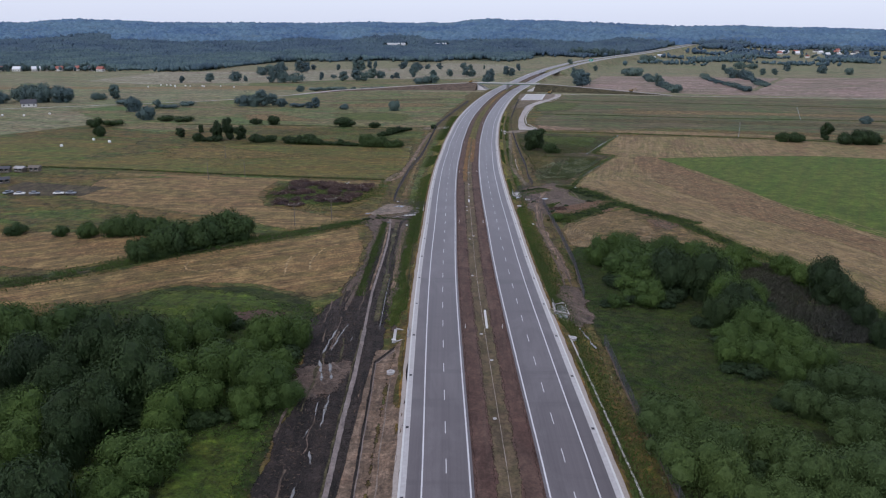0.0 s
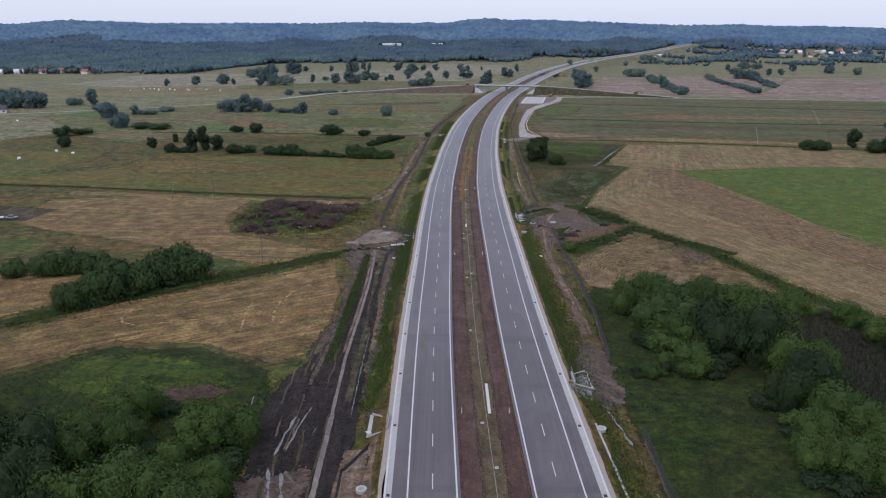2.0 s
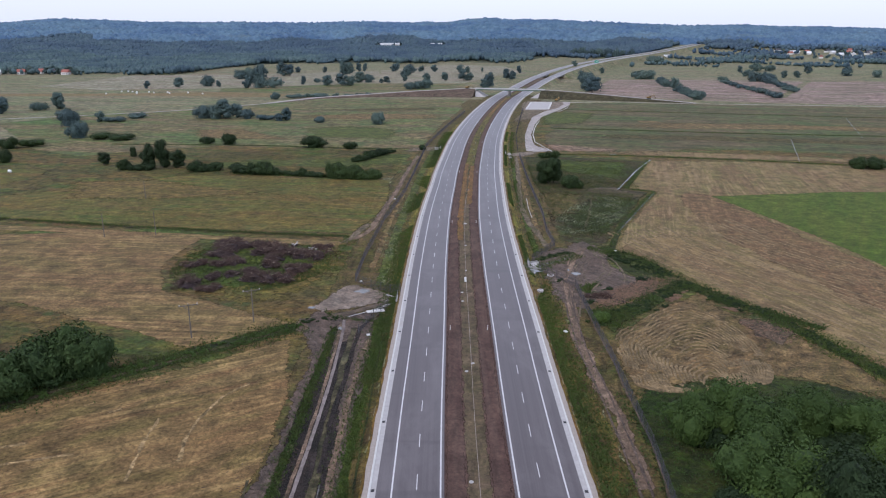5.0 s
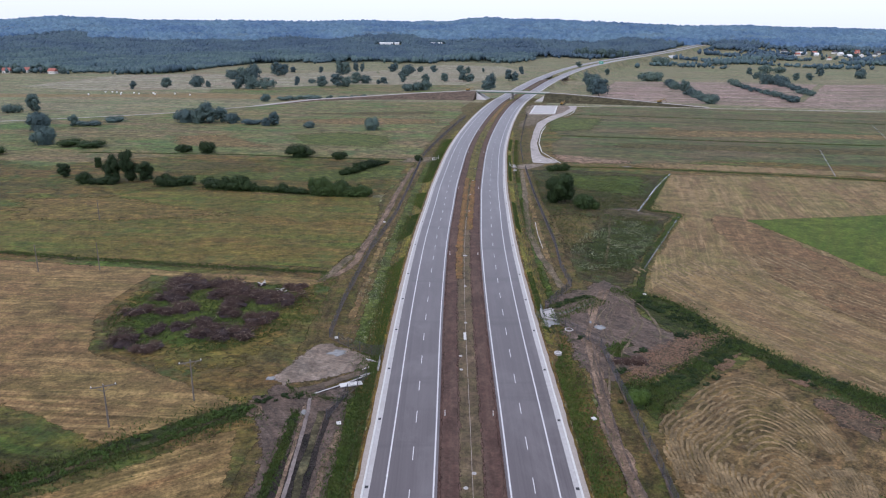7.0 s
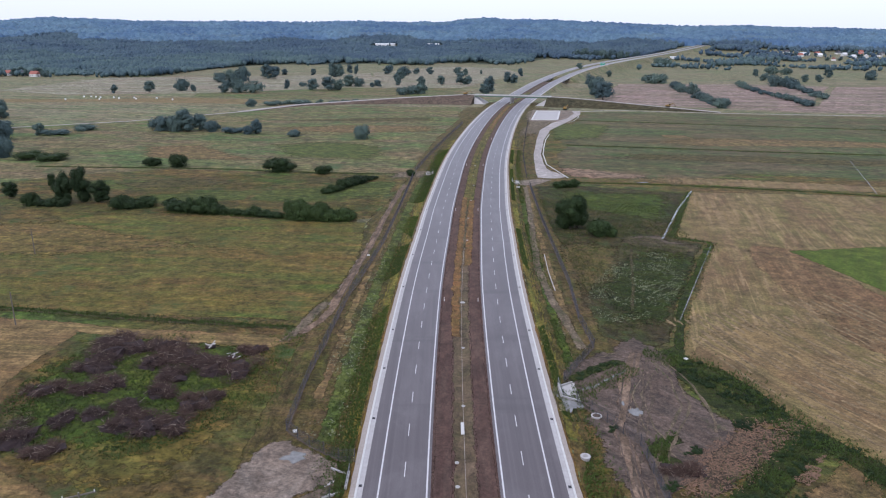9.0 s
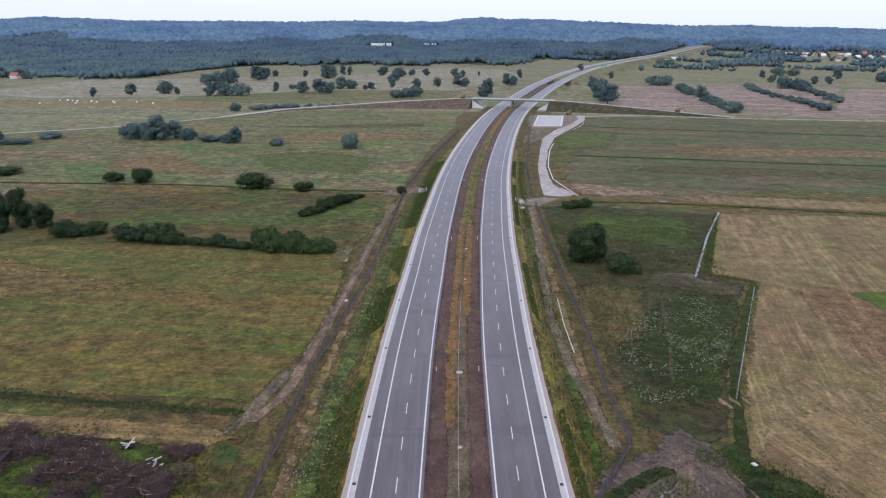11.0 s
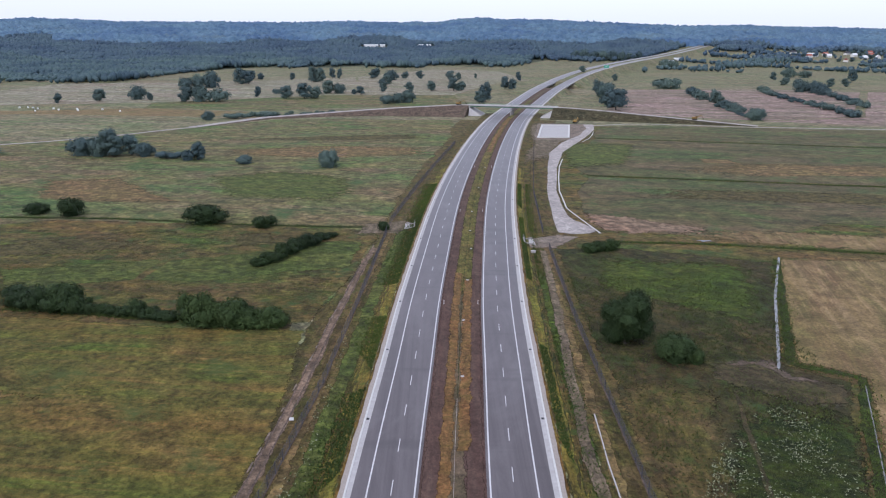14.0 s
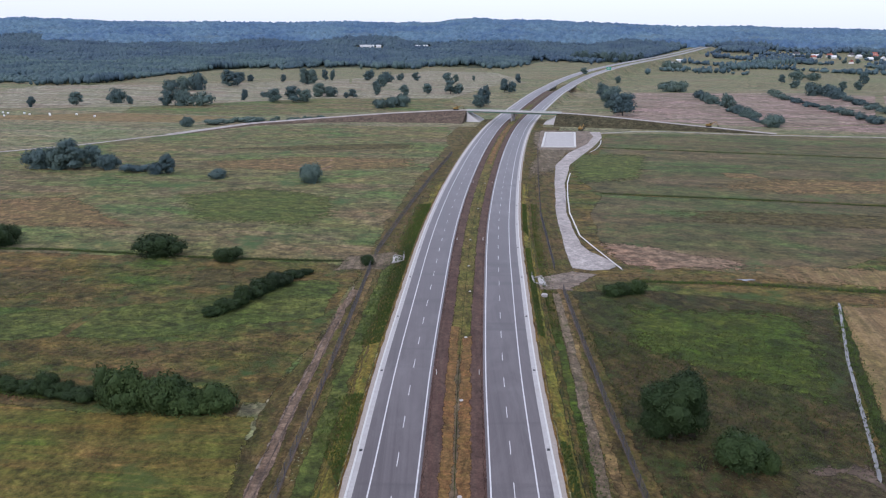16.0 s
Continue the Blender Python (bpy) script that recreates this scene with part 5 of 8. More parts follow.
ribbon("haul_track", [(-21.0, 261.5), (-20.2, 254.4), (-19.8, 244), (-19.4, 233.6), (-19.2, 215), (-19.5, 180), (-18.9, 160), (-18.4, 150)], 0.85, CONCPATH, 0.16, "narrow pale concrete service path through the peat", "path", 0.06, 2, 43)
ribbon("haul_track", [(-18.8, 157), (-18.5, 148), (-18.2, 134), (-18.0, 114), (-17.6, 93.7), (-17.3, -70)], 1.2, CONCPATH, 0.168, "pale concrete service path through the peat", "path", 0.06, 2, 431)
ribbon("path_edge_soil", [(-19.4, 157), (-19.2, 148), (-18.95, 134), (-18.75, 114), (-18.35, 93.7), (-18.05, -70)], 0.5, BANKDARK, 0.150, "dark dug edge of the concrete path", "bare ground", 0.25, 1.5, 432)
ribbon("path_trench", [(-21.5, 258), (-20.9, 254.4), (-20.6, 244), (-20.2, 230), (-20.0, 215), (-20.3, 182)], 0.8, TAN, 0.13, "brown trench beside the concrete path", "trench", 0.2, 1.5, 433)
ribbon("grey_track", [(-23.2, 251), (-24.0, 244), (-23.8, 230), (-24.2, 202), (-24.1, 182), (-24.8, 167)], 1.3, DIRT, 0.125, "grey trodden track through the peat", "track", 0.45, 1.5, 434)
ribbon("soil_strip_path", [(-13.8, 249), (-14.6, 239), (-14.7, 228), (-14.5, 205), (-14.2, 182)], 1.5, TAN, 0.1, "tan strip of dug subsoil", "bare ground", 0.5, 1.5, 435)
ribbon("work_ditch", [(-13.8, 262), (-16.2, 254.5), (-16.6, 245.4), (-16.7, 233.6), (-16.8, 215), (-16.2, 196)], 1.2, PEAT, 0.14, "dark dug ditch beside the path", "ditch", 0.4, 1.2, 436)
ribbon("verge_seam", [(-10.4, 253), (-10.7, 243), (-10.6, 230), (-10.5, 205), (-10.2, 180)], 0.45, DITCHDARK, 0.16, "dark seam in the green verge", "ditch", 0.2, 1.2, 437, None, None)
patch("sand_pad_west", [(-31, 267.6), (-28.1, 275.2), (-24.6, 285), (-21.1, 285.9), (-14.1, 281.7), (-8.9, 276.8), (-10.0, 273.8), (-15.9, 269), (-20.9, 266.3), (-27.4, 264.4)], PALE, 0.1, "pale sandy pad at the culvert", "bare ground", 0.5, 2.5, 44)
ribbon("pad_bank", [(-8.8, 274.6), (-12.7, 270.4), (-16.9, 267.2), (-21.6, 264.2), (-26.2, 262.4)], 2.6, BANKSOIL, 0.115, "dug brown bank below the sandy pad", "bare ground", 0.5, 1.5, 442)
ribbon("bank_edge_channel", [(-8.2, 272.9), (-12.2, 268.5), (-16.2, 264.9), (-20.3, 261.7)], 0.4, CONCRETE, 0.22, "pale concrete channel edge below the bank", "drain channel", 0.06, 1.5, 443)
patch("red_soil_spot", [(-33, 259), (-30.5, 259), (-28.6, 255), (-28.8, 252), (-31.2, 254)], TAN, 0.13, "heap of reddish dug soil at the ditch end", "bare ground", 1.2, 1.0, 444)
ribbon("outlet_trench", [(-20, 262.3), (-15.6, 265.3), (-11.6, 269)], 1.1, PEAT, 0.15, "dark outlet trench below the sandy pad", "trench", 0.3, 1.5, 441)
ribbon("ditch_bank_soil", [(-30, 264), (-22, 262), (-14, 263)], 5.0, DIRT, 0.075, "dug brown soil round the culvert outlet", "bare ground", 0.8, 2, 45)
ribbon("dirt_strip_west", [(-27.5, 329), (-23.6, 338), (-21.9, 350), (-20.4, 370), (-18.3, 398), (-17.2, 415), (-16.6, 431), (-14.6, 465), (-11.6, 500)], 2.6, TAN, 0.07, "worn dirt track along the fence", "track", 0.6, 2.5, 46)
ribbon("dirt_edge_west", [(-30, 325), (-27.5, 336), (-24, 352)], 3.2, TRACK, 0.06, "worn dirt track bending to the fields", "track", 0.6, 2.5, 47)
ribbon("wheel_track_east", [(34.0, 192), (34.2, 215), (33.6, 245), (35.0, 268), (37, 290), (42, 306), (47, 322)], 3.2, TAN, 0.085, "brown service track inside the fence", "track", 1.1, 1.5, 48)
for d_ in (-1.0, 0.8):
    ribbon("wheel_rut", [(33.6 + d_, 180), (34.2 + d_, 215), (33.6 + d_, 245), (35.0 + d_, 268), (37 + d_, 290), (42 + d_, 306), (47 + d_, 322)], 0.5, DIRT, 0.10, "wheel rut in the service track", "track", 0.3, 1.5, 485)
    ribbon("wheel_rut", [(36.5 + d_ * 0.7, 322), (34.0 + d_ * 0.7, 350), (33.2 + d_ * 0.7, 378), (35.8 + d_ * 0.7, 410), (38.4 + d_ * 0.7, 440), (40.5 + d_ * 0.7, 470), (42.4 + d_ * 0.7, 497)], 0.4, TRACK, 0.08, "pale wheel rut in the service track", "track", 0.25, 1.5, 486)
    ribbon("wheel_rut", [(45 + d_, 280), (42 + d_, 290), (43 + d_, 302), (48 + d_, 312)], 0.4, TRACK, 0.095, "pale curved wheel rut in the dirt", "track", 0.3, 1.5, 487)
    ribbon("wheel_rut", [(-21.6 + d_ * 0.8, 353), (-20.4 + d_ * 0.8, 370), (-18.3 + d_ * 0.8, 398), (-16.6 + d_ * 0.8, 433), (-13.4 + d_ * 0.8, 480)], 0.35, DIRT, 0.09, "dark wheel rut in the dirt track", "track", 0.2, 1.5, 488)
for i_, (pts_, mat_) in enumerate((([(50, 318), (51, 308), (50, 298), (46, 290), (42, 284), (38, 272), (36, 262)], TRACK), ([(51.6, 318), (52.6, 308), (51.6, 298), (47.4, 289.4), (43.4, 283), (39.4, 271)], TRACK), ([(48, 320), (45.5, 310), (44, 300), (40, 290), (36.5, 280), (34.5, 262)], BANKSOIL), ([(49.5, 320), (47, 310), (45.5, 300), (41.5, 289.5), (38, 279)], BANKSOIL),
                                   ([(52, 317), (55, 306), (54.5, 296), (53, 288)], TRACK), ([(46, 323), (40, 319), (36, 318)], TRACK), ([(47, 321.6), (41, 317.6), (37, 316)], BANKSOIL))):
    ribbon("wheel_rut", pts_, 0.55, mat_, 0.093 + 0.002 * i_, "churned wheel rut in the building dirt", "track", 0.45, 1.0, 490 + i_)
ribbon("swale_bank", [(30, 307), (35.5, 311.5), (44, 317)], 3.2, DITCHDARK, 0.12, "dark grassy bank of the outlet ditch", "grass", 0.6, 2, 481)
ribbon("swale_dark", [(30.5, 307), (36.5, 312), (44, 316.5)], 1.3, DITCHDARK, 0.15, "dark outlet ditch", "ditch", 0.4, 2, 482)
ribbon("wheel_track_east", [(36.5, 322), (34.0, 350), (33.2, 378), (35.8, 410), (38.4, 440), (40.5, 470), (42.4, 497)], 2.6, TRACK, 0.065, "pale service track inside the fence", "track", 0.5, 2.5, 49)
patch("culvert_ground_east", [(27, 178), (31, 189), (38, 187), (38, 172), (36, 160), (31, 158), (27, 164)], DIRT, 0.09, "bare brown soil round the culvert pool", "bare ground", 1.4, 1.2, 50)
patch("culvert_ground_north", [(36, 498), (37, 508), (50, 516), (58, 512), (47, 498)], PALE, 0.07, "pale trodden ground at the culvert", "bare ground", 0.6, 2, 51)
patch("bare_soil_east", [(63.2, 409), (69, 417.5), (80, 417), (81.3, 410), (90, 404), (86, 394.5), (75, 397), (66, 403.5)], BANKSOIL, 0.05, "dug purple-brown soil in the weedy meadow", "bare ground", 1.2, 2, 521, "structure", -0.8, 5.0)
patch("dry_weeds_east", [(43, 408), (64, 406), (61, 385), (49, 364), (42, 350), (40, 377)], RUSTGRASS, 0.037, "brownish dry weeds beside the fence", "grass", 1.2, 4, 522, "structure", -0.8, 8.0)
patch("culvert_ground_northwest", [(-20, 515), (-18, 529), (-2, 534), (2, 527), (-4, 516)], TRACK, 0.07, "bare ground round the culvert", "bare ground", 1.3, 2, 52)
patch("gravel_road", [(50.5, 517.5), (51.4, 535), (52.6, 548), (56.5, 586), (65.3, 644), (73, 690), (86.6, 730), (105, 766), (116, 800), (118, 823), (126, 823), (121, 795), (111.3, 766), (97.5, 731), (81, 691), (70.5, 644), (61.1, 586), (58.4, 552), (58.2, 543), (59.4, 535), (62.4, 528), (64.6, 523), (64.4, 519), (61.5, 516), (56, 515)], GRAVEL, 0.09, "white gravel site road", "road", 0.2, 3, 53, "structure", -0.8, 0.5)
ribbon("site_road", [(120, 815), (150, 826), (168, 827), (236, 810), (330, 798), (560, 770)], 3.6, GRAVEL, 0.08, "pale gravel road below the ramp", "road", 0.3, 6, 54)
ribbon("farm_track", [(-560, 560), (-300, 690), (-235, 730), (-204, 757), (-180, 788), (-165, 804)], 4.5, GRAVEL, 0.07, "pale farm track to the ramp", "track", 0.4, 6, 55)
patch("basin_soil", [(50, 640), (58, 690), (67, 720), (72, 800), (78, 850), (112, 850), (119, 822), (108, 772), (92, 735), (76, 690), (66, 650)], TRACK, 0.042, "trodden brown soil round the basin", "bare ground", 1.5, 4, 561, "structure", -0.8, 4.0)
patch("basin_ground", [(70, 742), (98, 742), (118, 790), (121, 828), (84, 830)], PALE, 0.05, "trodden pale ground round the basin", "bare ground", 0.8, 4, 56)
ribbon("garden_path", [(-58, 700), (-46, 705), (-42, 690), (-50, 668)], 2.4, RED, 0.05, "rusty curved track in the meadow", "track", 0.5, 4, 57)

# water lying in ditches and hollows
for i_, (pts_, w_) in enumerate((([(114.4, 489), (98, 455), (89.4, 435), (83, 420), (79, 411)], 1.5), ([(93, 404), (77.5, 371), (62.5, 339)], 0.45), ([(327, 692), (278, 578)], 0.36), ([(227, 569), (193, 484)], 0.34), ([(-15.7, 194), (-15.6, 174), (-15.3, 155.4)], 0.26),
                 ([(-22.9, 159.3), (-23.9, 153), (-24.7, 144.2)], 0.62), ([(-25, 156.1), (-26, 148.5), (-26.3, 142.9)], 0.7), ([(-26.4, 139.8), (-25.4, 135.1), (-24.3, 129.8)], 0.95), ([(-24.1, 138.3), (-23.1, 133.9), (-22.7, 130.5)], 0.9), ([(-21.9, 124.4), (-21.8, 117.7), (-21.6, 112.4)], 0.75), ([(-23.7, 121.6), (-23.4, 118.6), (-23.3, 116.3)], 0.42),
                 ([(-22.2, 105), (-21.3, 101)], 0.75), ([(-23.6, 112), (-23.9, 108.5)], 0.45), ([(-34.8, 163.3), (-34.2, 159.2)], 0.4), ([(-22.4, 96), (-22.8, 90)], 0.6), ([(-20.9, 152), (-21.2, 149)], 0.35), ([(-28.6, 137.8), (-30.2, 136.6)], 0.35),
                 ([(31.5, 158), (33.2, 146)], 0.8), ([(32, 303.2), (36.2, 306.2), (43.3, 312.7)], 1.0))):
    water_line(pts_, w_ * (0.62 if pts_[0][0] < 0 else 0.6), "narrow strip of still water reflecting the sky", 60 + 3 * i_, 0.11, 0.15 if pts_[0][0] > 60 else 1.25)
ribbon("drain_channel", [(28.3, 153), (28.7, 140), (29.3, 118), (29.7, 97), (29.8, 80)], 0.42, CONCRETE, 0.14, "pale shallow drain channel in the verge", "drain channel", 0.06, 2, 62, None, None)
ribbon("drain_channel", [(35.7, 360), (36.1, 377), (37.1, 393)], 0.22, CONCRETE, 0.14, "pale shallow drain channel beside the track", "drain channel", 0.06, 2, 63)
def puddle(cx, cy, rx, ry, seed):
    """A shallow pool with a lobed, uneven shore."""
    verts = [(cx, cy, -0.665)]
    for i in range(40):
        a = 2 * math.pi * i / 40
        c, d = math.cos(a), math.sin(a)
        k = 0.8 + 0.75 * noise.noise((c * 1.3, d * 1.3, seed)) + 0.3 * noise.noise((c * 4, d * 4, seed))
        verts.append((cx + rx * c * max(0.25, k), cy + ry * d * max(0.25, k), -0.665))
    me = mesh_of("water_puddle", verts, [(0, i + 1, (i + 1) % 40 + 1) for i in range(40)], WATER)
    tagged(new("water_puddle", me), "shallow puddle on bare ground", "water", "", "structure")


for i_, (cx_, cy_, rx_, ry_) in enumerate(((28.9, 167.0, 2.1, 4.6), (29.6, 300, 2.3, 5.6), (-18.4, 280.2, 1.9, 1.4), (-30.2, 268, 1.4, 0.8), (41.0, 295.4, 1.2, 1.9), (39.4, 298.6, 0.5, 0.8), (-21, 254.8, 0.6, 1.0), (98, 507, 2.4, 0.9))):
    puddle(cx_, cy_, rx_, ry_, 7.3 * i_)


# ---------- grass, weeds and reeds with height ----------
def blades(name, spots_, mat, label, size=(0.5, 0.9), z=-0.8, seed=1, lean=0.5, width=0.35):
    """Many upright leaf cards, three to a tuft, as one mesh of stuff."""
    rnd = np.random.default_rng(seed)
    pts = np.array(spots_, float)
    n = len(pts)
    base = np.stack([pts[:, 0], pts[:, 1], (land_z(pts[:, 0], pts[:, 1]) if z is None else np.full(n, z))], -1)
    verts, faces = np.zeros((n * 9, 3)), []
    for j in range(3):
        ang = rnd.uniform(0, 2 * np.pi, n)
        h = rnd.uniform(size[0], size[1], n)
        w = h * width
        dx, dy = np.cos(ang), np.sin(ang)
        lx, ly = rnd.normal(0, lean, n) * h, rnd.normal(0, lean, n) * h
        i = np.arange(n) * 9 + j * 3
        verts[i] = base + np.stack([-dx * w, -dy * w, np.zeros(n)], -1)
        verts[i + 1] = base + np.stack([dx * w, dy * w, np.zeros(n)], -1)
        verts[i + 2] = base + np.stack([lx, ly, h], -1)
    faces = np.arange(n * 9).reshape(-1, 3).tolist()
    me = mesh_of(name, verts.tolist(), faces, mat)
    return tagged(new(name, me), label, "grass", "", "stuff")


def along(pts, width, per_metre, seed):
    rnd = random.Random(seed)
    out = []
    for p, q in zip(pts, pts[1:]):
        d = math.hypot(q[0] - p[0], q[1] - p[1])
        nx, ny = (q[1] - p[1]) / d, -(q[0] - p[0]) / d
        for _ in range(int(d * per_metre)):
            u, w = rnd.random(), rnd.gauss(0, width / 2.4)
            x, y = p[0] + (q[0] - p[0]) * u + nx * w, p[1] + (q[1] - p[1]) * u + ny * w
            if noise.noise((x * 0.12, y * 0.12, seed)) > -0.35:
                out.append((x, y))
    return out


def within(x0, x1, y0, y1, n, seed, thresh=0.0, scale=0.06):
    rnd = random.Random(seed)
    out = []
    while len(out) < n:
        x, y = rnd.uniform(x0, x1), rnd.uniform(y0, y1)
        if noise.noise((x * scale, y * scale, seed)) + 0.5 * noise.noise((x * scale * 4, y * scale * 4, seed)) > thresh + rnd.uniform(-0.55, 0.55):
            out.append((x, y))
    return out


DITCHES = (([(53, 318), (62, 312), (67, 293), (73, 281), (84, 262), (95, 225), (106, 197), (107, 160)], 5.4, 24),
           ([(57, 322), (66, 349), (94, 407), (83, 414), (113, 488)], 2.6, 4),
           ([(-30, 257), (-40, 249.5), (-50, 241.5), (-63, 231), (-88, 212), (-110, 193), (-160, 160)], 7.0, 24),
           ([(-228, 366), (-167, 358), (-104, 345.5), (-61, 338), (-28, 334)], 2.6, 9),
           ([(-100, 446), (-60, 439), (-29, 436)], 3.0, 8),
           ([(66, 506), (93, 504), (131, 497), (171, 487), (265, 458), (420, 420)], 2.5, 6),
           ([(81, 621), (136, 611), (192, 598), (420, 565)], 2.2, 5),
           ([(109, 751), (261, 714), (520, 650)], 2.0, 3),
           ([(-200, 540), (-110, 536), (-55, 527), (-16, 524)], 2.2, 5))
for i_, (line_, wide_, per_) in enumerate(DITCHES):
    ribbon("ditch_grass", line_, wide_, LUSH, 0.07, "dark lush grass lining a field ditch", "grass", 0.7, 3, 70 + i_)
    blades("tall_grass", along(line_, wide_, per_ * 2.2, 100 + i_), REED, "tall green grass and reeds along a ditch", (0.2, 0.55), -0.75, 200 + i_, 0.5, 0.2)

# flat strips whose dark colour paints the shadow lines of the ditches
ribbon("ditch_bed", [(-33, 254), (-40, 248.6), (-50, 240.6), (-63, 230), (-88, 211), (-110, 192), (-160, 159)], 1.3, SCRUBSOIL, 0.1, "dark bed of the field ditch", "ditch", 0.35, 2, 79)
ribbon("ditch_bed", [(-228, 365.4), (-167, 357.4), (-104, 344.9), (-61, 337.4), (-30, 333.4)], 1.5, SCRUBSOIL, 0.1, "dark bed of the field ditch", "ditch", 0.35, 2, 80)
for i_, (line_, wide_) in enumerate((([(44, 262), (50, 269), (57, 276), (64, 284), (68, 290)], 5.0), ([(41, 268), (46, 264), (43, 256)], 5.0), ([(44, 277), (41, 283), (47, 287)], 3.0), ([(72, 276), (82, 268), (92, 255)], 3.0))):
    ribbon("weed_strip", line_, wide_, LUSH, 0.074 + 0.004 * i_, "dark green weeds on disturbed ground", "grass", 1.4, 2, 170 + i_)
    blades("tall_weeds", along(line_, wide_, 46, 180 + i_), REED, "tall green weeds on disturbed ground", (0.2, 0.55), -0.74, 190 + i_, 0.5, 0.22)
for i_, (line_, wide_, per_) in enumerate((([(-12, 158), (-11.6, 200), (-11.8, 240), (-12, 262)], 2.6, 20), ([(-22.6, 178), (-22.6, 210), (-22.4, 235), (-22.6, 256)], 1.8, 14), ([(-30, 270), (-24, 262), (-14, 259)], 1.6, 8), ([(-28, 290), (-30, 310), (-29, 330)], 5, 8), ([(30, 300), (38, 307), (45, 314)], 4, 16), ([(49, 322), (56, 316), (62, 308)], 4, 20))):
    blades("tall_weeds", along(line_, wide_, per_ * 2, 280 + i_), REED, "tall green weeds beside the works", (0.2, 0.5), -0.72, 290 + i_, 0.5, 0.2)
rnd_ = random.Random(5)
verge_spots = []
for s_ in (-1, 1):
    for _ in range(34000):
        y_ = rnd_.uniform(80, 600)
        o_ = s_ * (18.3 + abs(rnd_.gauss(0, 2.6)))
        x_ = float(centre(y_)) + o_ * float(widen(y_))
        if (s_ > 0 and y_ > 285 and 19.9 < abs(o_) < 21.7) or (s_ < 0 and y_ < 165):
            continue
        if noise.noise((x_ * 0.08, y_ * 0.03, 4.0 + s_)) > -0.1:
            verge_spots.append((x_, y_))
blades("verge_tall_grass", verge_spots, REED, "tall uneven grass on the road's verges", (0.16, 0.42), None, 21, 0.5, 0.32)
inside = lambda spots: [(x, y) for x, y in spots if x < 53 + (y - 326) * 0.42]
blades("weeds", inside(within(44, 90, 332, 470, 8000, 22, 0.05)), WEED, "knee-high weeds in the meadow", (0.2, 0.45), -0.78, 23, 0.5, 0.3)
blades("flower_heads", [p_ for p_ in within(40, 80, 336, 397, 3300, 22, 0.2, 0.12) if (p_[0] - 60 - (p_[1] - 367) * 0.42) ** 2 / 150 + (p_[1] - 366) ** 2 / 820 < 1], UMBEL, "white flower heads above the weeds", (0.06, 0.17), -0.35, 24, 1.3, 0.7)
blades("flower_heads", [(x, y) for x, y in within(-20.5, -11.5, 286, 430, 1100, 25, 0.15, 0.09) if -19.5 + (y - 286) * 0.05 < x], UMBEL, "white flower heads on the verge", (0.05, 0.15), -0.4, 25, 1.3, 0.7)
blades("meadow_tufts", within(-120, -26, 347, 430, 12000, 41, -0.15), WEED, "uneven tufts in the olive hay meadow", (0.08, 0.2), -0.78, 42, 0.7, 0.45)
blades("meadow_tufts", within(-130, -20, 440, 520, 12000, 43, -0.1), WEED, "uneven tufts in the rough meadow", (0.1, 0.26), -0.78, 44, 0.7, 0.45)
blades("meadow_tufts", [(x, y) for x, y in within(45, 110, 335, 490, 14000, 45, -0.1) if x < 53 + (y - 326) * 0.36], WEED, "uneven tufts in the weedy meadow", (0.1, 0.26), -0.78, 46, 0.7, 0.4)
blades("scrub_grass", within(36, 105, 85, 225, 24000, 26, -0.05), SCRUBGRASS, "long grass between the willow bushes", (0.12, 0.3), -0.78, 26, 0.8, 0.45)
blades("scrub_grass", within(-110, -30, 85, 172, 20000, 27, -0.05), SCRUBGRASS, "long grass round the willow bushes", (0.12, 0.3), -0.78, 27, 0.8, 0.45)
blades("brush_weeds", [(x, y) for x, y in within(-78, -31, 279, 330, 9000, 28, -0.1) if ((x + 54) / 23) ** 2 + ((y - 304) / 26) ** 2 < 1], REED, "green weeds between heaps of brushwood", (0.2, 0.45), -0.77, 28, 0.6, 0.25)


# ---------- trees and bushes ----------
def ball_arrays(sub):
    bm = bmesh.new()
    bmesh.ops.create_icosphere(bm, subdivisions=sub, radius=1)
    v = np.array([p.co[:] for p in bm.verts])
    f = np.array([[p.index for p in q.verts] for q in bm.faces])
    bm.free()
    return v, f


BALL_V, BALL_F = ball_arrays(1)
BALL2_V, BALL2_F = ball_arrays(2)


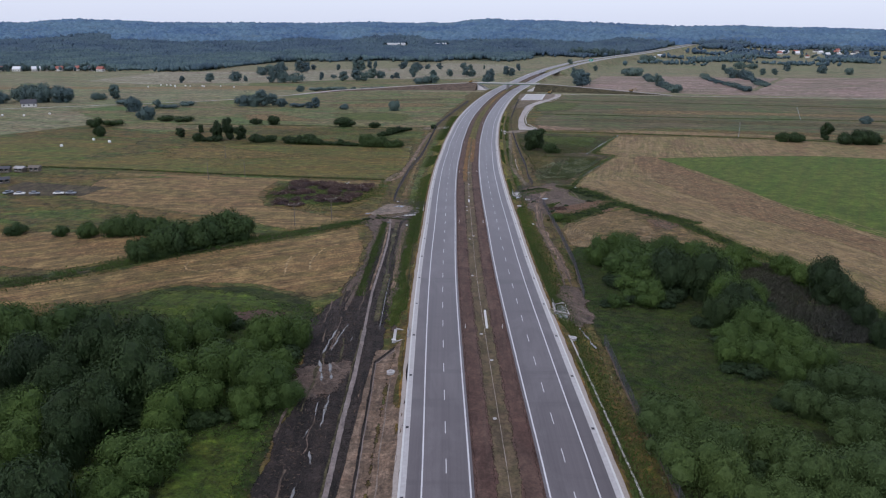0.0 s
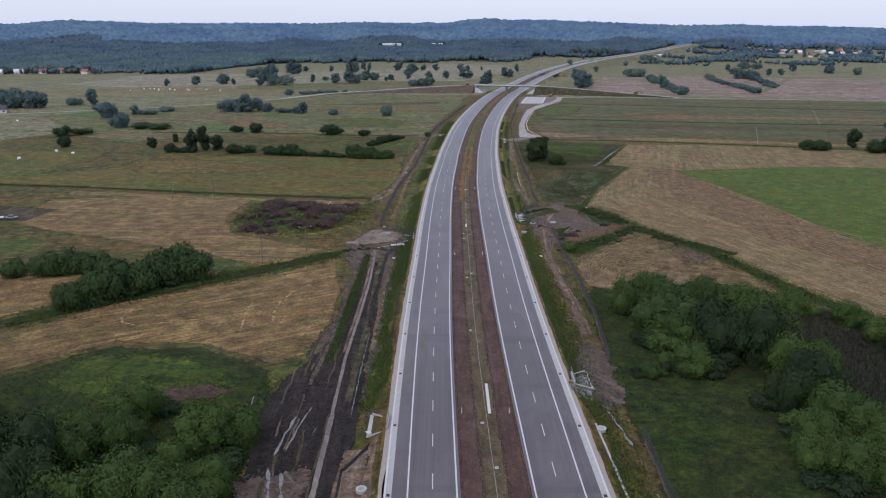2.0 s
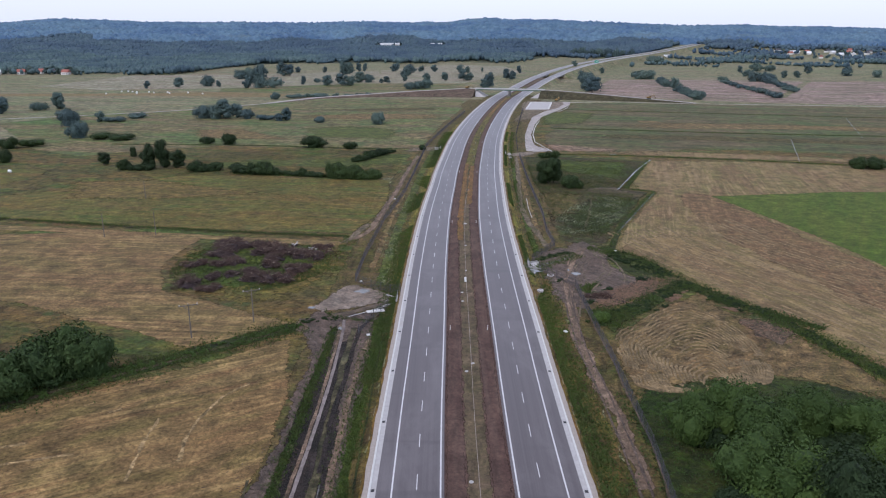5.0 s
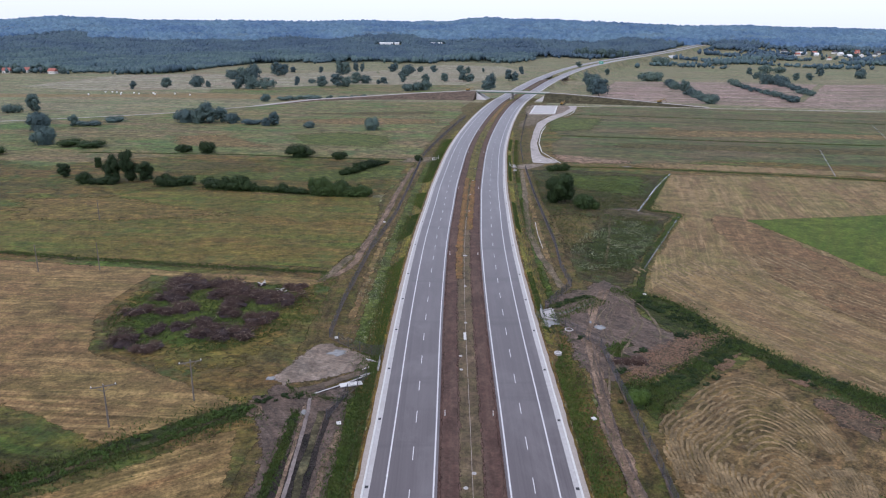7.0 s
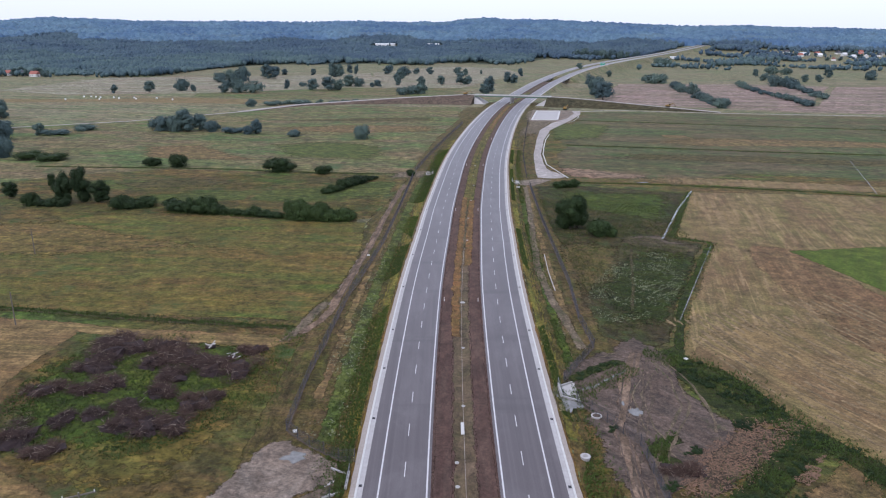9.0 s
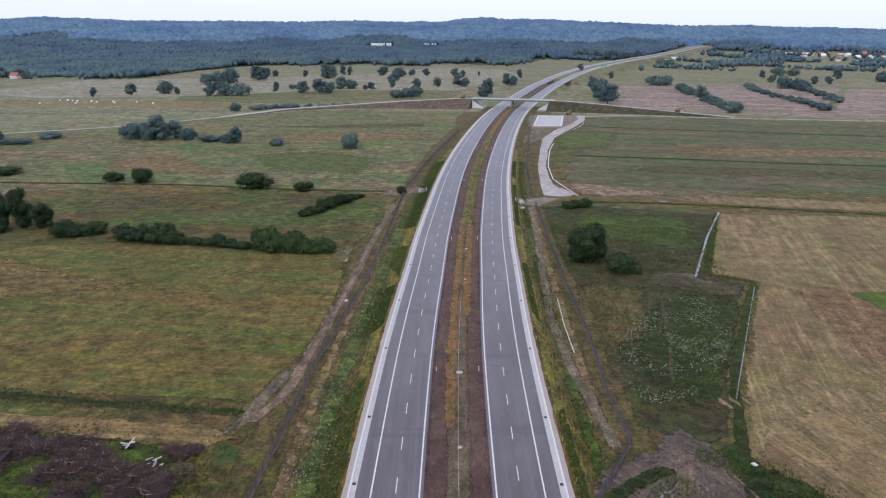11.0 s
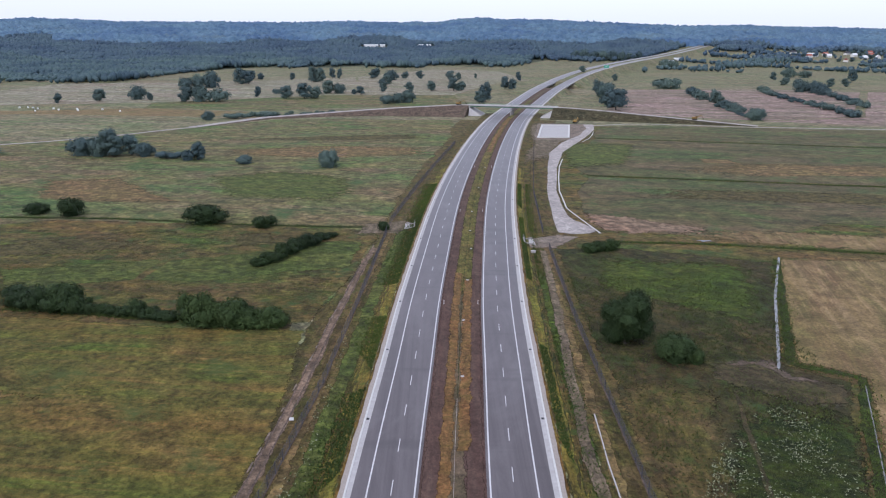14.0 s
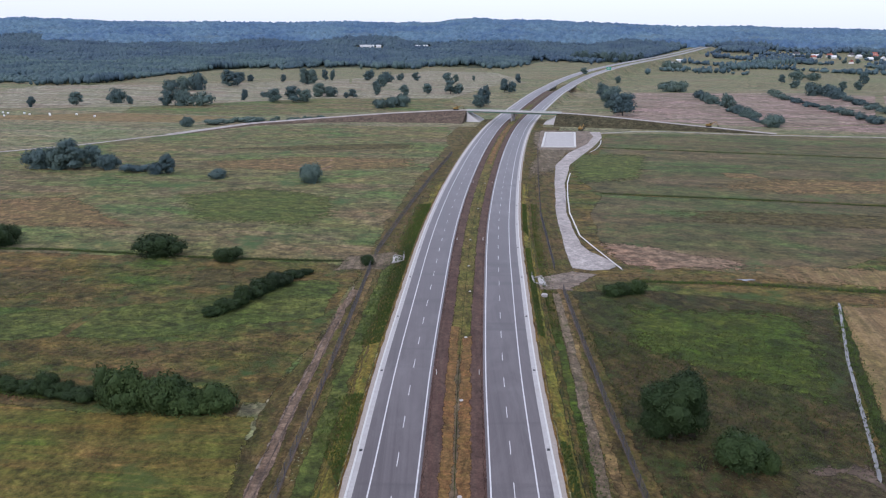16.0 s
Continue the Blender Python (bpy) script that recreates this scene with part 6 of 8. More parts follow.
def crown_mesh(name, lobes, leaf, per_area, mat, seed, core=0.74):
    """A crown of leaf-clump cards over uneven lobes; every clump is an island of its own."""
    rnd = np.random.default_rng(seed)
    verts, faces, count = [], [], 0
    base_v, base_f = (BALL2_V, BALL2_F) if per_area > 50 else (BALL_V, BALL_F)
    for c, r, squash in lobes:
        c = np.array(c)
        wob = 1 + rnd.normal(0, 0.13, len(base_v))
        v = c + base_v * (r * core) * wob[:, None] * np.array([1, 1, squash])
        verts.append(v)
        faces += (base_f + count).tolist()
        count += len(v)
        n = int(per_area * 4 * np.pi * r * r)
        d = rnd.normal(0, 1, (n, 3))
        d /= np.linalg.norm(d, axis=1)[:, None]
        d = d[d[:, 2] > -0.55]
        n = len(d)
        p = c + d * np.array([1, 1, squash]) * (r * rnd.triangular(0.74, 0.98, 1.34, n))[:, None]
        keep = np.ones(n, bool)
        for c2, r2, s2 in lobes:
            if c2 is not c and not np.allclose(c2, c):
                keep &= np.linalg.norm((p - np.array(c2)) / np.array([1, 1, s2]), axis=1) > r2 * 0.8
        p, d = p[keep], d[keep]
        n = len(p)
        nrm = d + rnd.normal(0, 0.22, (n, 3)) + np.array([0, 0, 0.12])
        nrm /= np.linalg.norm(nrm, axis=1)[:, None]
        t = np.cross(nrm, rnd.normal(0, 1, (n, 3)))
        t /= np.linalg.norm(t, axis=1)[:, None]
        b = np.cross(nrm, t)
        s = (leaf * rnd.uniform(0.6, 1.35, n))[:, None]
        quad = np.stack([p - t * s * 0.9, p - b * s * 0.45 + nrm * s * 0.2, p + t * s, p + b * s * 0.5 + nrm * s * 0.15], 1).reshape(-1, 3)
        verts.append(quad)
        faces += (np.arange(n * 4).reshape(-1, 4) + count).tolist()
        count += n * 4
    return mesh_of(name, np.concatenate(verts).tolist(), faces, mat)


def wood_mesh(name, height, radius, limbs, seed, reach):
    """A tapered, slightly bent trunk with limbs."""
    rnd = random.Random(seed)
    bm = bmesh.new()
    p, n = Vector((0, 0, -0.15)), 4
    for i in range(n):
        q = Vector((rnd.gauss(0, 0.03) * height, rnd.gauss(0, 0.03) * height, height * (i + 1) / n))
        rod_into(bm, p, q, radius * (1 - 0.22 * i), radius * (1 - 0.22 * (i + 1)), 7)
        p = q
    for i in range(limbs):
        a, z = rnd.uniform(0, 6.28), height * rnd.uniform(0.35, 0.9)
        rod_into(bm, (0, 0, z), (reach * math.cos(a), reach * math.sin(a), z + reach * rnd.uniform(0.4, 0.9)), radius * 0.4, radius * 0.12, 5)
    me = bpy.data.meshes.new(name)
    bm.to_mesh(me)
    bm.free()
    me.materials.append(BARK)
    return me


def lobes_for(kind, seed):
    """Lobes of a crown one unit wide in radius and about one unit high for bushes, two for trees."""
    rnd = random.Random(seed)
    out = []
    if kind == "bush":
        out.append(((0, 0, 0.22), 0.66, 0.92))
        for _ in range(14):
            a, d = rnd.uniform(0, 6.28), math.sqrt(rnd.random()) * 0.74
            top = 0.62 * math.sqrt(max(0.0, 1 - (d / 0.82) ** 2))
            out.append(((d * math.cos(a), d * math.sin(a), 0.12 + top * rnd.uniform(0.75, 1.0)), rnd.uniform(0.24, 0.44), rnd.uniform(0.75, 1.05)))
    elif kind == "low":
        for _ in range(7):
            a, d = rnd.uniform(0, 6.28), rnd.uniform(0.1, 0.65)
            out.append(((d * math.cos(a), d * math.sin(a), rnd.uniform(0.2, 0.5)), rnd.uniform(0.3, 0.42), rnd.uniform(0.8, 1.0)))
    elif kind == "tuft":
        for _ in range(5):
            a, d = rnd.uniform(0, 6.28), rnd.uniform(0.1, 0.75)
            out.append(((d * math.cos(a), d * math.sin(a), rnd.uniform(0.1, 0.45)), rnd.uniform(0.28, 0.46), rnd.uniform(0.7, 1.1)))
    elif kind == "tree":
        for i in range(24):
            a, d = rnd.uniform(0, 6.28), math.sqrt(rnd.random()) * 0.66
            z = rnd.uniform(0.22, 1.68)
            d *= 1.1 - abs(z - 0.85) * 0.6
            out.append(((d * math.cos(a), d * math.sin(a), z), rnd.uniform(0.24, 0.4), rnd.uniform(0.85, 1.15)))
    else:
        for i in range(7):
            z = 0.3 + 1.5 * i / 6
            a, d = rnd.uniform(0, 6.28), 0.18
            out.append(((d * math.cos(a), d * math.sin(a), z), 0.72 - 0.42 * abs(i - 2) / 4, rnd.uniform(1.0, 1.3)))
    return out


PLANTS = {}


def plant_source(kind, variant, mat, leaf, density):
    """Meshes of one kind of plant, one unit in radius, made once and shared."""
    key = (kind, variant, mat.name, density)
    if key not in PLANTS:
        seed = 40 + 13 * variant + len(kind)
        PLANTS[key] = (crown_mesh("crown", lobes_for(kind, seed), leaf, density, mat, seed),
                       wood_mesh("trunk", 0.55 if kind in ("bush", "low") else 1.1, 0.05 if kind in ("bush", "low") else 0.07, 5, seed, 0.3))
    return PLANTS[key]


def plant(kind, x, y, r, h, mat, label, category, group, seed, leaf=0.1, density=60):
    crown, wood = plant_source(kind, seed % 5, mat, leaf, density)
    tall = {"bush": 0.95, "low": 0.85, "tree": 2.0, "slim": 2.1}[kind]
    ob = thing(category.replace(" ", "_"), label, category, group, "", pose(x, y, float(land_z(x, y)), 0, 0, (seed * 77) % 360))
    vary = random.Random(seed * 7 + 1)
    r, h = r * vary.uniform(0.96, 1.12), h * vary.uniform(0.9, 1.1)
    ob.scale = (r * vary.uniform(0.92, 1.15), r, h / tall)
    part("crown", crown, None, ob)
    part("trunk" if kind in ("tree", "slim") else "stems", wood, None, ob)
    return ob


# near willow scrub: x, y, radius
SCRUBBY = within(79, 107, 150, 209, 16000, 33, -0.1, 0.1)
WILLOWS_WEST = ((-94, 146, 5.6), (-85, 151, 5.1), (-85, 136, 4.7), (-47, 130, 5.0), (-45, 117, 4.1), (-40, 128, 5.0), (-41, 138, 3.5), (-38, 144, 4.9), (-33, 147, 3.7), (-34, 123, 4.8), (-30, 121, 3.1), (-48, 111, 4.4),
                (-36, 117, 3.1), (-53, 125, 4.9), (-52, 144, 3.7), (-53, 154, 3.9), (-34, 133, 3.4), (-58, 141, 4.8), (-47, 97, 4.8), (-49, 90, 3.3), (-77, 118, 3.1), (-72, 110, 4.4), (-67, 99, 4.5), (-100, 132, 5), (-104, 150, 4.5))
DARK_WEST = ((-75, 138, 4.1), (-68, 130, 5.6), (-71, 120, 4.7), (-60, 110, 5.3), (-60, 101, 4.1), (-62, 133, 5.7), (-57, 118, 5.7), (-80, 126, 5.0), (-84, 110, 5.0), (-56, 84, 5.0), (-70, 82, 5.0))
WILLOWS_EAST = ((46, 208, 4.2), (53, 211, 5.2), (56, 203, 5.8), (66, 209, 5.1), (51, 192, 5.5), (57, 188, 5.4), (52, 174, 3.6), (43, 172, 2.1), (71, 193, 4.7), (74, 188, 4.6), (71, 170, 4.9), (78, 174, 3.6), (76, 206, 5.0),
                (85, 203, 4.1), (99, 188, 3.9), (97, 198, 3.2), (70, 152, 4.5), (74, 149, 4.4), (64, 146, 3.7), (60, 140, 3.6), (66, 137, 4.1), (75, 143, 3.6), (76, 137, 3.5), (69, 132, 2.8))
DARK_EAST = ((60, 183, 6.0), (68, 179, 5.2), (71, 164, 4.1), (65, 159, 4.0), (99, 179, 4.4), (101, 171, 3.5), (99, 160, 2.7), (97, 149, 2.5))
WILLOWS_SOUTHEAST = ((74, 127, 3.3), (78, 125, 3.8), (81, 123, 3.2), (65, 122, 2.6), (66, 118, 3.1), (70, 116, 3.0), (74, 112, 3.9), (69, 107, 3.3), (37, 112, 3.9), (40, 110, 4.3), (37, 104, 3.2), (43, 106, 3.7), (39, 98, 4.4),
                     (44, 101, 4.0), (42, 94, 3.8), (53, 100, 4.4), (54, 95, 4.7), (47, 90, 3.7), (57, 94, 3.8), (64, 95, 4.7), (59, 89, 3.3), (50, 88, 3.6), (80, 108, 4.5), (86, 118, 4.0), (76, 98, 4.5))
blades("dry_scrub", [p_ for p_ in SCRUBBY if ((p_[0] - 93) / 14) ** 2 + ((p_[1] - 178) / 29) ** 2 < 1 and p_[0] > 78 + (p_[1] - 150) * 0.06], PURPLE, "thin brown dry scrub between the bushes", (0.35, 1.1), -0.78, 34, 0.45, 0.22)
count_ = 0
for spots_, mat_, label_, group_, kind_ in ((WILLOWS_WEST, WILLOW, "rounded light-green willow bush in wet grass", "willow bushes west", "bush"),
                                            (DARK_WEST, DARKLEAF, "tall dark-green alder bush among willows", "alder bushes west", "bush"),
                                            (WILLOWS_EAST, WILLOW, "rounded green willow bush in long grass", "willow bushes east", "bush"),
                                            (DARK_EAST, DARKLEAF, "dark-green bush among lighter willows", "dark bushes east", "bush"),
                                            (WILLOWS_SOUTHEAST, GREYLEAF, "dense grey-green willow bush beside the fence", "willow bushes by the fence", "bush")):
    for x_, y_, r_ in spots_:
        count_ += 1
        h_ = r_ * (1.2 if mat_ is not PURPLE else 0.6) * (1.35 if mat_ is DARKLEAF else 1)
        plant(kind_, x_, y_, r_ * 1.25, h_ * 1.35, mat_, label_, "bush", group_, count_, 0.04, 300)



def thicket(name, spots, mat, label, leaf, density, kind="bush"):
    """Low growth that nobody could count: bush crowns joined into one mesh. spots: x, y, radius, height."""
    vs, fs, total = [], [], 0
    for i, (x, y, r, h) in enumerate(spots):
        me = plant_source(kind, i % 5, mat, leaf, density)[0]
        v = np.zeros(len(me.vertices) * 3, np.float32)
        me.vertices.foreach_get("co", v)
        a = i * 2.4
        v = v.reshape(-1, 3) * np.array([r, r, h])
        v = np.stack([v[:, 0] * math.cos(a) - v[:, 1] * math.sin(a) + x, v[:, 0] * math.sin(a) + v[:, 1] * math.cos(a) + y, v[:, 2] + float(land_z(x, y))], -1)
        vs.append(v)
        fs += [tuple(k + total for k in f.vertices) for f in me.polygons]
        total += len(v)
    me = mesh_of(name, np.concatenate(vs).tolist(), fs, mat)
    return tagged(new(name, me), label, "bushes", "", "stuff")


# dense weeds standing on ditch banks and cleared ground
def weed_bed(name, spots, low, high, label, seed, mat):
    rnd = random.Random(seed)
    thicket(name, [(x, y, r, r * rnd.uniform(0.7, 1.2)) for x, y in spots for r in (rnd.uniform(low, high),)], mat, label, 0.13, 34, "tuft")


for i_, (line_, wide_, per_) in enumerate((([(54, 317), (58, 307.5), (66, 295), (73, 282), (84, 262), (95, 226), (105, 199)], 2.8, 1.3), ([(57.5, 308), (63, 305), (67, 296)], 4.0, 1.6), ([(59.6, 276.4), (64, 283), (69.2, 288.7)], 3.0, 1.8), ([(40, 257.5), (45, 264.5), (52, 268.5), (58, 272.5)], 4.2, 2.2), ([(41, 271.5), (39, 275)], 2.6, 2.0),
                                           ([(57.4, 291), (61.5, 289.5)], 2.2, 2.2), ([(56, 316), (58, 306), (61, 298)], 2.6, 1.6), ([(44.6, 281.5), (48.4, 282.5)], 2.6, 2.4), ([(31.5, 308), (37, 313), (43.5, 317.5)], 1.6, 1.6), ([(34, 288), (36, 291)], 1.6, 1.0), ([(77, 272), (84, 264)], 3.0, 1.6),
                                           ([(-31, 256.5), (-40, 250), (-50, 242), (-63, 231.5), (-88, 212.5), (-110, 193.5)], 3.0, 1.1), ([(-31, 259), (-25, 261), (-21.5, 260.5)], 1.6, 1.6))):
    weed_bed("weed_bed", along(line_, wide_, per_, 600 + i_) or line_, 0.45, 1.05, "dense dark green weeds on a ditch bank" if wide_ < 3.5 else "dense dark green weeds on cleared ground", 620 + i_, WILLOW if i_ == 11 else DARKLEAF)
chips_ = random.Random(77)


def scattered(area, n, rnd):
    xs, ys = [p[0] for p in area], [p[1] for p in area]
    out = []
    while len(out) < n:
        x, y = rnd.uniform(min(xs), max(xs)), rnd.uniform(min(ys), max(ys))
        hit = False
        for (ax, ay), (bx, by) in zip(area, area[1:] + area[:1]):
            if (ay > y) != (by > y) and x < ax + (y - ay) * (bx - ax) / (by - ay):
                hit = not hit
        if hit and noise.noise((x * 0.3, y * 0.3, 2.0)) + 0.6 * noise.noise((x * 0.9, y * 0.9, 5.0)) + rnd.uniform(-0.4, 0.4) > 0.08:
            out.append((x, y))
    return out


litter("wood_chip_litter", [(x + chips_.gauss(0, 0.9), y + chips_.gauss(0, 0.9)) for x, y in scattered(CHIP_AREA, 2300, chips_)], CHIP, "orange split wood chips strewn on cleared ground", 0.62, 78)
litter("wood_chip_litter", scattered([(60, 274.5), (65.3, 279.7), (68.6, 281.4), (64.1, 274.9), (61.8, 273)], 260, chips_), CHIP, "orange split wood chips beside the weeds", 0.7, 79)
litter("wood_chip_litter", scattered([(73, 269.5), (78, 268.5), (75.4, 266)], 200, chips_), CHIP, "orange split wood chips beside the ditch", 0.7, 80)
litter("wood_chip_litter", scattered([(74, 262), (81, 262), (85, 253), (79, 245), (73, 251)], 350, chips_), CHIP, "split wood chips at the hay field's edge", 0.6, 81)

# smaller bushes fill the gaps of the scrub
fill_ = random.Random(31)
for spots_, mat_, label_, reach_, tall_, each_ in ((WILLOWS_WEST, WILLOW, "small light-green willow shoots in wet grass", 1.3, 0.8, 1), (WILLOWS_EAST, WILLOW, "small green willow shoots in long grass", 1.3, 0.8, 1), (WILLOWS_SOUTHEAST, DARKLEAF, "small dark-green bushes in long grass", 1.3, 0.8, 1),
                                                   (WILLOWS_WEST + DARK_WEST, DARKLEAF, "low dark-green undergrowth in wet grass", 1.1, 0.55, 2), (WILLOWS_EAST + DARK_EAST, DARKLEAF, "low dark-green undergrowth in long grass", 1.1, 0.55, 2), (WILLOWS_SOUTHEAST, GREYLEAF, "low grey-green undergrowth in long grass", 1.1, 0.55, 1)):
    low_ = []
    for x_, y_, r_ in spots_ * each_:
        a_ = fill_.uniform(0, 6.28)
        x2_, y2_ = x_ + r_ * reach_ * math.cos(a_), y_ + r_ * reach_ * math.sin(a_)
        if 38 < abs(x2_) < 104 or x2_ < -33:
            low_.append((x2_, y2_, r_ * fill_.uniform(0.55, 0.9), r_ * tall_ * fill_.uniform(0.7, 1.2)))
    thicket("undergrowth", low_, mat_, label_, 0.09, 60)

# hedges and field bushes: x, y, radius
HEDGE_SOUTHWEST = ((-92, 209, 3.6), (-88, 213, 4.3), (-85, 218, 4.4), (-81, 221, 4.5), (-78, 227, 4.6), (-73, 231, 4.7), (-68, 232, 4.2), (-113, 236, 3.6), (-107, 237, 3.6), (-102, 238, 3.6), (-97, 236, 3.2), (-92, 230, 3.4), (-121, 234, 2.8), (-146, 236, 2.9), (-130, 235, 2.2))
HEDGE_WEST = ((-119, 452, 4.4), (-111, 455, 4.4), (-99, 450, 4.6), (-91, 446.5, 3.4), (-85, 446, 4.6), (-80, 444, 3.2), (-74, 443, 2.4), (-69.5, 442, 2.0), (-65, 441.5, 2.7), (-60.5, 440, 2.2), (-56, 438.5, 2.6), (-157, 456, 3.5), (-145, 455, 3.2))
HEDGE_WILLOW = ((-51, 437.5, 3.4), (-47, 436, 4.2), (-42.5, 435.5, 3.6), (-39, 435, 4.3), (-34.5, 434, 3.0), (-30, 434.5, 3.7))
HEDGE_MEADOW = ((-45, 480, 2.1), (-42, 484, 2.8), (-39, 490, 2.9), (-36, 497, 3.0), (-33, 502, 3.0), (-30, 509, 2.4), (-27, 512, 1.8), (-10, 521, 2.6), (-129, 542, 5.6), (-143, 544, 4.2), (-75, 530, 6.0), (-53, 525, 3.8), (57, 495, 3.0), (60, 496, 2.3), (64, 497, 3.0))
for spots_, mat_, label_, group_, hh_ in ((HEDGE_SOUTHWEST, REEDLEAF, "dense green reedy bush along a ditch", "ditch hedge southwest", 1.5), (HEDGE_WEST, DARKLEAF, "dark low hedge bush at a field edge", "field hedge west", 0.95),
                                          (HEDGE_WILLOW, WILLOWDARK, "grey-green willow bush at a field edge", "field hedge west", 1.25),
                                          (HEDGE_MEADOW, DARKLEAF, "dark round bush in the meadow", "meadow bushes", 1.0)):
    for x_, y_, r_ in spots_:
        count_ += 1
        plant("bush", x_, y_, r_ * (1.3 if mat_ is REEDLEAF else 1.08), r_ * hh_ * fill_.uniform(0.9, 1.4), mat_, label_, "bush", group_, count_, 0.06, 150)
    low_ = []
    for (x_, y_, r_), (x2_, y2_, r2_) in zip(spots_, spots_[1:]):
        gap_ = math.hypot(x2_ - x_, y2_ - y_)
        if 4 < gap_ < 13:
            low_ += [(x_ + (x2_ - x_) * u_, y_ + (y2_ - y_) * u_ - 0.6, (r_ + r2_) * fill_.uniform(0.42, 0.58), (r_ + r2_) * fill_.uniform(0.3, 0.5)) for u_ in ((0.33, 0.67) if gap_ > 8 else (0.5,))]
    thicket("hedge_undergrowth", low_, mat_, label_.replace("bush", "undergrowth"), 0.08, 70)

for x_, y_, r_ in ((59, 416, 4.6), (62.8, 414.5, 2.4)):
    count_ += 1
    plant("bush", x_, y_, r_ * 1.1, r_ * 1.2, WILLOWDARK, "grey-green willow bush beside a dark tree", "bush", "bushes beside the tree", count_, 0.045, 220)
plant("bush", 40.8, 259.5, 2.6, 2.8, WILLOW, "light green willow bush beside the fence", "bush", "", 3, 0.045, 220)
low_ = []
for i_ in range(34):
    u_ = i_ / 33
    low_.append((-150 + 118 * u_ + fill_.gauss(0, 2), 868 + 48 * u_ - 22 * u_ * u_ + fill_.gauss(0, 2.5), fill_.uniform(2.2, 4.4), fill_.uniform(1.6, 3.6)))
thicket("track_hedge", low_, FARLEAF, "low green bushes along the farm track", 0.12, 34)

# trees standing in the fields: x, y, width, height
TREES_WEST = ((-188, 676, 15, 9), (-178, 674, 12, 9), (-170, 672, 13, 14.4), (-162, 678, 8, 11), (-153, 674, 9, 6.4), (-138, 665, 12, 4), (-125, 662, 8, 5), (-119, 662, 7, 10), (-92, 652, 7, 4.1), (-47, 642, 9.4, 7.6), (-146, 459, 6.6, 12.2),
              (-139.5, 460, 6.8, 12.8), (-131.5, 459, 7.5, 8.6), (-173, 468, 5.8, 6), (-166, 489, 3.8, 5.5), (-234, 565, 10.5, 9.5), (-270, 626, 12, 11), (-258, 650, 7, 8.3), (-249, 651, 15, 4.1), (-241, 676, 15, 4.8), (-217, 559, 17, 3.6), (-201, 556, 15, 4))
TREES_FARWEST = ((-253, 520, 9.7, 5.8), (-243, 526, 14, 5), (-228, 474, 6.7, 5.7), (-304, 684, 20, 5), (-337, 742, 11.4, 14.7), (-348, 729, 16, 8), (-414, 714, 16, 12.5), (-402, 708, 15, 14), (-391, 703, 17, 15.6), (-375, 704, 16, 14), (-365, 704, 12, 12.3), (-425, 690, 14, 10),
                 (-169, 844, 7.3, 6.7), (-152, 854, 14.5, 4.3), (-132, 876, 20, 3.6), (-353, 980, 7.1, 9.4), (-321, 997, 10.4, 10.7), (-293, 1020, 13.5, 12.2), (-276, 1009, 5.3, 8.2), (-236, 993, 14, 14.5), (-224, 996, 14, 13), (-206, 996, 22, 11.8))
TREES_NORTHWEST = ((-292, 1164, 16, 11.3), (-280, 1176, 16, 14), (-267, 1182, 18, 17), (-249, 1247, 16, 18), (-238, 1247, 14, 15), (-253, 1333, 9.3, 11), (-242, 1334, 7.7, 10.4), (-180, 1055, 6.8, 10.5), (-169, 1095, 8.3, 4.9), (-146, 1032, 12, 12.4), (-128, 1033, 14, 14.2), (-117, 1034, 12, 13), (-197, 1336, 7.8, 9.6),
                   (-159, 1283, 14, 21), (-150, 1285, 12, 17), (-144, 1364, 8, 14.8), (-134, 1365, 7, 14), (-112, 1098, 14, 13.6), (-100, 1100, 14, 9), (-82, 1085, 4.7, 6.1), (-75, 1086, 8, 8.5), (-83, 1368, 14, 14))
TREES_NORTH = ((-53, 1129, 8.7, 10.3), (-57, 1185, 10, 11), (-56, 1239, 11.3, 11.6), (-56, 1334, 13.9, 12.8), (-38, 1371, 9.6, 10.8), (-16, 1373, 10.5, 10.8), (-22, 1116, 9.8, 11.4), (2, 1139, 10.1, 11.7), (28, 1141, 12, 14.3), (37, 1143, 12, 12), (28, 1317, 12.2, 14), (40, 1340, 7.8, 9.7), (66, 1378, 4, 7.5), (91, 1168, 11, 14.8), (100, 1169, 11, 13),
               (125, 1334, 7.8, 11.2), (57, 1006, 11, 16.4), (50, 985, 11, 11), (-40, 981, 11, 7), (-30, 988, 12, 8), (-20, 995, 12, 9.7))
TREES_EAST = ((50.5, 422, 8.4, 12), (53.2, 424, 7, 10.8), (48, 423, 6, 10), (182, 1058, 15, 17.7), (178, 1020, 15, 15), (174, 990, 14.6, 17), (170, 955, 14, 16), (168, 924, 14, 18.5), (291, 1186, 20, 11), (303, 1186, 15, 10), (294, 1103, 11, 7.5), (287, 1063, 10.4, 7.1), (282, 1035, 10, 8), (277, 979, 10.3, 13.7), (274, 950, 10, 7), (271, 924, 11, 7),
              (271, 907, 8, 5), (262, 852, 14, 7.8), (222, 462, 9, 5), (214, 463, 9, 5.2), (246, 473, 8, 9.5), (249, 454, 10.6, 6), (257, 452, 11, 8))
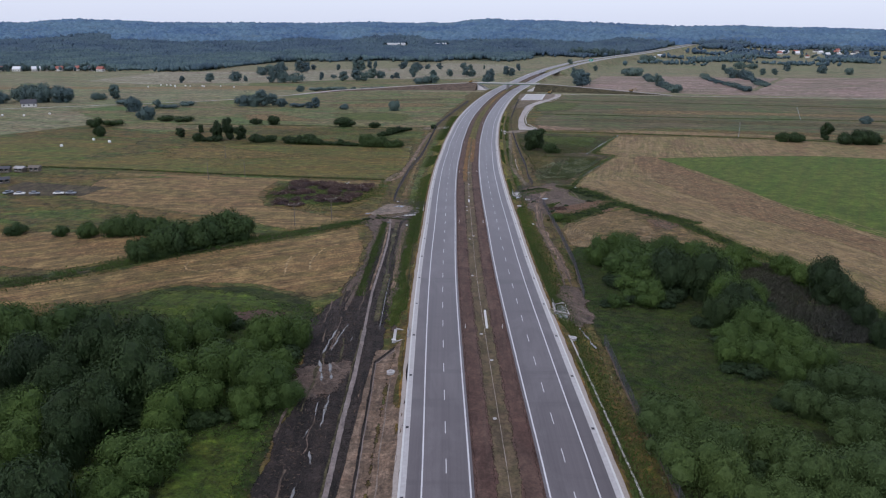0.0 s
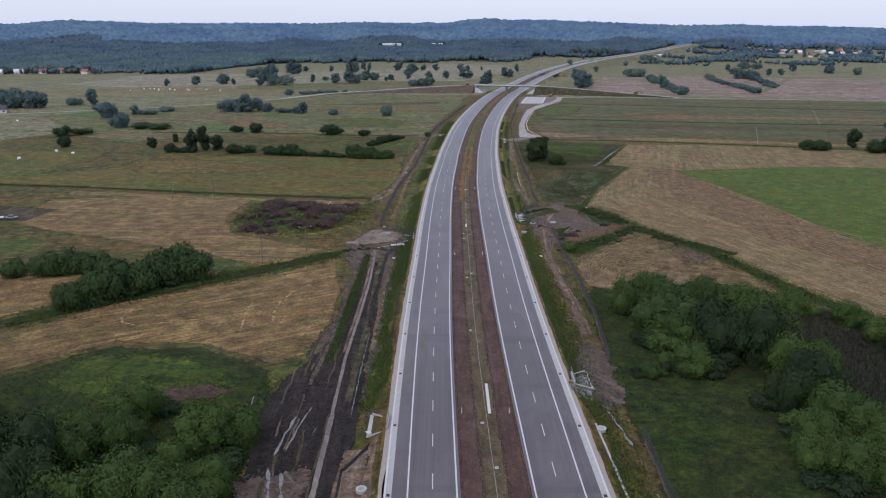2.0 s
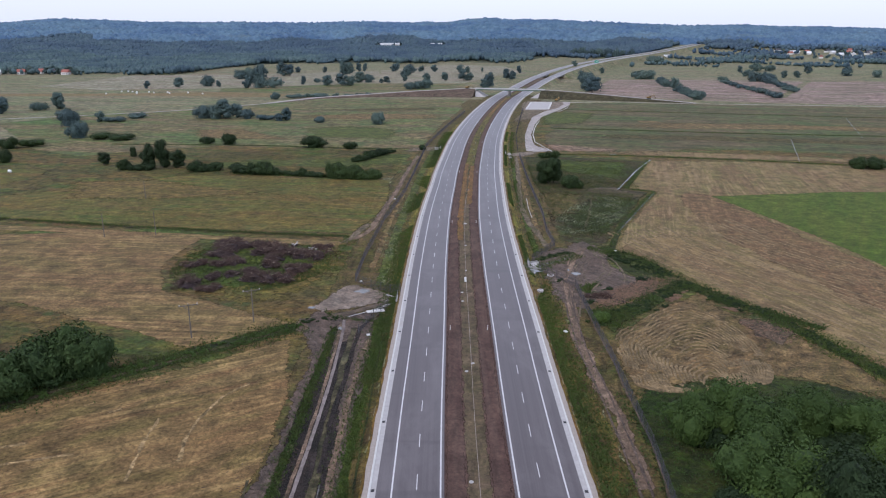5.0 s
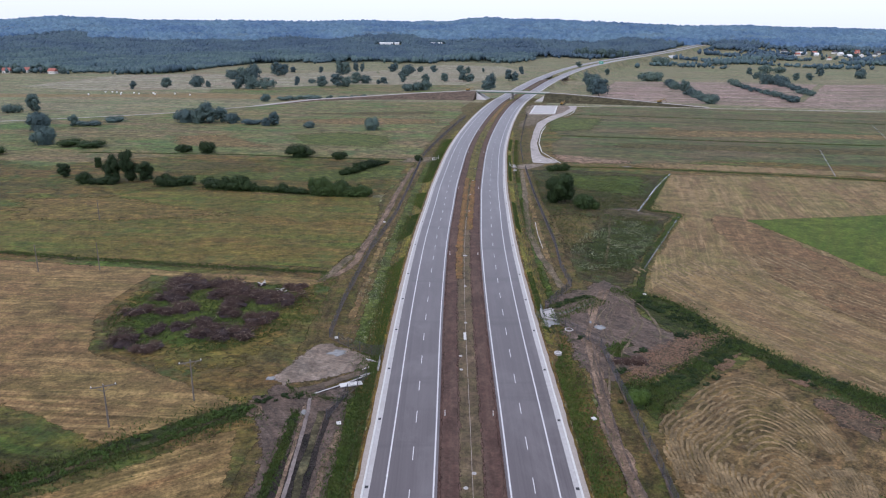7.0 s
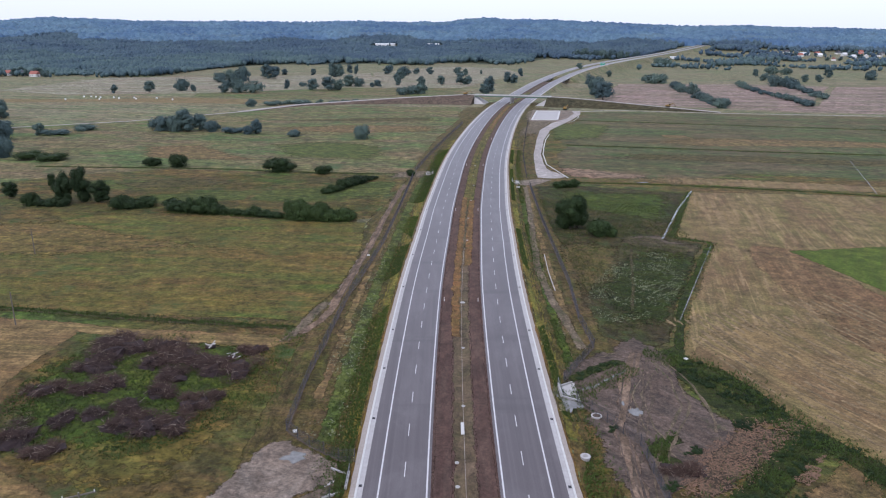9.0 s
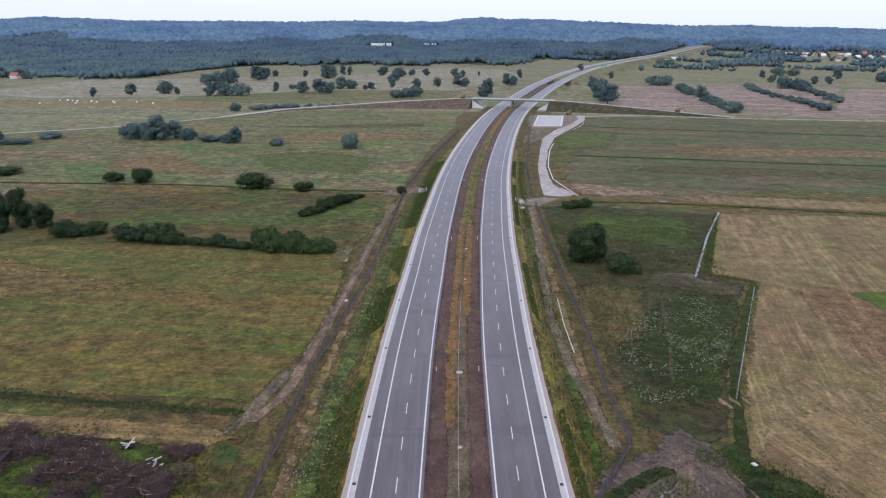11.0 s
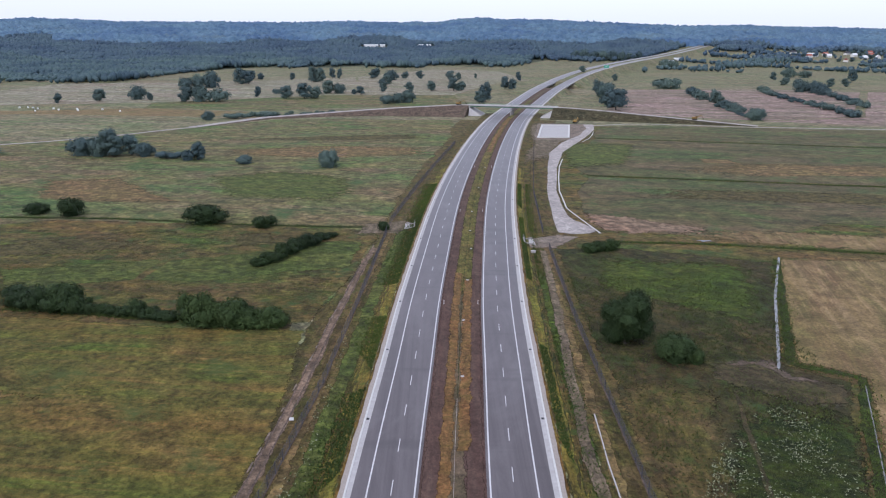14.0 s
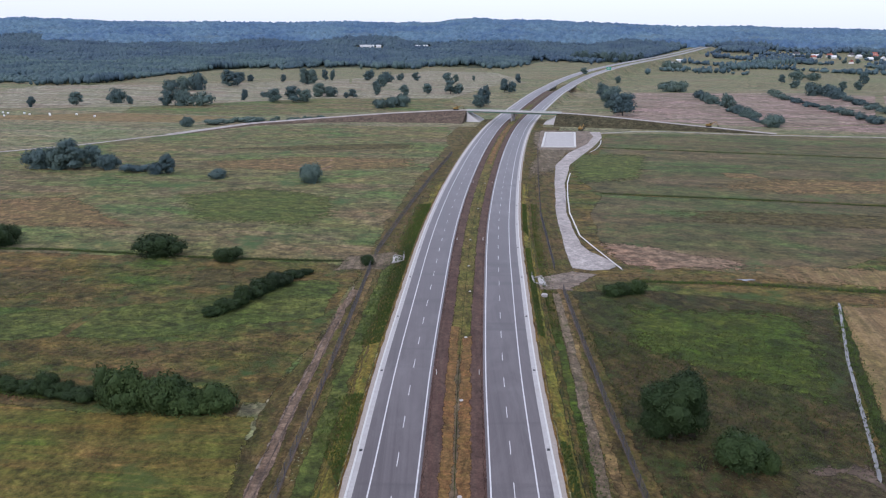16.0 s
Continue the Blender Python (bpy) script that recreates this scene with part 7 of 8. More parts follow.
TREES_HEDGES = ((264, 451, 9, 7), (320, 560, 8.6, 5.3), (390, 1136, 11.4, 6.5), (383, 1108, 11, 6), (376, 1080, 11.8, 6), (371, 1042, 11, 4.6), (364, 1008, 9.6, 4.4), (368, 978, 10, 5), (364, 958, 12, 5), (360, 931, 12.4, 6), (355, 902, 12, 5.6), (351, 876, 13, 6.3), (435, 1138, 15.8, 11.8), (448, 1124, 18, 11.6), (440, 1096, 14, 8), (436, 1069, 14, 6),
                (423, 1027, 12, 5.7), (412, 984, 15.5, 6.4), (404, 950, 13, 6), (496, 1347, 8, 11.4), (468, 1250, 10.8, 10.4), (516, 1225, 9.8, 10), (536, 1226, 9.8, 10), (602, 1330, 11, 16))
TREES_NORTHEAST = ((556, 1425, 18, 12), (574, 1413, 15, 10.4), (440, 1678, 20, 17), (455, 1676, 20, 16), (335, 2018, 20, 18), (352, 2014, 20, 18), (372, 1996, 20, 18), (390, 1985, 20, 18), (408, 1968, 20, 18), (428, 1966, 20, 18), (446, 1968, 18, 18), (470, 1985, 18, 17), (224, 1375, 9, 9), (262, 1330, 8, 9), (640, 1280, 14, 12), (665, 1240, 12, 10))
for spots_, label_, group_ in ((TREES_WEST, "dark-green field tree in the river meadow", "meadow trees west"), (TREES_FARWEST, "dark-green tree near the farm track", "meadow trees far west"), (TREES_NORTHWEST, "round dark tree in a dry meadow", "meadow trees northwest"),
                               (TREES_NORTH, "round dark tree behind the overpass", "trees north"), (TREES_EAST, "dense dark-green tree in the meadow", "meadow trees east"), (TREES_HEDGES, "dark hedge tree in a field hedge", "hedge trees"), (TREES_NORTHEAST, "distant dark tree at the wood's edge", "trees northeast")):
    for x_, y_, w_, h_ in spots_:
        count_ += 1
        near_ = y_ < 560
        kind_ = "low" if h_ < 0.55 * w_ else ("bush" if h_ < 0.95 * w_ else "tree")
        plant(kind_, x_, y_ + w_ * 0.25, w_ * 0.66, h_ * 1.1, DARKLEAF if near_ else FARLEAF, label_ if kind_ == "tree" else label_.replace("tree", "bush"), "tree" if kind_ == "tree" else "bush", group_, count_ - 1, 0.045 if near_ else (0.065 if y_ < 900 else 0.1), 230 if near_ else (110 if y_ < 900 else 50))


def build_forest():
    """The woods on the far plain and the hills, one mesh of many small crowns."""
    rnd = np.random.default_rng(11)
    xs, ys, rs = [], [], []
    y = 1250.0
    while y < 2900:
        r = 1.9 + 0.75 * y / 1000 + 0.9 * float(smooth(2300, 2800, y))
        stepx = r * 1.8
        reach = 0.70 * y + 90
        n = int(2 * reach / stepx)
        x = -reach + stepx * np.arange(n) + rnd.normal(0, 6, n)
        yy = y + rnd.normal(0, 11, n)
        keep = rnd.uniform(0, 1, n) < forest_at(x, yy)
        xs.append(x[keep]), ys.append(yy[keep]), rs.append(np.full(keep.sum(), r))
        y += r * (2.0 if y < 2500 else 2.6)
    x, y, r = np.concatenate(xs), np.concatenate(ys), np.concatenate(rs)
    n = len(x)
    h = r * rnd.uniform(1.9, 3.6, n) + 4 * np.sin(x * 0.02) * np.cos(y * 0.017)
    h = np.clip(h, 5, 24)
    r = r * rnd.uniform(0.7, 1.9, n)
    z = plain_z(x, y)
    near = (y + 160 * np.sin(x * 0.006) + 90 * np.sin(x * 0.017 + 1) < 2520) | (y < 2490)
    x, y, z, h, r = x[near], y[near], z[near], h[near], r[near]
    v = BALL_V[None, :, :] * (1 + rnd.normal(0, 0.2, (len(x), len(BALL_V), 1)))
    v = v * np.stack([r, r, h * 0.5], -1)[:, None, :] + np.stack([x, y, z + h * 0.55], -1)[:, None, :]
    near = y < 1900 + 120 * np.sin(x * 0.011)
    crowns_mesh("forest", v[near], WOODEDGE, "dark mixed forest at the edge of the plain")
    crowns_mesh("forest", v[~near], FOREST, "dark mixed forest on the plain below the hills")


far_hedge_ = random.Random(88)
for line_ in ([(298, 1119), (293, 1060), (281, 991), (270, 923), (264, 860)], [(389, 1134), (385, 1087), (377, 1037), (370, 973), (366, 923), (357, 871)], [(453, 1172), (448, 1128), (439, 1076), (432, 1010), (420, 975)]):
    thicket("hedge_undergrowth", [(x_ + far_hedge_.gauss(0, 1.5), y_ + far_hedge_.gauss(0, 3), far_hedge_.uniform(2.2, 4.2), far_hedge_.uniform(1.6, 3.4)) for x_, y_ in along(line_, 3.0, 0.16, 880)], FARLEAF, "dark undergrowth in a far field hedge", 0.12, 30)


def chance(i, j, k):
    """A fixed random number from 0 to 1 for each cell of a grid."""
    v = np.sin(i * 127.1 + j * 311.7 + k * 74.7) * 43758.5453
    return v - np.floor(v)


def build_hill_forest():
    """The closed canopy of the hills as one sheet of domed tree tops."""
    rnd = np.random.default_rng(19)
    ys = np.concatenate([np.arange(2420, 3300, 7.0), np.arange(3300, 4300, 9.0)])
    us = np.arange(-0.74, 0.7401, 0.0022)
    yy = np.repeat(ys[:, None], len(us), 1) + rnd.uniform(-2, 2, (len(ys), len(us)))
    xx = us[None, :] * yy + rnd.uniform(-2, 2, yy.shape)
    cell = 12.0
    ci, cj = np.floor(xx / cell), np.floor(yy / cell)
    top, tree = np.full(yy.shape, 2.0), np.zeros(yy.shape)
    for di in (-1, 0, 1):
        for dj in (-1, 0, 1):
            i, j = ci + di, cj + dj
            dx, dy = xx - (i + chance(i, j, 1)) * cell, yy - (j + chance(i, j, 2)) * cell
            big = 0.7 + 0.9 * chance(i, j, 3)
            h = 9 + 9 * chance(i, j, 4) * big - (dx * dx + dy * dy) / (5.5 * big)
            better = h > top
            top, tree = np.where(better, h, top), np.where(better, chance(i, j, 5), tree)
    top = top + 4 * np.sin(xx * 0.02) * np.cos(yy * 0.017)
    edge = yy + 160 * np.sin(xx * 0.006) + 90 * np.sin(xx * 0.017 + 1)
    wooded = (edge > 2500) & (yy > 2465) & (forest_at(xx, yy) > 0.35)
    zz = plain_z(xx, yy) + np.where(wooded, np.clip(top, 2, 26), -2)
    verts = np.stack([xx, yy, zz], -1).reshape(-1, 3)
    n = len(us)
    r, q = np.meshgrid(np.arange(len(ys) - 1), np.arange(n - 1), indexing="ij")
    k = (r * n + q).ravel()
    keep = (wooded[:-1, :-1] | wooded[1:, 1:] | wooded[1:, :-1] | wooded[:-1, 1:]).ravel()
    faces = np.stack([k, k + 1, k + n + 1, k + n], -1)[keep]
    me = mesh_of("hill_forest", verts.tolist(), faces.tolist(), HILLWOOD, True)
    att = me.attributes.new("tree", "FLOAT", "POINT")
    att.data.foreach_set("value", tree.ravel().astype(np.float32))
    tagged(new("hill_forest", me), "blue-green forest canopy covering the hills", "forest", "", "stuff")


def crowns_mesh(name, v, mat, label):
    n = len(v)
    f = BALL_F[None] + (np.arange(n) * len(BALL_V))[:, None, None]
    v, f = v.reshape(-1, 3), f.reshape(-1, 3)
    me = bpy.data.meshes.new(name)
    me.vertices.add(len(v))
    me.vertices.foreach_set("co", v.ravel().astype(np.float32))
    me.loops.add(f.size)
    me.loops.foreach_set("vertex_index", f.ravel().astype(np.int32))
    me.polygons.add(len(f))
    me.polygons.foreach_set("loop_start", np.arange(0, f.size, 3, dtype=np.int32))
    me.materials.append(mat)
    me.update(calc_edges=True)
    tagged(new(name, me), label, "forest", "", "stuff")


build_forest()
build_hill_forest()


# ---------- overpass with its ramps ----------
def ramp(name, pts, top, spread, mat, label):
    """An earth ramp: points x, y, z along its crest; flanks fall to the valley floor."""
    rows_, n = [], len(pts)
    fine = []
    for p, q in zip(pts, pts[1:]):
        fine += [tuple(p[k] + (q[k] - p[k]) * j / 8 for k in range(3)) for j in range(8)]
    fine.append(pts[-1])
    for i, p in enumerate(fine):
        a, b = fine[max(0, i - 1)], fine[min(len(fine) - 1, i + 1)]
        d = math.hypot(b[0] - a[0], b[1] - a[1])
        nx, ny = (b[1] - a[1]) / d, -(b[0] - a[0]) / d
        h = max(0.05, p[2] + 0.9)
        row = []
        for side, k in ((-1, 1.0), (-1, 0.5), (-1, 0.0), (1, 0.0), (1, 0.5), (1, 1.0)):
            o = side * (top / 2 + spread * h * k + (0.5 * noise.noise((p[0] * 0.1, p[1] * 0.1, 3.0 + side)) if k else 0))
            row.append((p[0] + nx * o, p[1] + ny * o, p[2] - (h + 0.05) * k + (0.12 if k == 0.5 else 0)))
        rows_.append(row)
    verts = [v for r in rows_ for v in r]
    faces = [(6 * i + j, 6 * i + j + 1, 6 * i + j + 7, 6 * i + j + 6) for i in range(len(rows_) - 1) for j in range(5)]
    last = 6 * (len(rows_) - 1)
    faces += [tuple(range(5, -1, -1)), tuple(range(last, last + 6))]
    me = mesh_of(name, verts, faces, mat)
    me.materials.append(GRAVEL)
    for i, pol in enumerate(me.polygons):
        if i < 5 * (len(rows_) - 1) and i % 5 == 2:
            pol.material_index = 1
    return tagged(new(name, me), label, "embankment", "", "structure")


ramp("ramp_west", [(-168, 802, -0.7), (-127, 858, 0.2), (-79, 883, 1.5), (-30, 892, 4.2), (22, 895, 6.7), (36, 892, 7.15)], 8.0, 2.6, BANKSOIL, "bare brown earth ramp up to the overpass")
ramp("ramp_east", [(104, 874, 7.15), (120, 869, 6.7), (147, 859, 5.3), (195, 839, 2.3), (247, 816, -0.65)], 7.0, 2.2, BANKDARK, "dark seeded earth ramp down from the overpass")


def build_overpass():
    a, b = Vector((35, 892.5, 0)), Vector((107, 873.5, 0))
    mid, d = (a + b) / 2, b - a
    turn, length = math.degrees(math.atan2(d.y, d.x)), d.length
    ob = thing("overpass_bridge", "slim concrete overpass with pale green girders", "bridge", "", "", pose(mid.x, mid.y, 0, 0, 0, turn))
    part("deck", box(0, 0, 6.75, length, 9.4, 0.45, 0, 0.05), GREYCONC, ob, "grey concrete bridge deck")
    for y in (-3.6, -1.2, 1.2, 3.6):
        part("girder", box(0, y, 5.75, length - 2, 0.5, 1.0), GREENSTEEL, ob, "pale green bridge girder")
    for y in (-4.5, 4.5):
        part("parapet", box(0, y, 7.2, length, 0.35, 0.35, 0, 0.04), WHITECONC, ob, "pale concrete bridge edge beam")
        rail = part("railing", box(0, y, 8.2, length, 0.1, 0.1), GREENSTEEL, ob, "green steel railing")
        for i in range(25):
            part("railing_post", box(-length / 2 + length * (i + 0.5) / 25, y, 7.5, 0.08, 0.08, 0.75), GREENSTEEL, rail)
    for x in (-4.0, 0.0, 4.0):
        part("pier_column", rod((x * 0.15, x, -0.3), (x * 0.15, x, 5.2), 0.5, 0.5, 12), GREYCONC, ob, "round concrete pier in the median")
    part("pier_cap", box(0, 0, 5.1, 1.3, 9.5, 0.7, 0, 0.08), GREYCONC, ob)
    for s in (-1, 1):
        part("abutment", box(s * (length / 2 - 1.2), 0, -0.6, 2.0, 9.8, 6.9, 0, 0.05), WHITECONC, ob, "pale concrete abutment")
        bm = bmesh.new()
        x0, x1 = s * (length / 2 - 2.4), s * (length / 2 - 13)
        lo = [bm.verts.new(v) for v in ((x0, -11, -0.9), (x0, 11, -0.9), (x1, 11, -0.9), (x1, -11, -0.9))]
        hi = [bm.verts.new(v) for v in ((x0, -6, 5.2), (x0, 6, 5.2))]
        for f in ((lo[0], hi[0], hi[1], lo[1]), (lo[3], lo[2], hi[1], hi[0]), (lo[0], lo[3], hi[0]), (lo[1], hi[1], lo[2]), (lo[0], lo[1], lo[2], lo[3])):
            bm.faces.new(f)
        bmesh.ops.recalc_face_normals(bm, faces=bm.faces)
        part("slope_paving", bm, CONCRETE, ob, "paved slope under the bridge end")


build_overpass()


def build_viaduct():
    ob = thing("road_viaduct", "concrete bridge carrying the carriageways over a track", "bridge")
    for s in (-1, 1):
        lo, hi = (5.0, 17.0) if s > 0 else (-17.0, -5.0)
        sweep("bridge_deck", lo, hi, 1120, 1198, GREYCONC, -0.13, 6, 0, 1, False, 1.3, "concrete deck slab", "", ob)
        for y in (1131, 1159, 1187):
            k = math.sqrt(1 + float(slope_at(y)) ** 2)
            for o in (7.5, 14.5):
                x = float(centre(y)) + s * o * k
                part("pier_column", rod((x, y, -1), (x, y, float(road_z(y)) - 1.2), 0.6, 0.6, 10), GREYCONC, ob)


build_viaduct()


# ---------- drainage works ----------
def culvert(x, y, side, label):
    """A pipe mouth with headwall, splayed wings, apron and rail; side -1 opens west, 1 east."""
    z = -1.0
    ob = thing("culvert", label, "culvert", "road culverts", "", pose(x, y, 0, 0, 0, 0 if side > 0 else 180))
    part("headwall", box(0, 0, z - 0.3, 0.35, 4.2, 1.55, 0, 0.04), CONCRETE, ob)
    for s in (-1, 1):
        part("wing_wall", box(1.5, s * 2.9, z - 0.3, 3.6, 0.28, 0.95, s * 32, 0.03), GREYCONC, ob)
    bm = bmesh.new()
    vs = [bm.verts.new(v) for v in ((0.15, -1.9, z + 0.28), (3.4, -3.9, z + 0.3), (3.4, 3.9, z + 0.3), (0.15, 1.9, z + 0.28))]
    f = bm.faces.new(vs)
    ext = bmesh.ops.extrude_face_region(bm, geom=[f])
    bmesh.ops.translate(bm, verts=[v for v in ext["geom"] if isinstance(v, bmesh.types.BMVert)], vec=(0, 0, -0.3))
    bmesh.ops.recalc_face_normals(bm, faces=bm.faces)
    part("apron", bm, CONCRETE, ob, "pale concrete apron")
    # solid disc in place of a hole, its shade given as dark colour
    part("pipe_mouth", rod((0.12, 0, z + 0.45), (0.24, 0, z + 0.45), 0.55, 0.55, 16), CASTIRON, ob, "dark pipe opening")
    rail = part("railing", box(-0.05, 0, 1.1, 0.07, 5.4, 0.07), STEEL, ob, "galvanised steel railing")
    part("middle_rail", box(-0.05, 0, 0.7, 0.05, 5.4, 0.05), STEEL, rail)
    for i in range(5):
        part("railing_post", box(-0.05, -2.6 + i * 1.3, 0.0, 0.07, 0.07, 1.15), STEEL, rail)
    return ob


for x_, y_, s_ in ((-8.4, 152.5, -1), (27.2, 170.0, 1), (-9.0, 273.0, -1), (28.2, 303.0, 1), (0.5, 526.0, -1), (37.4, 506.0, 1)):
    culvert(x_, y_, s_, "concrete culvert mouth with wing walls below the road")


def manhole(x, y, r, h, label, group, z=None):
    z = float(land_z(x, y)) if z is None else z
    ob = thing("manhole", label, "manhole", group, "", pose(x, y, z, 0, 0, (x * 37) % 360))
    bm = bmesh.new()
    rod_into(bm, (0, 0, -0.3), (0, 0, h), r, r * 0.97, 18)
    rod_into(bm, (0, 0, h), (0, 0, h + 0.07), r * 1.07, r * 1.05, 18)
    part("ring", bm, CONCRETE, ob)
    part("lid", rod((0, 0, h + 0.07), (0, 0, h + 0.11), r * 0.55, r * 0.55, 14), GREYCONC, ob, "round grey lid")


for x_, y_ in ((28.9, 150.9), (-10.9, 133.4), (28.8, 280.0), (38.9, 494)):
    manhole(x_, y_, 0.8, 0.5, "pale concrete manhole shaft standing in the verge", "verge manholes")
for x_, y_ in ((7.5, 194), (8.3, 152.7), (9.9, 139), (9.1, 115), (10, 322), (9.4, 296.4), (7.9, 278), (7.9, 271.6), (9.2, 235.5), (7.8, 231.7), (10.6, 349.6), (17.0, 465.7), (14.9, 436.5), (13.6, 407), (19.3, 496), (20.0, 518), (21.9, 546), (27, 590), (33, 640)):
    manhole(x_, y_, 0.34 if abs(y_ - 349.6) > 1 else 0.6, 0.12, "small white manhole cover in the median", "median manholes")


def slab(x, y, sx, sy, turn, label, group="", mat=None):
    ob = part("concrete_slab", box(0, 0, 0, sx, sy, 0.18, 0, 0.03), mat or WHITECONC)
    ob.matrix_basis = pose(x, y, float(land_z(x, y)) + 0.14, 0, 0, turn)
    tagged(ob, label, "slab", group)


slab(9.75, 161.6, 0.55, 11.4, 0, "long white concrete channel cover in the median")
slab(9.05, 288.4, 0.6, 3.8, 0, "white concrete channel cover in the median")
slab(-13.8, 265.6, 4.4, 1.5, 18, "long pale concrete culvert cover below the bank")
for x_, y_, a_ in ((-14.1, 250.9, 12), (31.3, 253.2, 20), (-17.5, 391, 10), (-11.5, 150, 30), (-19.9, 288.0, 20), (57.2, 317.8, 30)):
    slab(x_, y_, 0.8, 0.95, a_, "white concrete slab lying beside the verge", "loose slabs")


def ring(x, y):
    bm = bmesh.new()
    rod_into(bm, (0, 0, 0), (0, 0, 0.25), 1.0, 1.0, 20)
    ob = part("concrete_ring", bm, CONCRETE)
    ob.matrix_basis = pose(x, y, float(land_z(x, y)), 0, 0, 0)
    tagged(ob, "concrete shaft ring lying on bare ground", "concrete ring")
    part("opening", rod((0, 0, 0.24), (0, 0, 0.262), 0.72, 0.72, 20), DIRT, ob, "soil inside the ring")


ring(33.4, 293.8)


def delineator(x, y):
    ob = thing("delineator_post", "slim white roadside marker post with red reflector", "marker post", "marker posts", "", pose(x, y, float(land_z(x, y)), 0, 0, 0))
    part("post", box(0, 0, -0.1, 0.16, 0.14, 1.2, 0, 0.03), PAINT, ob)
    part("reflector", box(0, -0.075, 0.75, 0.1, 0.02, 0.18), ROOFRED, ob, "red reflector")


for y_ in (58.5, 155.9, 253, 350, 447, 545, 640):
    for o_ in (-4.3, 4.3):
        delineator(float(centre(y_)) + o_, y_)


# ---------- fences ----------
def fence(pts, label):
    """Game fence: steel posts as parts, wires and verticals in one mesh."""
    ob = thing("game_fence", label, "fence", "game fences")
    line = []
    for p, q in zip(pts, pts[1:]):
        d = math.hypot(q[0] - p[0], q[1] - p[1])
        n = max(1, round(d / 4.0))
        line += [(p[0] + (q[0] - p[0]) * j / n, p[1] + (q[1] - p[1]) * j / n) for j in range(n)]
    line.append(pts[-1])
    post = mesh_of("post", [(sx * 0.06, sy * 0.06, z) for z in (-0.2, 2.4) for sx, sy in ((-1, -1), (1, -1), (1, 1), (-1, 1))],
                   [(0, 1, 5, 4), (1, 2, 6, 5), (2, 3, 7, 6), (3, 0, 4, 7), (4, 5, 6, 7)], WIRE)
    zs = [float(land_z(x, y)) for x, y in line]
    for (x, y), z in zip(line, zs):
        o = new("post", post)
        o.parent = ob
        o.matrix_basis = pose(x, y, z, 0, 0, 0)
    verts, faces = [], []

    def bar(a, b, w):
        k = len(verts)
        d = Vector(b) - Vector(a)
        side = d.cross(Vector((0, 0, 1)))
        side = side.normalized() * w if side.length > 1e-6 else Vector((w, 0, 0))
        up = side.cross(d).normalized() * w
        for c in (Vector(a), Vector(b)):
            for o in (side, up, -side, -up):
                verts.append(tuple(c + o))
        for i in range(4):
            faces.append((k + i, k + (i + 1) % 4, k + 4 + (i + 1) % 4, k + 4 + i))

    for (p, zp), (q, zq) in zip(zip(line, zs), zip(line[1:], zs[1:])):
        for h in (0.1, 0.3, 0.5, 0.72, 0.96, 1.25, 1.6, 2.0, 2.3):
            bar((p[0], p[1], zp + h), (q[0], q[1], zq + h), 0.016)
        for i in range(1, 12):
            u = i / 12
            x, y, z = p[0] + (q[0] - p[0]) * u, p[1] + (q[1] - p[1]) * u, zp + (zq - zp) * u
            bar((x, y, z + 0.1), (x + 0.001, y, z + 2.3), 0.013)
    part("wire_mesh", mesh_of("wire_mesh", verts, faces, WIRE), None, ob)


FENCES = (([(-8.4, 278), (-11.1, 279.1), (-16.6, 283.2), (-21.5, 288.4), (-21.2, 311), (-18.9, 356), (-16.4, 378), (-13.9, 405), (-11.6, 450), (-9.8, 492), (-8.8, 518)], "dark wire game fence on the western verge"),
          ([(-8.5, 529), (-2, 580), (8, 650), (20, 725)], "dark wire game fence beyond the culvert"),
          ([(-16.4, 252), (-13.9, 261.6), (-11.0, 268.6)], "short wire fence beside the culvert cover"),
          ([(34.9, 60), (35.1, 121), (35.6, 149)], "dark wire game fence beside the willows"),
          ([(36.2, 178), (38.2, 205), (38.8, 240), (38.7, 268), (38.8, 284), (30.8, 299)], "dark wire game fence along the service track"),
          ([(29.6, 307), (38.8, 323.5), (38.4, 340), (40.2, 365), (41.2, 410), (42.0, 440), (44.4, 497)], "dark wire game fence on the eastern verge"),
          ([(45, 516), (50, 580), (60, 660), (71, 742)], "dark wire game fence beside the gravel road"))
for pts_, label_ in FENCES:
    fence(pts_, label_)
    ribbon("fence_foot_soil", pts_, 0.5, BANKSOIL, 0.13, "dark disturbed soil under the fence", "soil", 0.3, 2.5, 90, None, None)


# ---------- poles, brushwood, bales ----------
def power_pole(x, y, h, arm, turn):
    ob = thing("utility_pole", "weathered wooden utility pole" + (" with a crossarm" if arm else "") + " in a field", "utility pole", "utility poles", "", pose(x, y, -0.8, 0, 0, turn))
    part("pole", rod((0, 0, -0.3), (0, 0, h), 0.17, 0.11, 8), POLEWOOD, ob)
    if arm:
        bar = part("crossarm", box(0, 0, h - 0.5, 4.2, 0.16, 0.18), POLEWOOD, ob, "long horizontal crossarm")
        for x2 in (-1.9, 0, 1.9):
            part("insulator", rod((x2, 0, h - 0.33), (x2, 0, h + 0.02), 0.08, 0.05, 8), PLASTER, bar, "white insulator")
        for s in (-1, 1):
            part("brace", rod((s * 1.2, 0, h - 0.45), (0, 0, h - 1.5), 0.05, 0.05, 6), POLEWOOD, ob)


for x_, y_, h_, arm_, a_ in ((-53.9, 249.2, 8.3, 1, 25), (-42.3, 258.9, 8.3, 1, 25), (-111.4, 333, 8, 0, 0), (-94.7, 334.8, 8.3, 0, 0), (-120.5, 391, 7.5, 0, 0)):
    power_pole(x_, y_, h_, arm_, a_)


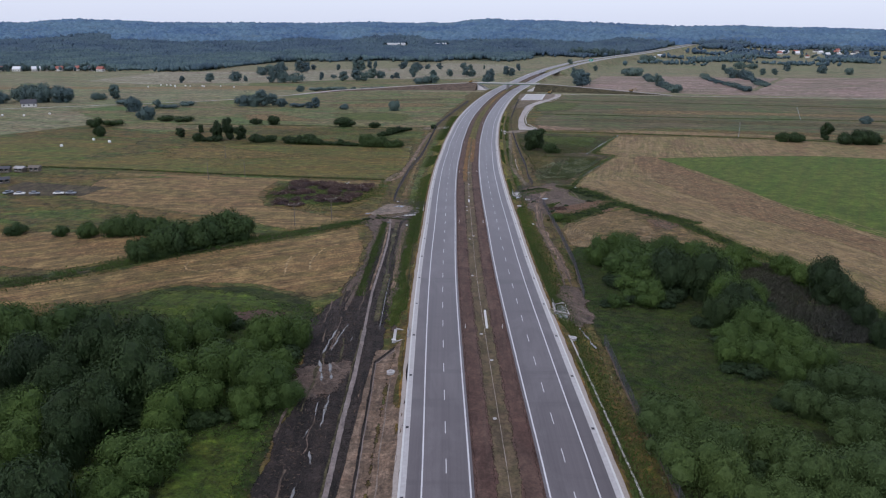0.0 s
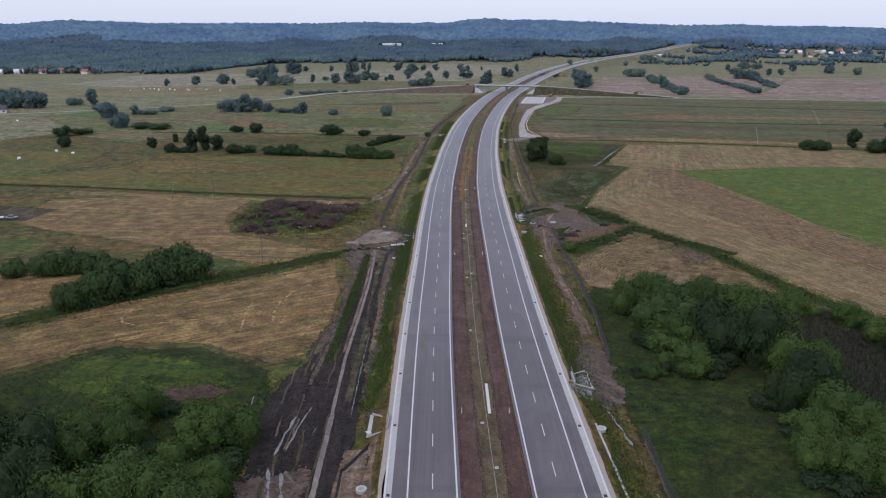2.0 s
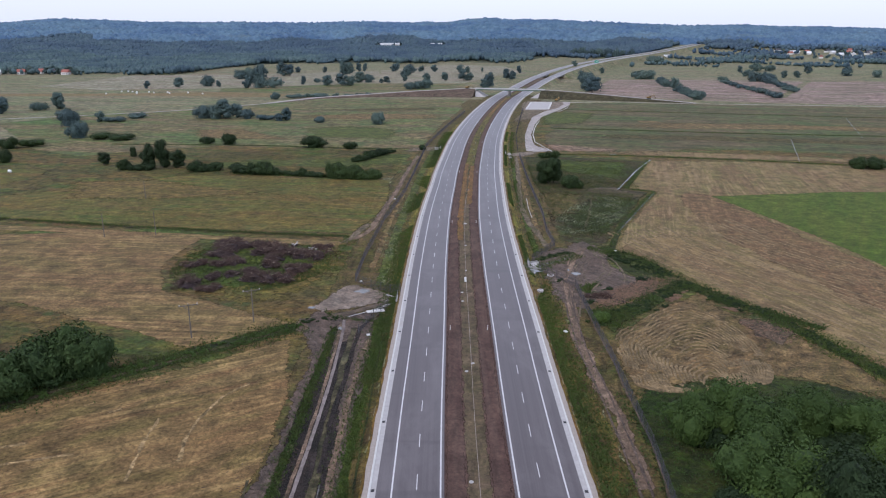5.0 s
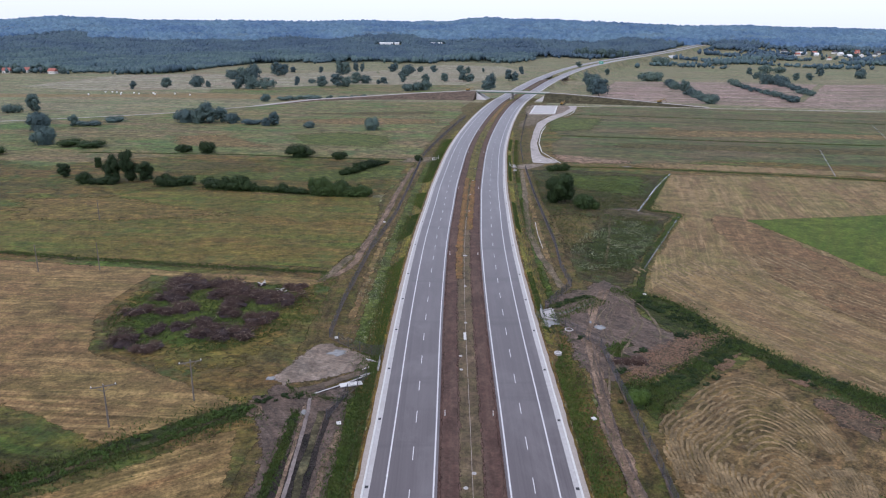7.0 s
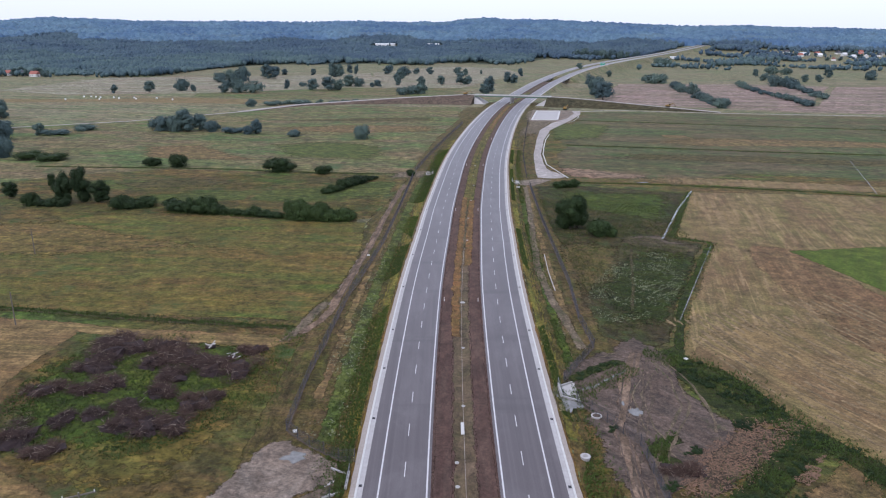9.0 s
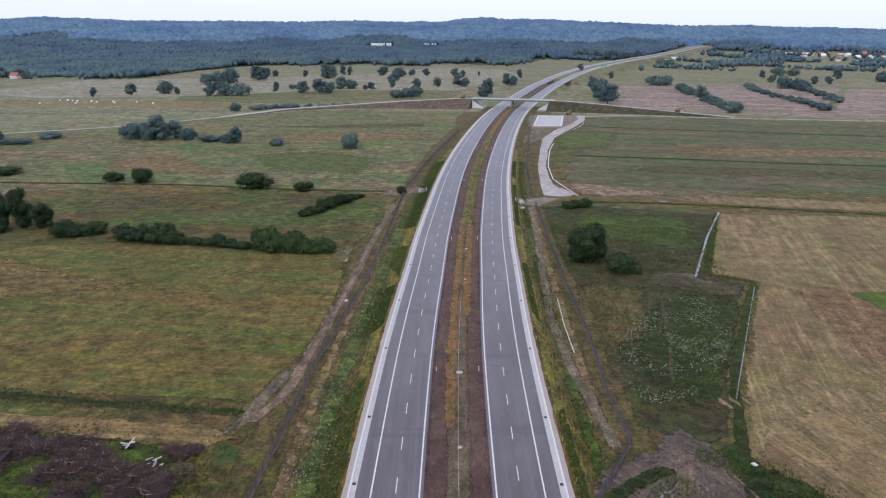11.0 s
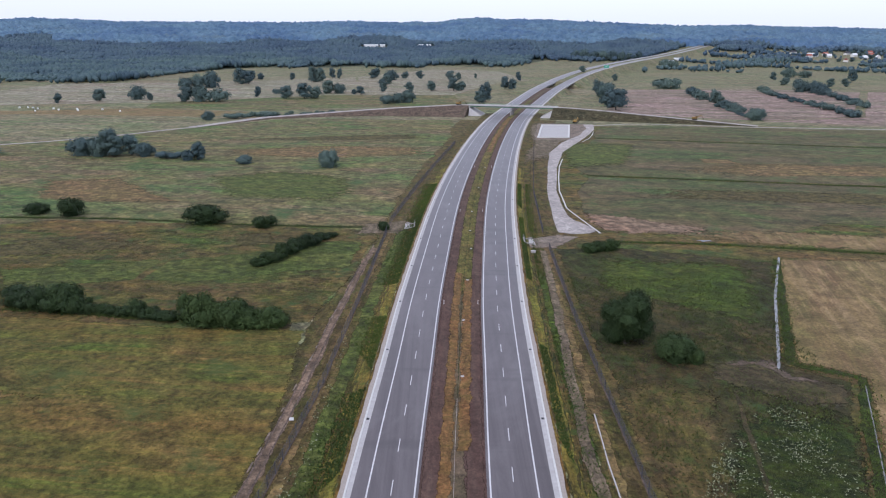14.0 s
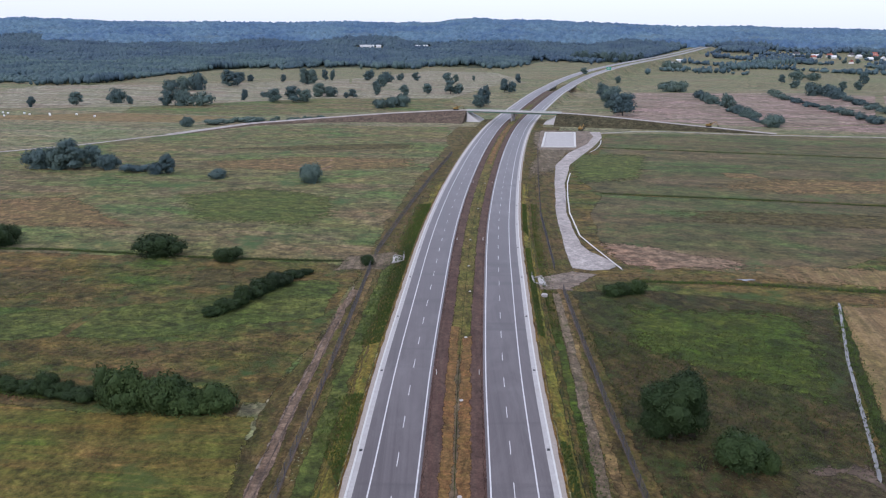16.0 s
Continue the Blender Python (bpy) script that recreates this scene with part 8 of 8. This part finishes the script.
def brush_heap(x, y, r, seed, high=2.3):
    rnd = random.Random(seed)
    ob = thing("brush_heap", "heap of dry purple-brown cut branches", "brushwood", "brushwood heaps", "", pose(x, y, -0.8, 0, 0, rnd.uniform(0, 360)))
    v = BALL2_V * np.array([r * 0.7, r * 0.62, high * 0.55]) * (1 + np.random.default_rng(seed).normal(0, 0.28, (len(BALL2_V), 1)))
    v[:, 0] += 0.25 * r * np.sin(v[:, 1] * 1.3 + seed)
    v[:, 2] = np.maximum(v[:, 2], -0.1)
    # inner mound whose dark colour stands for shade between the branches
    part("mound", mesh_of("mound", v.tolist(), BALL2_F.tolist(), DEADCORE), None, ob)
    verts, faces, pale_v, pale_f = [], [], [], []
    # branches lie in bundles that fan out of a few butts
    butts = [(rnd.uniform(-0.75, 0.75) * r, rnd.uniform(-0.65, 0.65) * r, rnd.uniform(0, 6.28)) for _ in range(7)]
    for i in range(1150):
        bx, by, way_ = butts[i % 7]
        a = way_ + rnd.gauss(0, 1.1)
        reach = rnd.uniform(0.1, 1.0) * r * 0.62
        up = high * rnd.uniform(0.15, 1.0) * (1 - 0.45 * reach / (0.62 * r))
        c = Vector((bx + reach * math.cos(a), by + reach * math.sin(a), max(0.08, up)))
        way = Vector((math.cos(a) + rnd.gauss(0, 0.45), math.sin(a) + rnd.gauss(0, 0.45), rnd.gauss(0.35, 0.5))).normalized() * rnd.uniform(0.3, 0.95)
        w = way.cross(Vector((0, 0, 1))).normalized() * rnd.uniform(0.015, 0.05)
        t = Vector((0, 0, rnd.uniform(0.03, 0.06)))
        vs, fs = (pale_v, pale_f) if i % 26 == 0 else (verts, faces)
        k = len(vs)
        vs += [tuple(c - way - w), tuple(c - way + w), tuple(c - way + t), tuple(c + way - w * 0.3), tuple(c + way + w * 0.3), tuple(c + way + t * 0.3)]
        fs += [(k, k + 1, k + 4, k + 3), (k + 1, k + 2, k + 5, k + 4), (k + 2, k, k + 3, k + 5)]
    tagged(part("branch_tangle", mesh_of("branch_tangle", verts, faces, DEADWOOD), None, ob), "", "", "", "stuff")
    tagged(part("bare_wood", mesh_of("bare_wood", pale_v, pale_f, PALEWOOD), None, ob), "pale barkless sticks", "", "", "stuff")


HEAPS = ((-67, 325, 4.4, 2.2), (-61.6, 322.4, 4.6, 2.4), (-65.8, 312.5, 4.4, 2.0), (-54.7, 314.8, 4.6, 2.2), (-55.3, 323, 3.8, 2.0), (-64.9, 318.8, 4.6, 2.6), (-48.1, 317.5, 3.8, 2.0), (-41.7, 312.1, 4.4, 2.4), (-36, 311, 4.8, 2.6), (-35.2, 321.5, 3.0, 1.3), (-48.6, 308.6, 3.8, 1.8), (-59.4, 305.2, 3.6, 2.0), (-63, 302.6, 2.6, 1.6), (-70.7, 302.5, 3.6, 1.6),
         (-52.3, 296.7, 3.4, 1.6), (-48.8, 300.9, 3.2, 1.8), (-40.4, 296.6, 3.6, 2.4), (-37.2, 299.8, 1.8, 1.2), (-62, 291.2, 2.6, 1.2), (-57.3, 292.8, 2.2, 1.2), (-50.5, 289.2, 4.0, 1.9), (-46, 289, 4.2, 2.1), (-41.7, 289.3, 3.8, 2.0), (-66.4, 285.1, 4.4, 2.2), (-60, 281.6, 3.4, 1.5), (-51.5, 317.8, 4.2, 2.2), (-44.5, 315, 3.2, 1.6))
for i_, (x_, y_, r_, h_) in enumerate(HEAPS):
    brush_heap(x_, y_, r_, 300 + i_, h_)
for i_, (x_, y_, r_) in enumerate(((42.5, 277.5, 2.4), (45.5, 276.5, 2.0))):
    brush_heap(x_, y_, r_, 340 + i_, 0.8)


def scrap_heap(x, y, n, seed):
    """A few white boards and a bent frame thrown on the brushwood."""
    rnd = random.Random(seed)
    ob = thing("scrap_heap", "pale broken boards thrown on the brushwood", "scrap", "scrap on the brushwood", "", pose(x, y, -0.8, 0, 0, 0))
    for _ in range(n):
        bm = box(0, 0, 0, rnd.uniform(0.7, 1.9), rnd.uniform(0.2, 0.6), 0.08, 0, 0.01)
        bmesh.ops.transform(bm, matrix=pose(rnd.gauss(0, 0.8), rnd.gauss(0, 0.6), rnd.uniform(0.5, 1.0), rnd.gauss(0, 25), rnd.gauss(0, 25), rnd.uniform(0, 180)), verts=bm.verts)
        part("board", bm, CONCRETE, ob)
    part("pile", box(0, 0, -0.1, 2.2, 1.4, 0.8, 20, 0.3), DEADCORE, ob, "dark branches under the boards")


scrap_heap(-45.2, 322.6, 5, 61)
scrap_heap(-39.2, 317.2, 7, 62)


def bale(x, y, turn):
    ob = thing("wrapped_bale", "round hay bale wrapped in white film", "hay bale", "wrapped bales", "", pose(x, y, -0.75, 0, 0, turn))
    bm = rod((0, -0.7, 0.72), (0, 0.7, 0.72), 0.75, 0.75, 16)
    bmesh.ops.bevel(bm, geom=[e for e in bm.edges if e.calc_face_angle(0) > 1.0], offset=0.12, segments=2, affect="EDGES")
    part("film", bm, FILM, ob)


for i_, (x_, y_) in enumerate(((-362, 932), (-355, 933), (-341, 923), (-328, 924), (-366, 902), (-282, 917), (-348, 928), (-319, 915), (-306, 921), (-334, 905), (-230, 430), (-223, 456), (-209, 447), (-359, 588), (-342, 589), (-328, 602), (-300, 910), (-262, 905))):
    bale(x_, y_, i_ * 53)


# ---------- houses, sheds, parked cars ----------
def house(x, y, turn, w, d, h, rise, roof_mat, label, name="house", group="", wall_mat=None, chimney=True):
    z = float(plain_z(x, y)) - 0.1
    ob = thing(name, label, name, group, "", pose(x, y, z, 0, 0, turn))
    wall = part("wall", box(0, 0, -0.5, w, d, h + 0.5), wall_mat or PLASTER, ob)
    bm = bmesh.new()
    o = 0.5
    vs = [bm.verts.new(v) for v in ((-w / 2 - o, -d / 2 - o, h - 0.15), (w / 2 + o, -d / 2 - o, h - 0.15), (w / 2 + o, d / 2 + o, h - 0.15), (-w / 2 - o, d / 2 + o, h - 0.15), (-w / 2 - o, 0, h + rise), (w / 2 + o, 0, h + rise))]
    for f in ((0, 1, 5, 4), (2, 3, 4, 5), (1, 2, 5), (3, 0, 4), (3, 2, 1, 0)):
        bm.faces.new([vs[i] for i in f])
    roof = part("roof", bm, roof_mat, ob)
    if chimney:
        part("chimney", box(w * 0.2, 0.4, h + rise - 0.8, 0.6, 0.6, 1.6), ROOFRED, roof)
    n = max(2, int(w / 3.5))
    for i in range(n):
        wx = -w / 2 + w * (i + 0.5) / n
        win = part("window", box(wx, -d / 2 - 0.03, 1.0, 1.3, 0.08, 1.3), GLASS, ob)
        part("window_frame", box(wx, -d / 2 - 0.05, 0.92, 1.5, 0.06, 0.1), PLASTER, win)
    part("door", box(w / 2 + 0.03, 0, 0, 0.08, 1.0, 2.05), POLEWOOD, ob)


house(-380.5, 666, 25, 12, 8, 3.0, 3.6, ROOFGREY, "single white house with a dark roof in the meadow")
VILLAGE_WEST = ((-751, 1258, 20), (-735, 1268, -15), (-700, 1262, 40), (-663, 1268, 10), (-690, 1282, 80), (-725, 1250, 0), (-640, 1284, -20), (-610, 1276, 30), (-770, 1240, 60), (-590, 1262, -10))
VILLAGE_EAST = ((951, 2167, 10), (1005, 2176, -20), (1118, 2297, 30), (1208, 2346, 0), (1107, 2134, 70), (982, 2320, 15), (1150, 2240, -30), (1060, 2110, 20), (1180, 2200, 45), (945, 1983, 60), (1010, 1930, 10), (1230, 2280, -40), (1040, 2260, 5), (1092, 2215, 20), (1160, 2120, 35))
for i_, (x_, y_, a_) in enumerate(VILLAGE_WEST):
    house(x_, y_, a_, 11 + i_ % 3, 9, 4.0, 4.2, (ROOFRED, ROOFGREY, SHEET)[i_ % 3], "white village house with a %s roof" % ("red tiled", "dark tiled", "light sheet")[i_ % 3], "house", "western village")
for i_, (x_, y_, a_) in enumerate(VILLAGE_EAST):
    house(x_, y_, a_, 12 + 2 * (i_ % 3), 10, 4.5, 4.5, (ROOFRED, SHEET, ROOFGREY)[i_ % 3], "white village house with a %s roof" % ("red tiled", "light sheet", "dark tiled")[i_ % 3], "house", "eastern village")
yard_ = random.Random(17)
for spots_, group_, each_ in ((VILLAGE_WEST, "village trees west", 4), (VILLAGE_EAST, "village trees east", 2)):
    for x_, y_, a_ in spots_ * each_:
        count_ += 1
        side_ = yard_.choice((-1, 1))
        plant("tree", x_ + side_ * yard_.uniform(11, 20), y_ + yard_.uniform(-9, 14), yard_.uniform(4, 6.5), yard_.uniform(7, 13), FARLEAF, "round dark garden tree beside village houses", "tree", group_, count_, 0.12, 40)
for x_, y_, w_ in ((-178, 2425, 40), (-146, 2428, 14), (-36, 2415, 14), (-14, 2418, 12), (1000, 2250, 26), (980, 2205, 18), (505, 1880, 24), (560, 1990, 18)):
    house(x_, y_, 2, w_, 14, 6, 1.4, SHEET, "long white hall with a light sheet roof at the wood", "hall", "white halls", SHEET, False)
for i_, (x_, y_, a_) in enumerate(((-216, 349, 10), (-209, 350, -12), (-203, 352, 5), (-201, 322, 40), (-222, 342, 30), (-214, 336, 0))):
    house(x_, y_, a_, 4.5, 3.4, 2.2, 0.9, (ROOFGREY, GREYCONC, POLEWOOD)[i_ % 3], "small makeshift garden shed beside the plot", "garden shed".replace(" ", "_"), "garden sheds", POLEWOOD, False)


def car(x, y, turn, white):
    ob = thing("parked_car", "small %s car parked beside the plot" % ("white" if white else "grey"), "car", "parked cars", "", pose(x, y, -0.74, 0, 0, turn))
    bm = box(0, 0, 0.35, 4.2, 1.75, 0.65, 0, 0.15)
    part("body", bm, PLASTER if white else CARPAINT, ob)
    part("cabin", box(-0.2, 0, 0.95, 2.3, 1.55, 0.55, 0, 0.2), GLASS, ob, "dark glazed cabin")
    for sx in (-1.3, 1.3):
        for sy in (-0.8, 0.8):
            wheel = part("wheel", rod((sx, sy - 0.1, 0.32), (sx, sy + 0.1, 0.32), 0.32, 0.32, 12), RUBBER, ob)
            part("rim", rod((sx, sy - 0.11, 0.32), (sx, sy + 0.11, 0.32), 0.18, 0.18, 10), STEEL, wheel)


for x_, y_, a_, w_ in ((-180, 298, 8, 1), (-174, 298.6, -5, 0), (-164, 299, 10, 1), (-159, 299.4, 0, 0), (-186, 300, 70, 0)):
    car(x_, y_, a_, w_)


def excavator(x, y, z, turn, label):
    ob = thing("excavator", label, "excavator", "diggers", "", pose(x, y, z, 0, 0, turn))
    for s in (-1, 1):
        part("track", box(0, s * 1.15, 0, 4.2, 0.6, 0.85, 0, 0.25), RUBBER, ob, "black crawler track")
    part("engine_house", box(-0.7, 0, 0.95, 3.0, 2.5, 1.2, 0, 0.12), YELLOW, ob)
    cab = part("cab", box(1.0, 0.7, 0.95, 1.5, 1.1, 1.9, 0, 0.1), YELLOW, ob)
    part("window", box(1.15, 0.7, 1.75, 1.28, 1.14, 0.9), GLASS, cab)
    part("boom", rod((1.2, -0.4, 1.6), (4.4, -0.4, 4.0), 0.3, 0.22, 6), YELLOW, ob)
    part("stick", rod((4.4, -0.4, 4.0), (6.2, -0.4, 1.4), 0.22, 0.16, 6), YELLOW, ob)
    part("bucket", box(6.1, -0.4, 0.5, 0.9, 1.2, 0.9, 0, 0.15), RUBBER, ob)


excavator(206, 834.4, 1.75, -20, "yellow crawler excavator on the ramp")
excavator(27, 894.2, 6.85, 10, "yellow crawler excavator at the overpass")
excavator(114, 832, -0.75, 60, "yellow crawler excavator beside the gravel road")


# ---------- the settling basin ----------
def build_basin():
    quad = ((75, 752), (95, 752), (107, 818), (87, 818))
    ob = thing("settling_basin", "shallow rectangular white concrete settling basin", "basin", "", "", pose(0, 0, -0.8, 0, 0, 0))
    for p, q in zip(quad, quad[1:] + quad[:1]):
        d = math.hypot(q[0] - p[0], q[1] - p[1])
        part("rim", box((p[0] + q[0]) / 2, (p[1] + q[1]) / 2, 0, d + 1, 1.3, 0.6, math.degrees(math.atan2(q[1] - p[1], q[0] - p[0])), 0.05), WHITECONC, ob)
    part("floor", mesh_of("floor", [(x, y, 0.12) for x, y in quad], [(0, 1, 2, 3)], CONCRETE), None, ob, "pale basin floor")


build_basin()
ribbon("pale_kerb_strip", [(65, 516), (61.2, 541), (59.6, 553), (62.0, 586), (66.4, 615), (71.4, 644), (77, 668)], 0.5, WHITECONC, 0.2, "white kerb strip beside the gravel road", "kerb", 0.08, 3, 95)
ribbon("pale_kerb_strip", [(100, 732), (108, 749), (113.5, 766), (117.5, 782)], 0.5, WHITECONC, 0.2, "white kerb strip at the bend", "kerb", 0.08, 3, 96)


def road_sign(y, off, w, h, label):
    x = float(centre(y)) + off
    z = float(land_z(x, y))
    ob = thing("road_sign", label, "road sign", "", "", pose(x, y, z, 0, 0, -math.degrees(math.atan(float(slope_at(y))))))
    for s in (-1, 1):
        part("post", box(s * w * 0.35, 0, -0.2, 0.25, 0.25, 6.5), STEEL, ob)
    part("panel", box(0, -0.2, 3.2, w, 0.15, h), SIGNGREEN, ob, "blank green sign panel")
    part("writing_bar", box(0, -0.29, 3.2 + h * 0.6, w * 0.6, 0.03, h * 0.12), PAINT, ob)
    part("writing_bar", box(0, -0.29, 3.2 + h * 0.3, w * 0.45, 0.03, h * 0.12), PAINT, ob)


road_sign(1440, 21, 7, 4, "large green direction sign beside the carriageway")
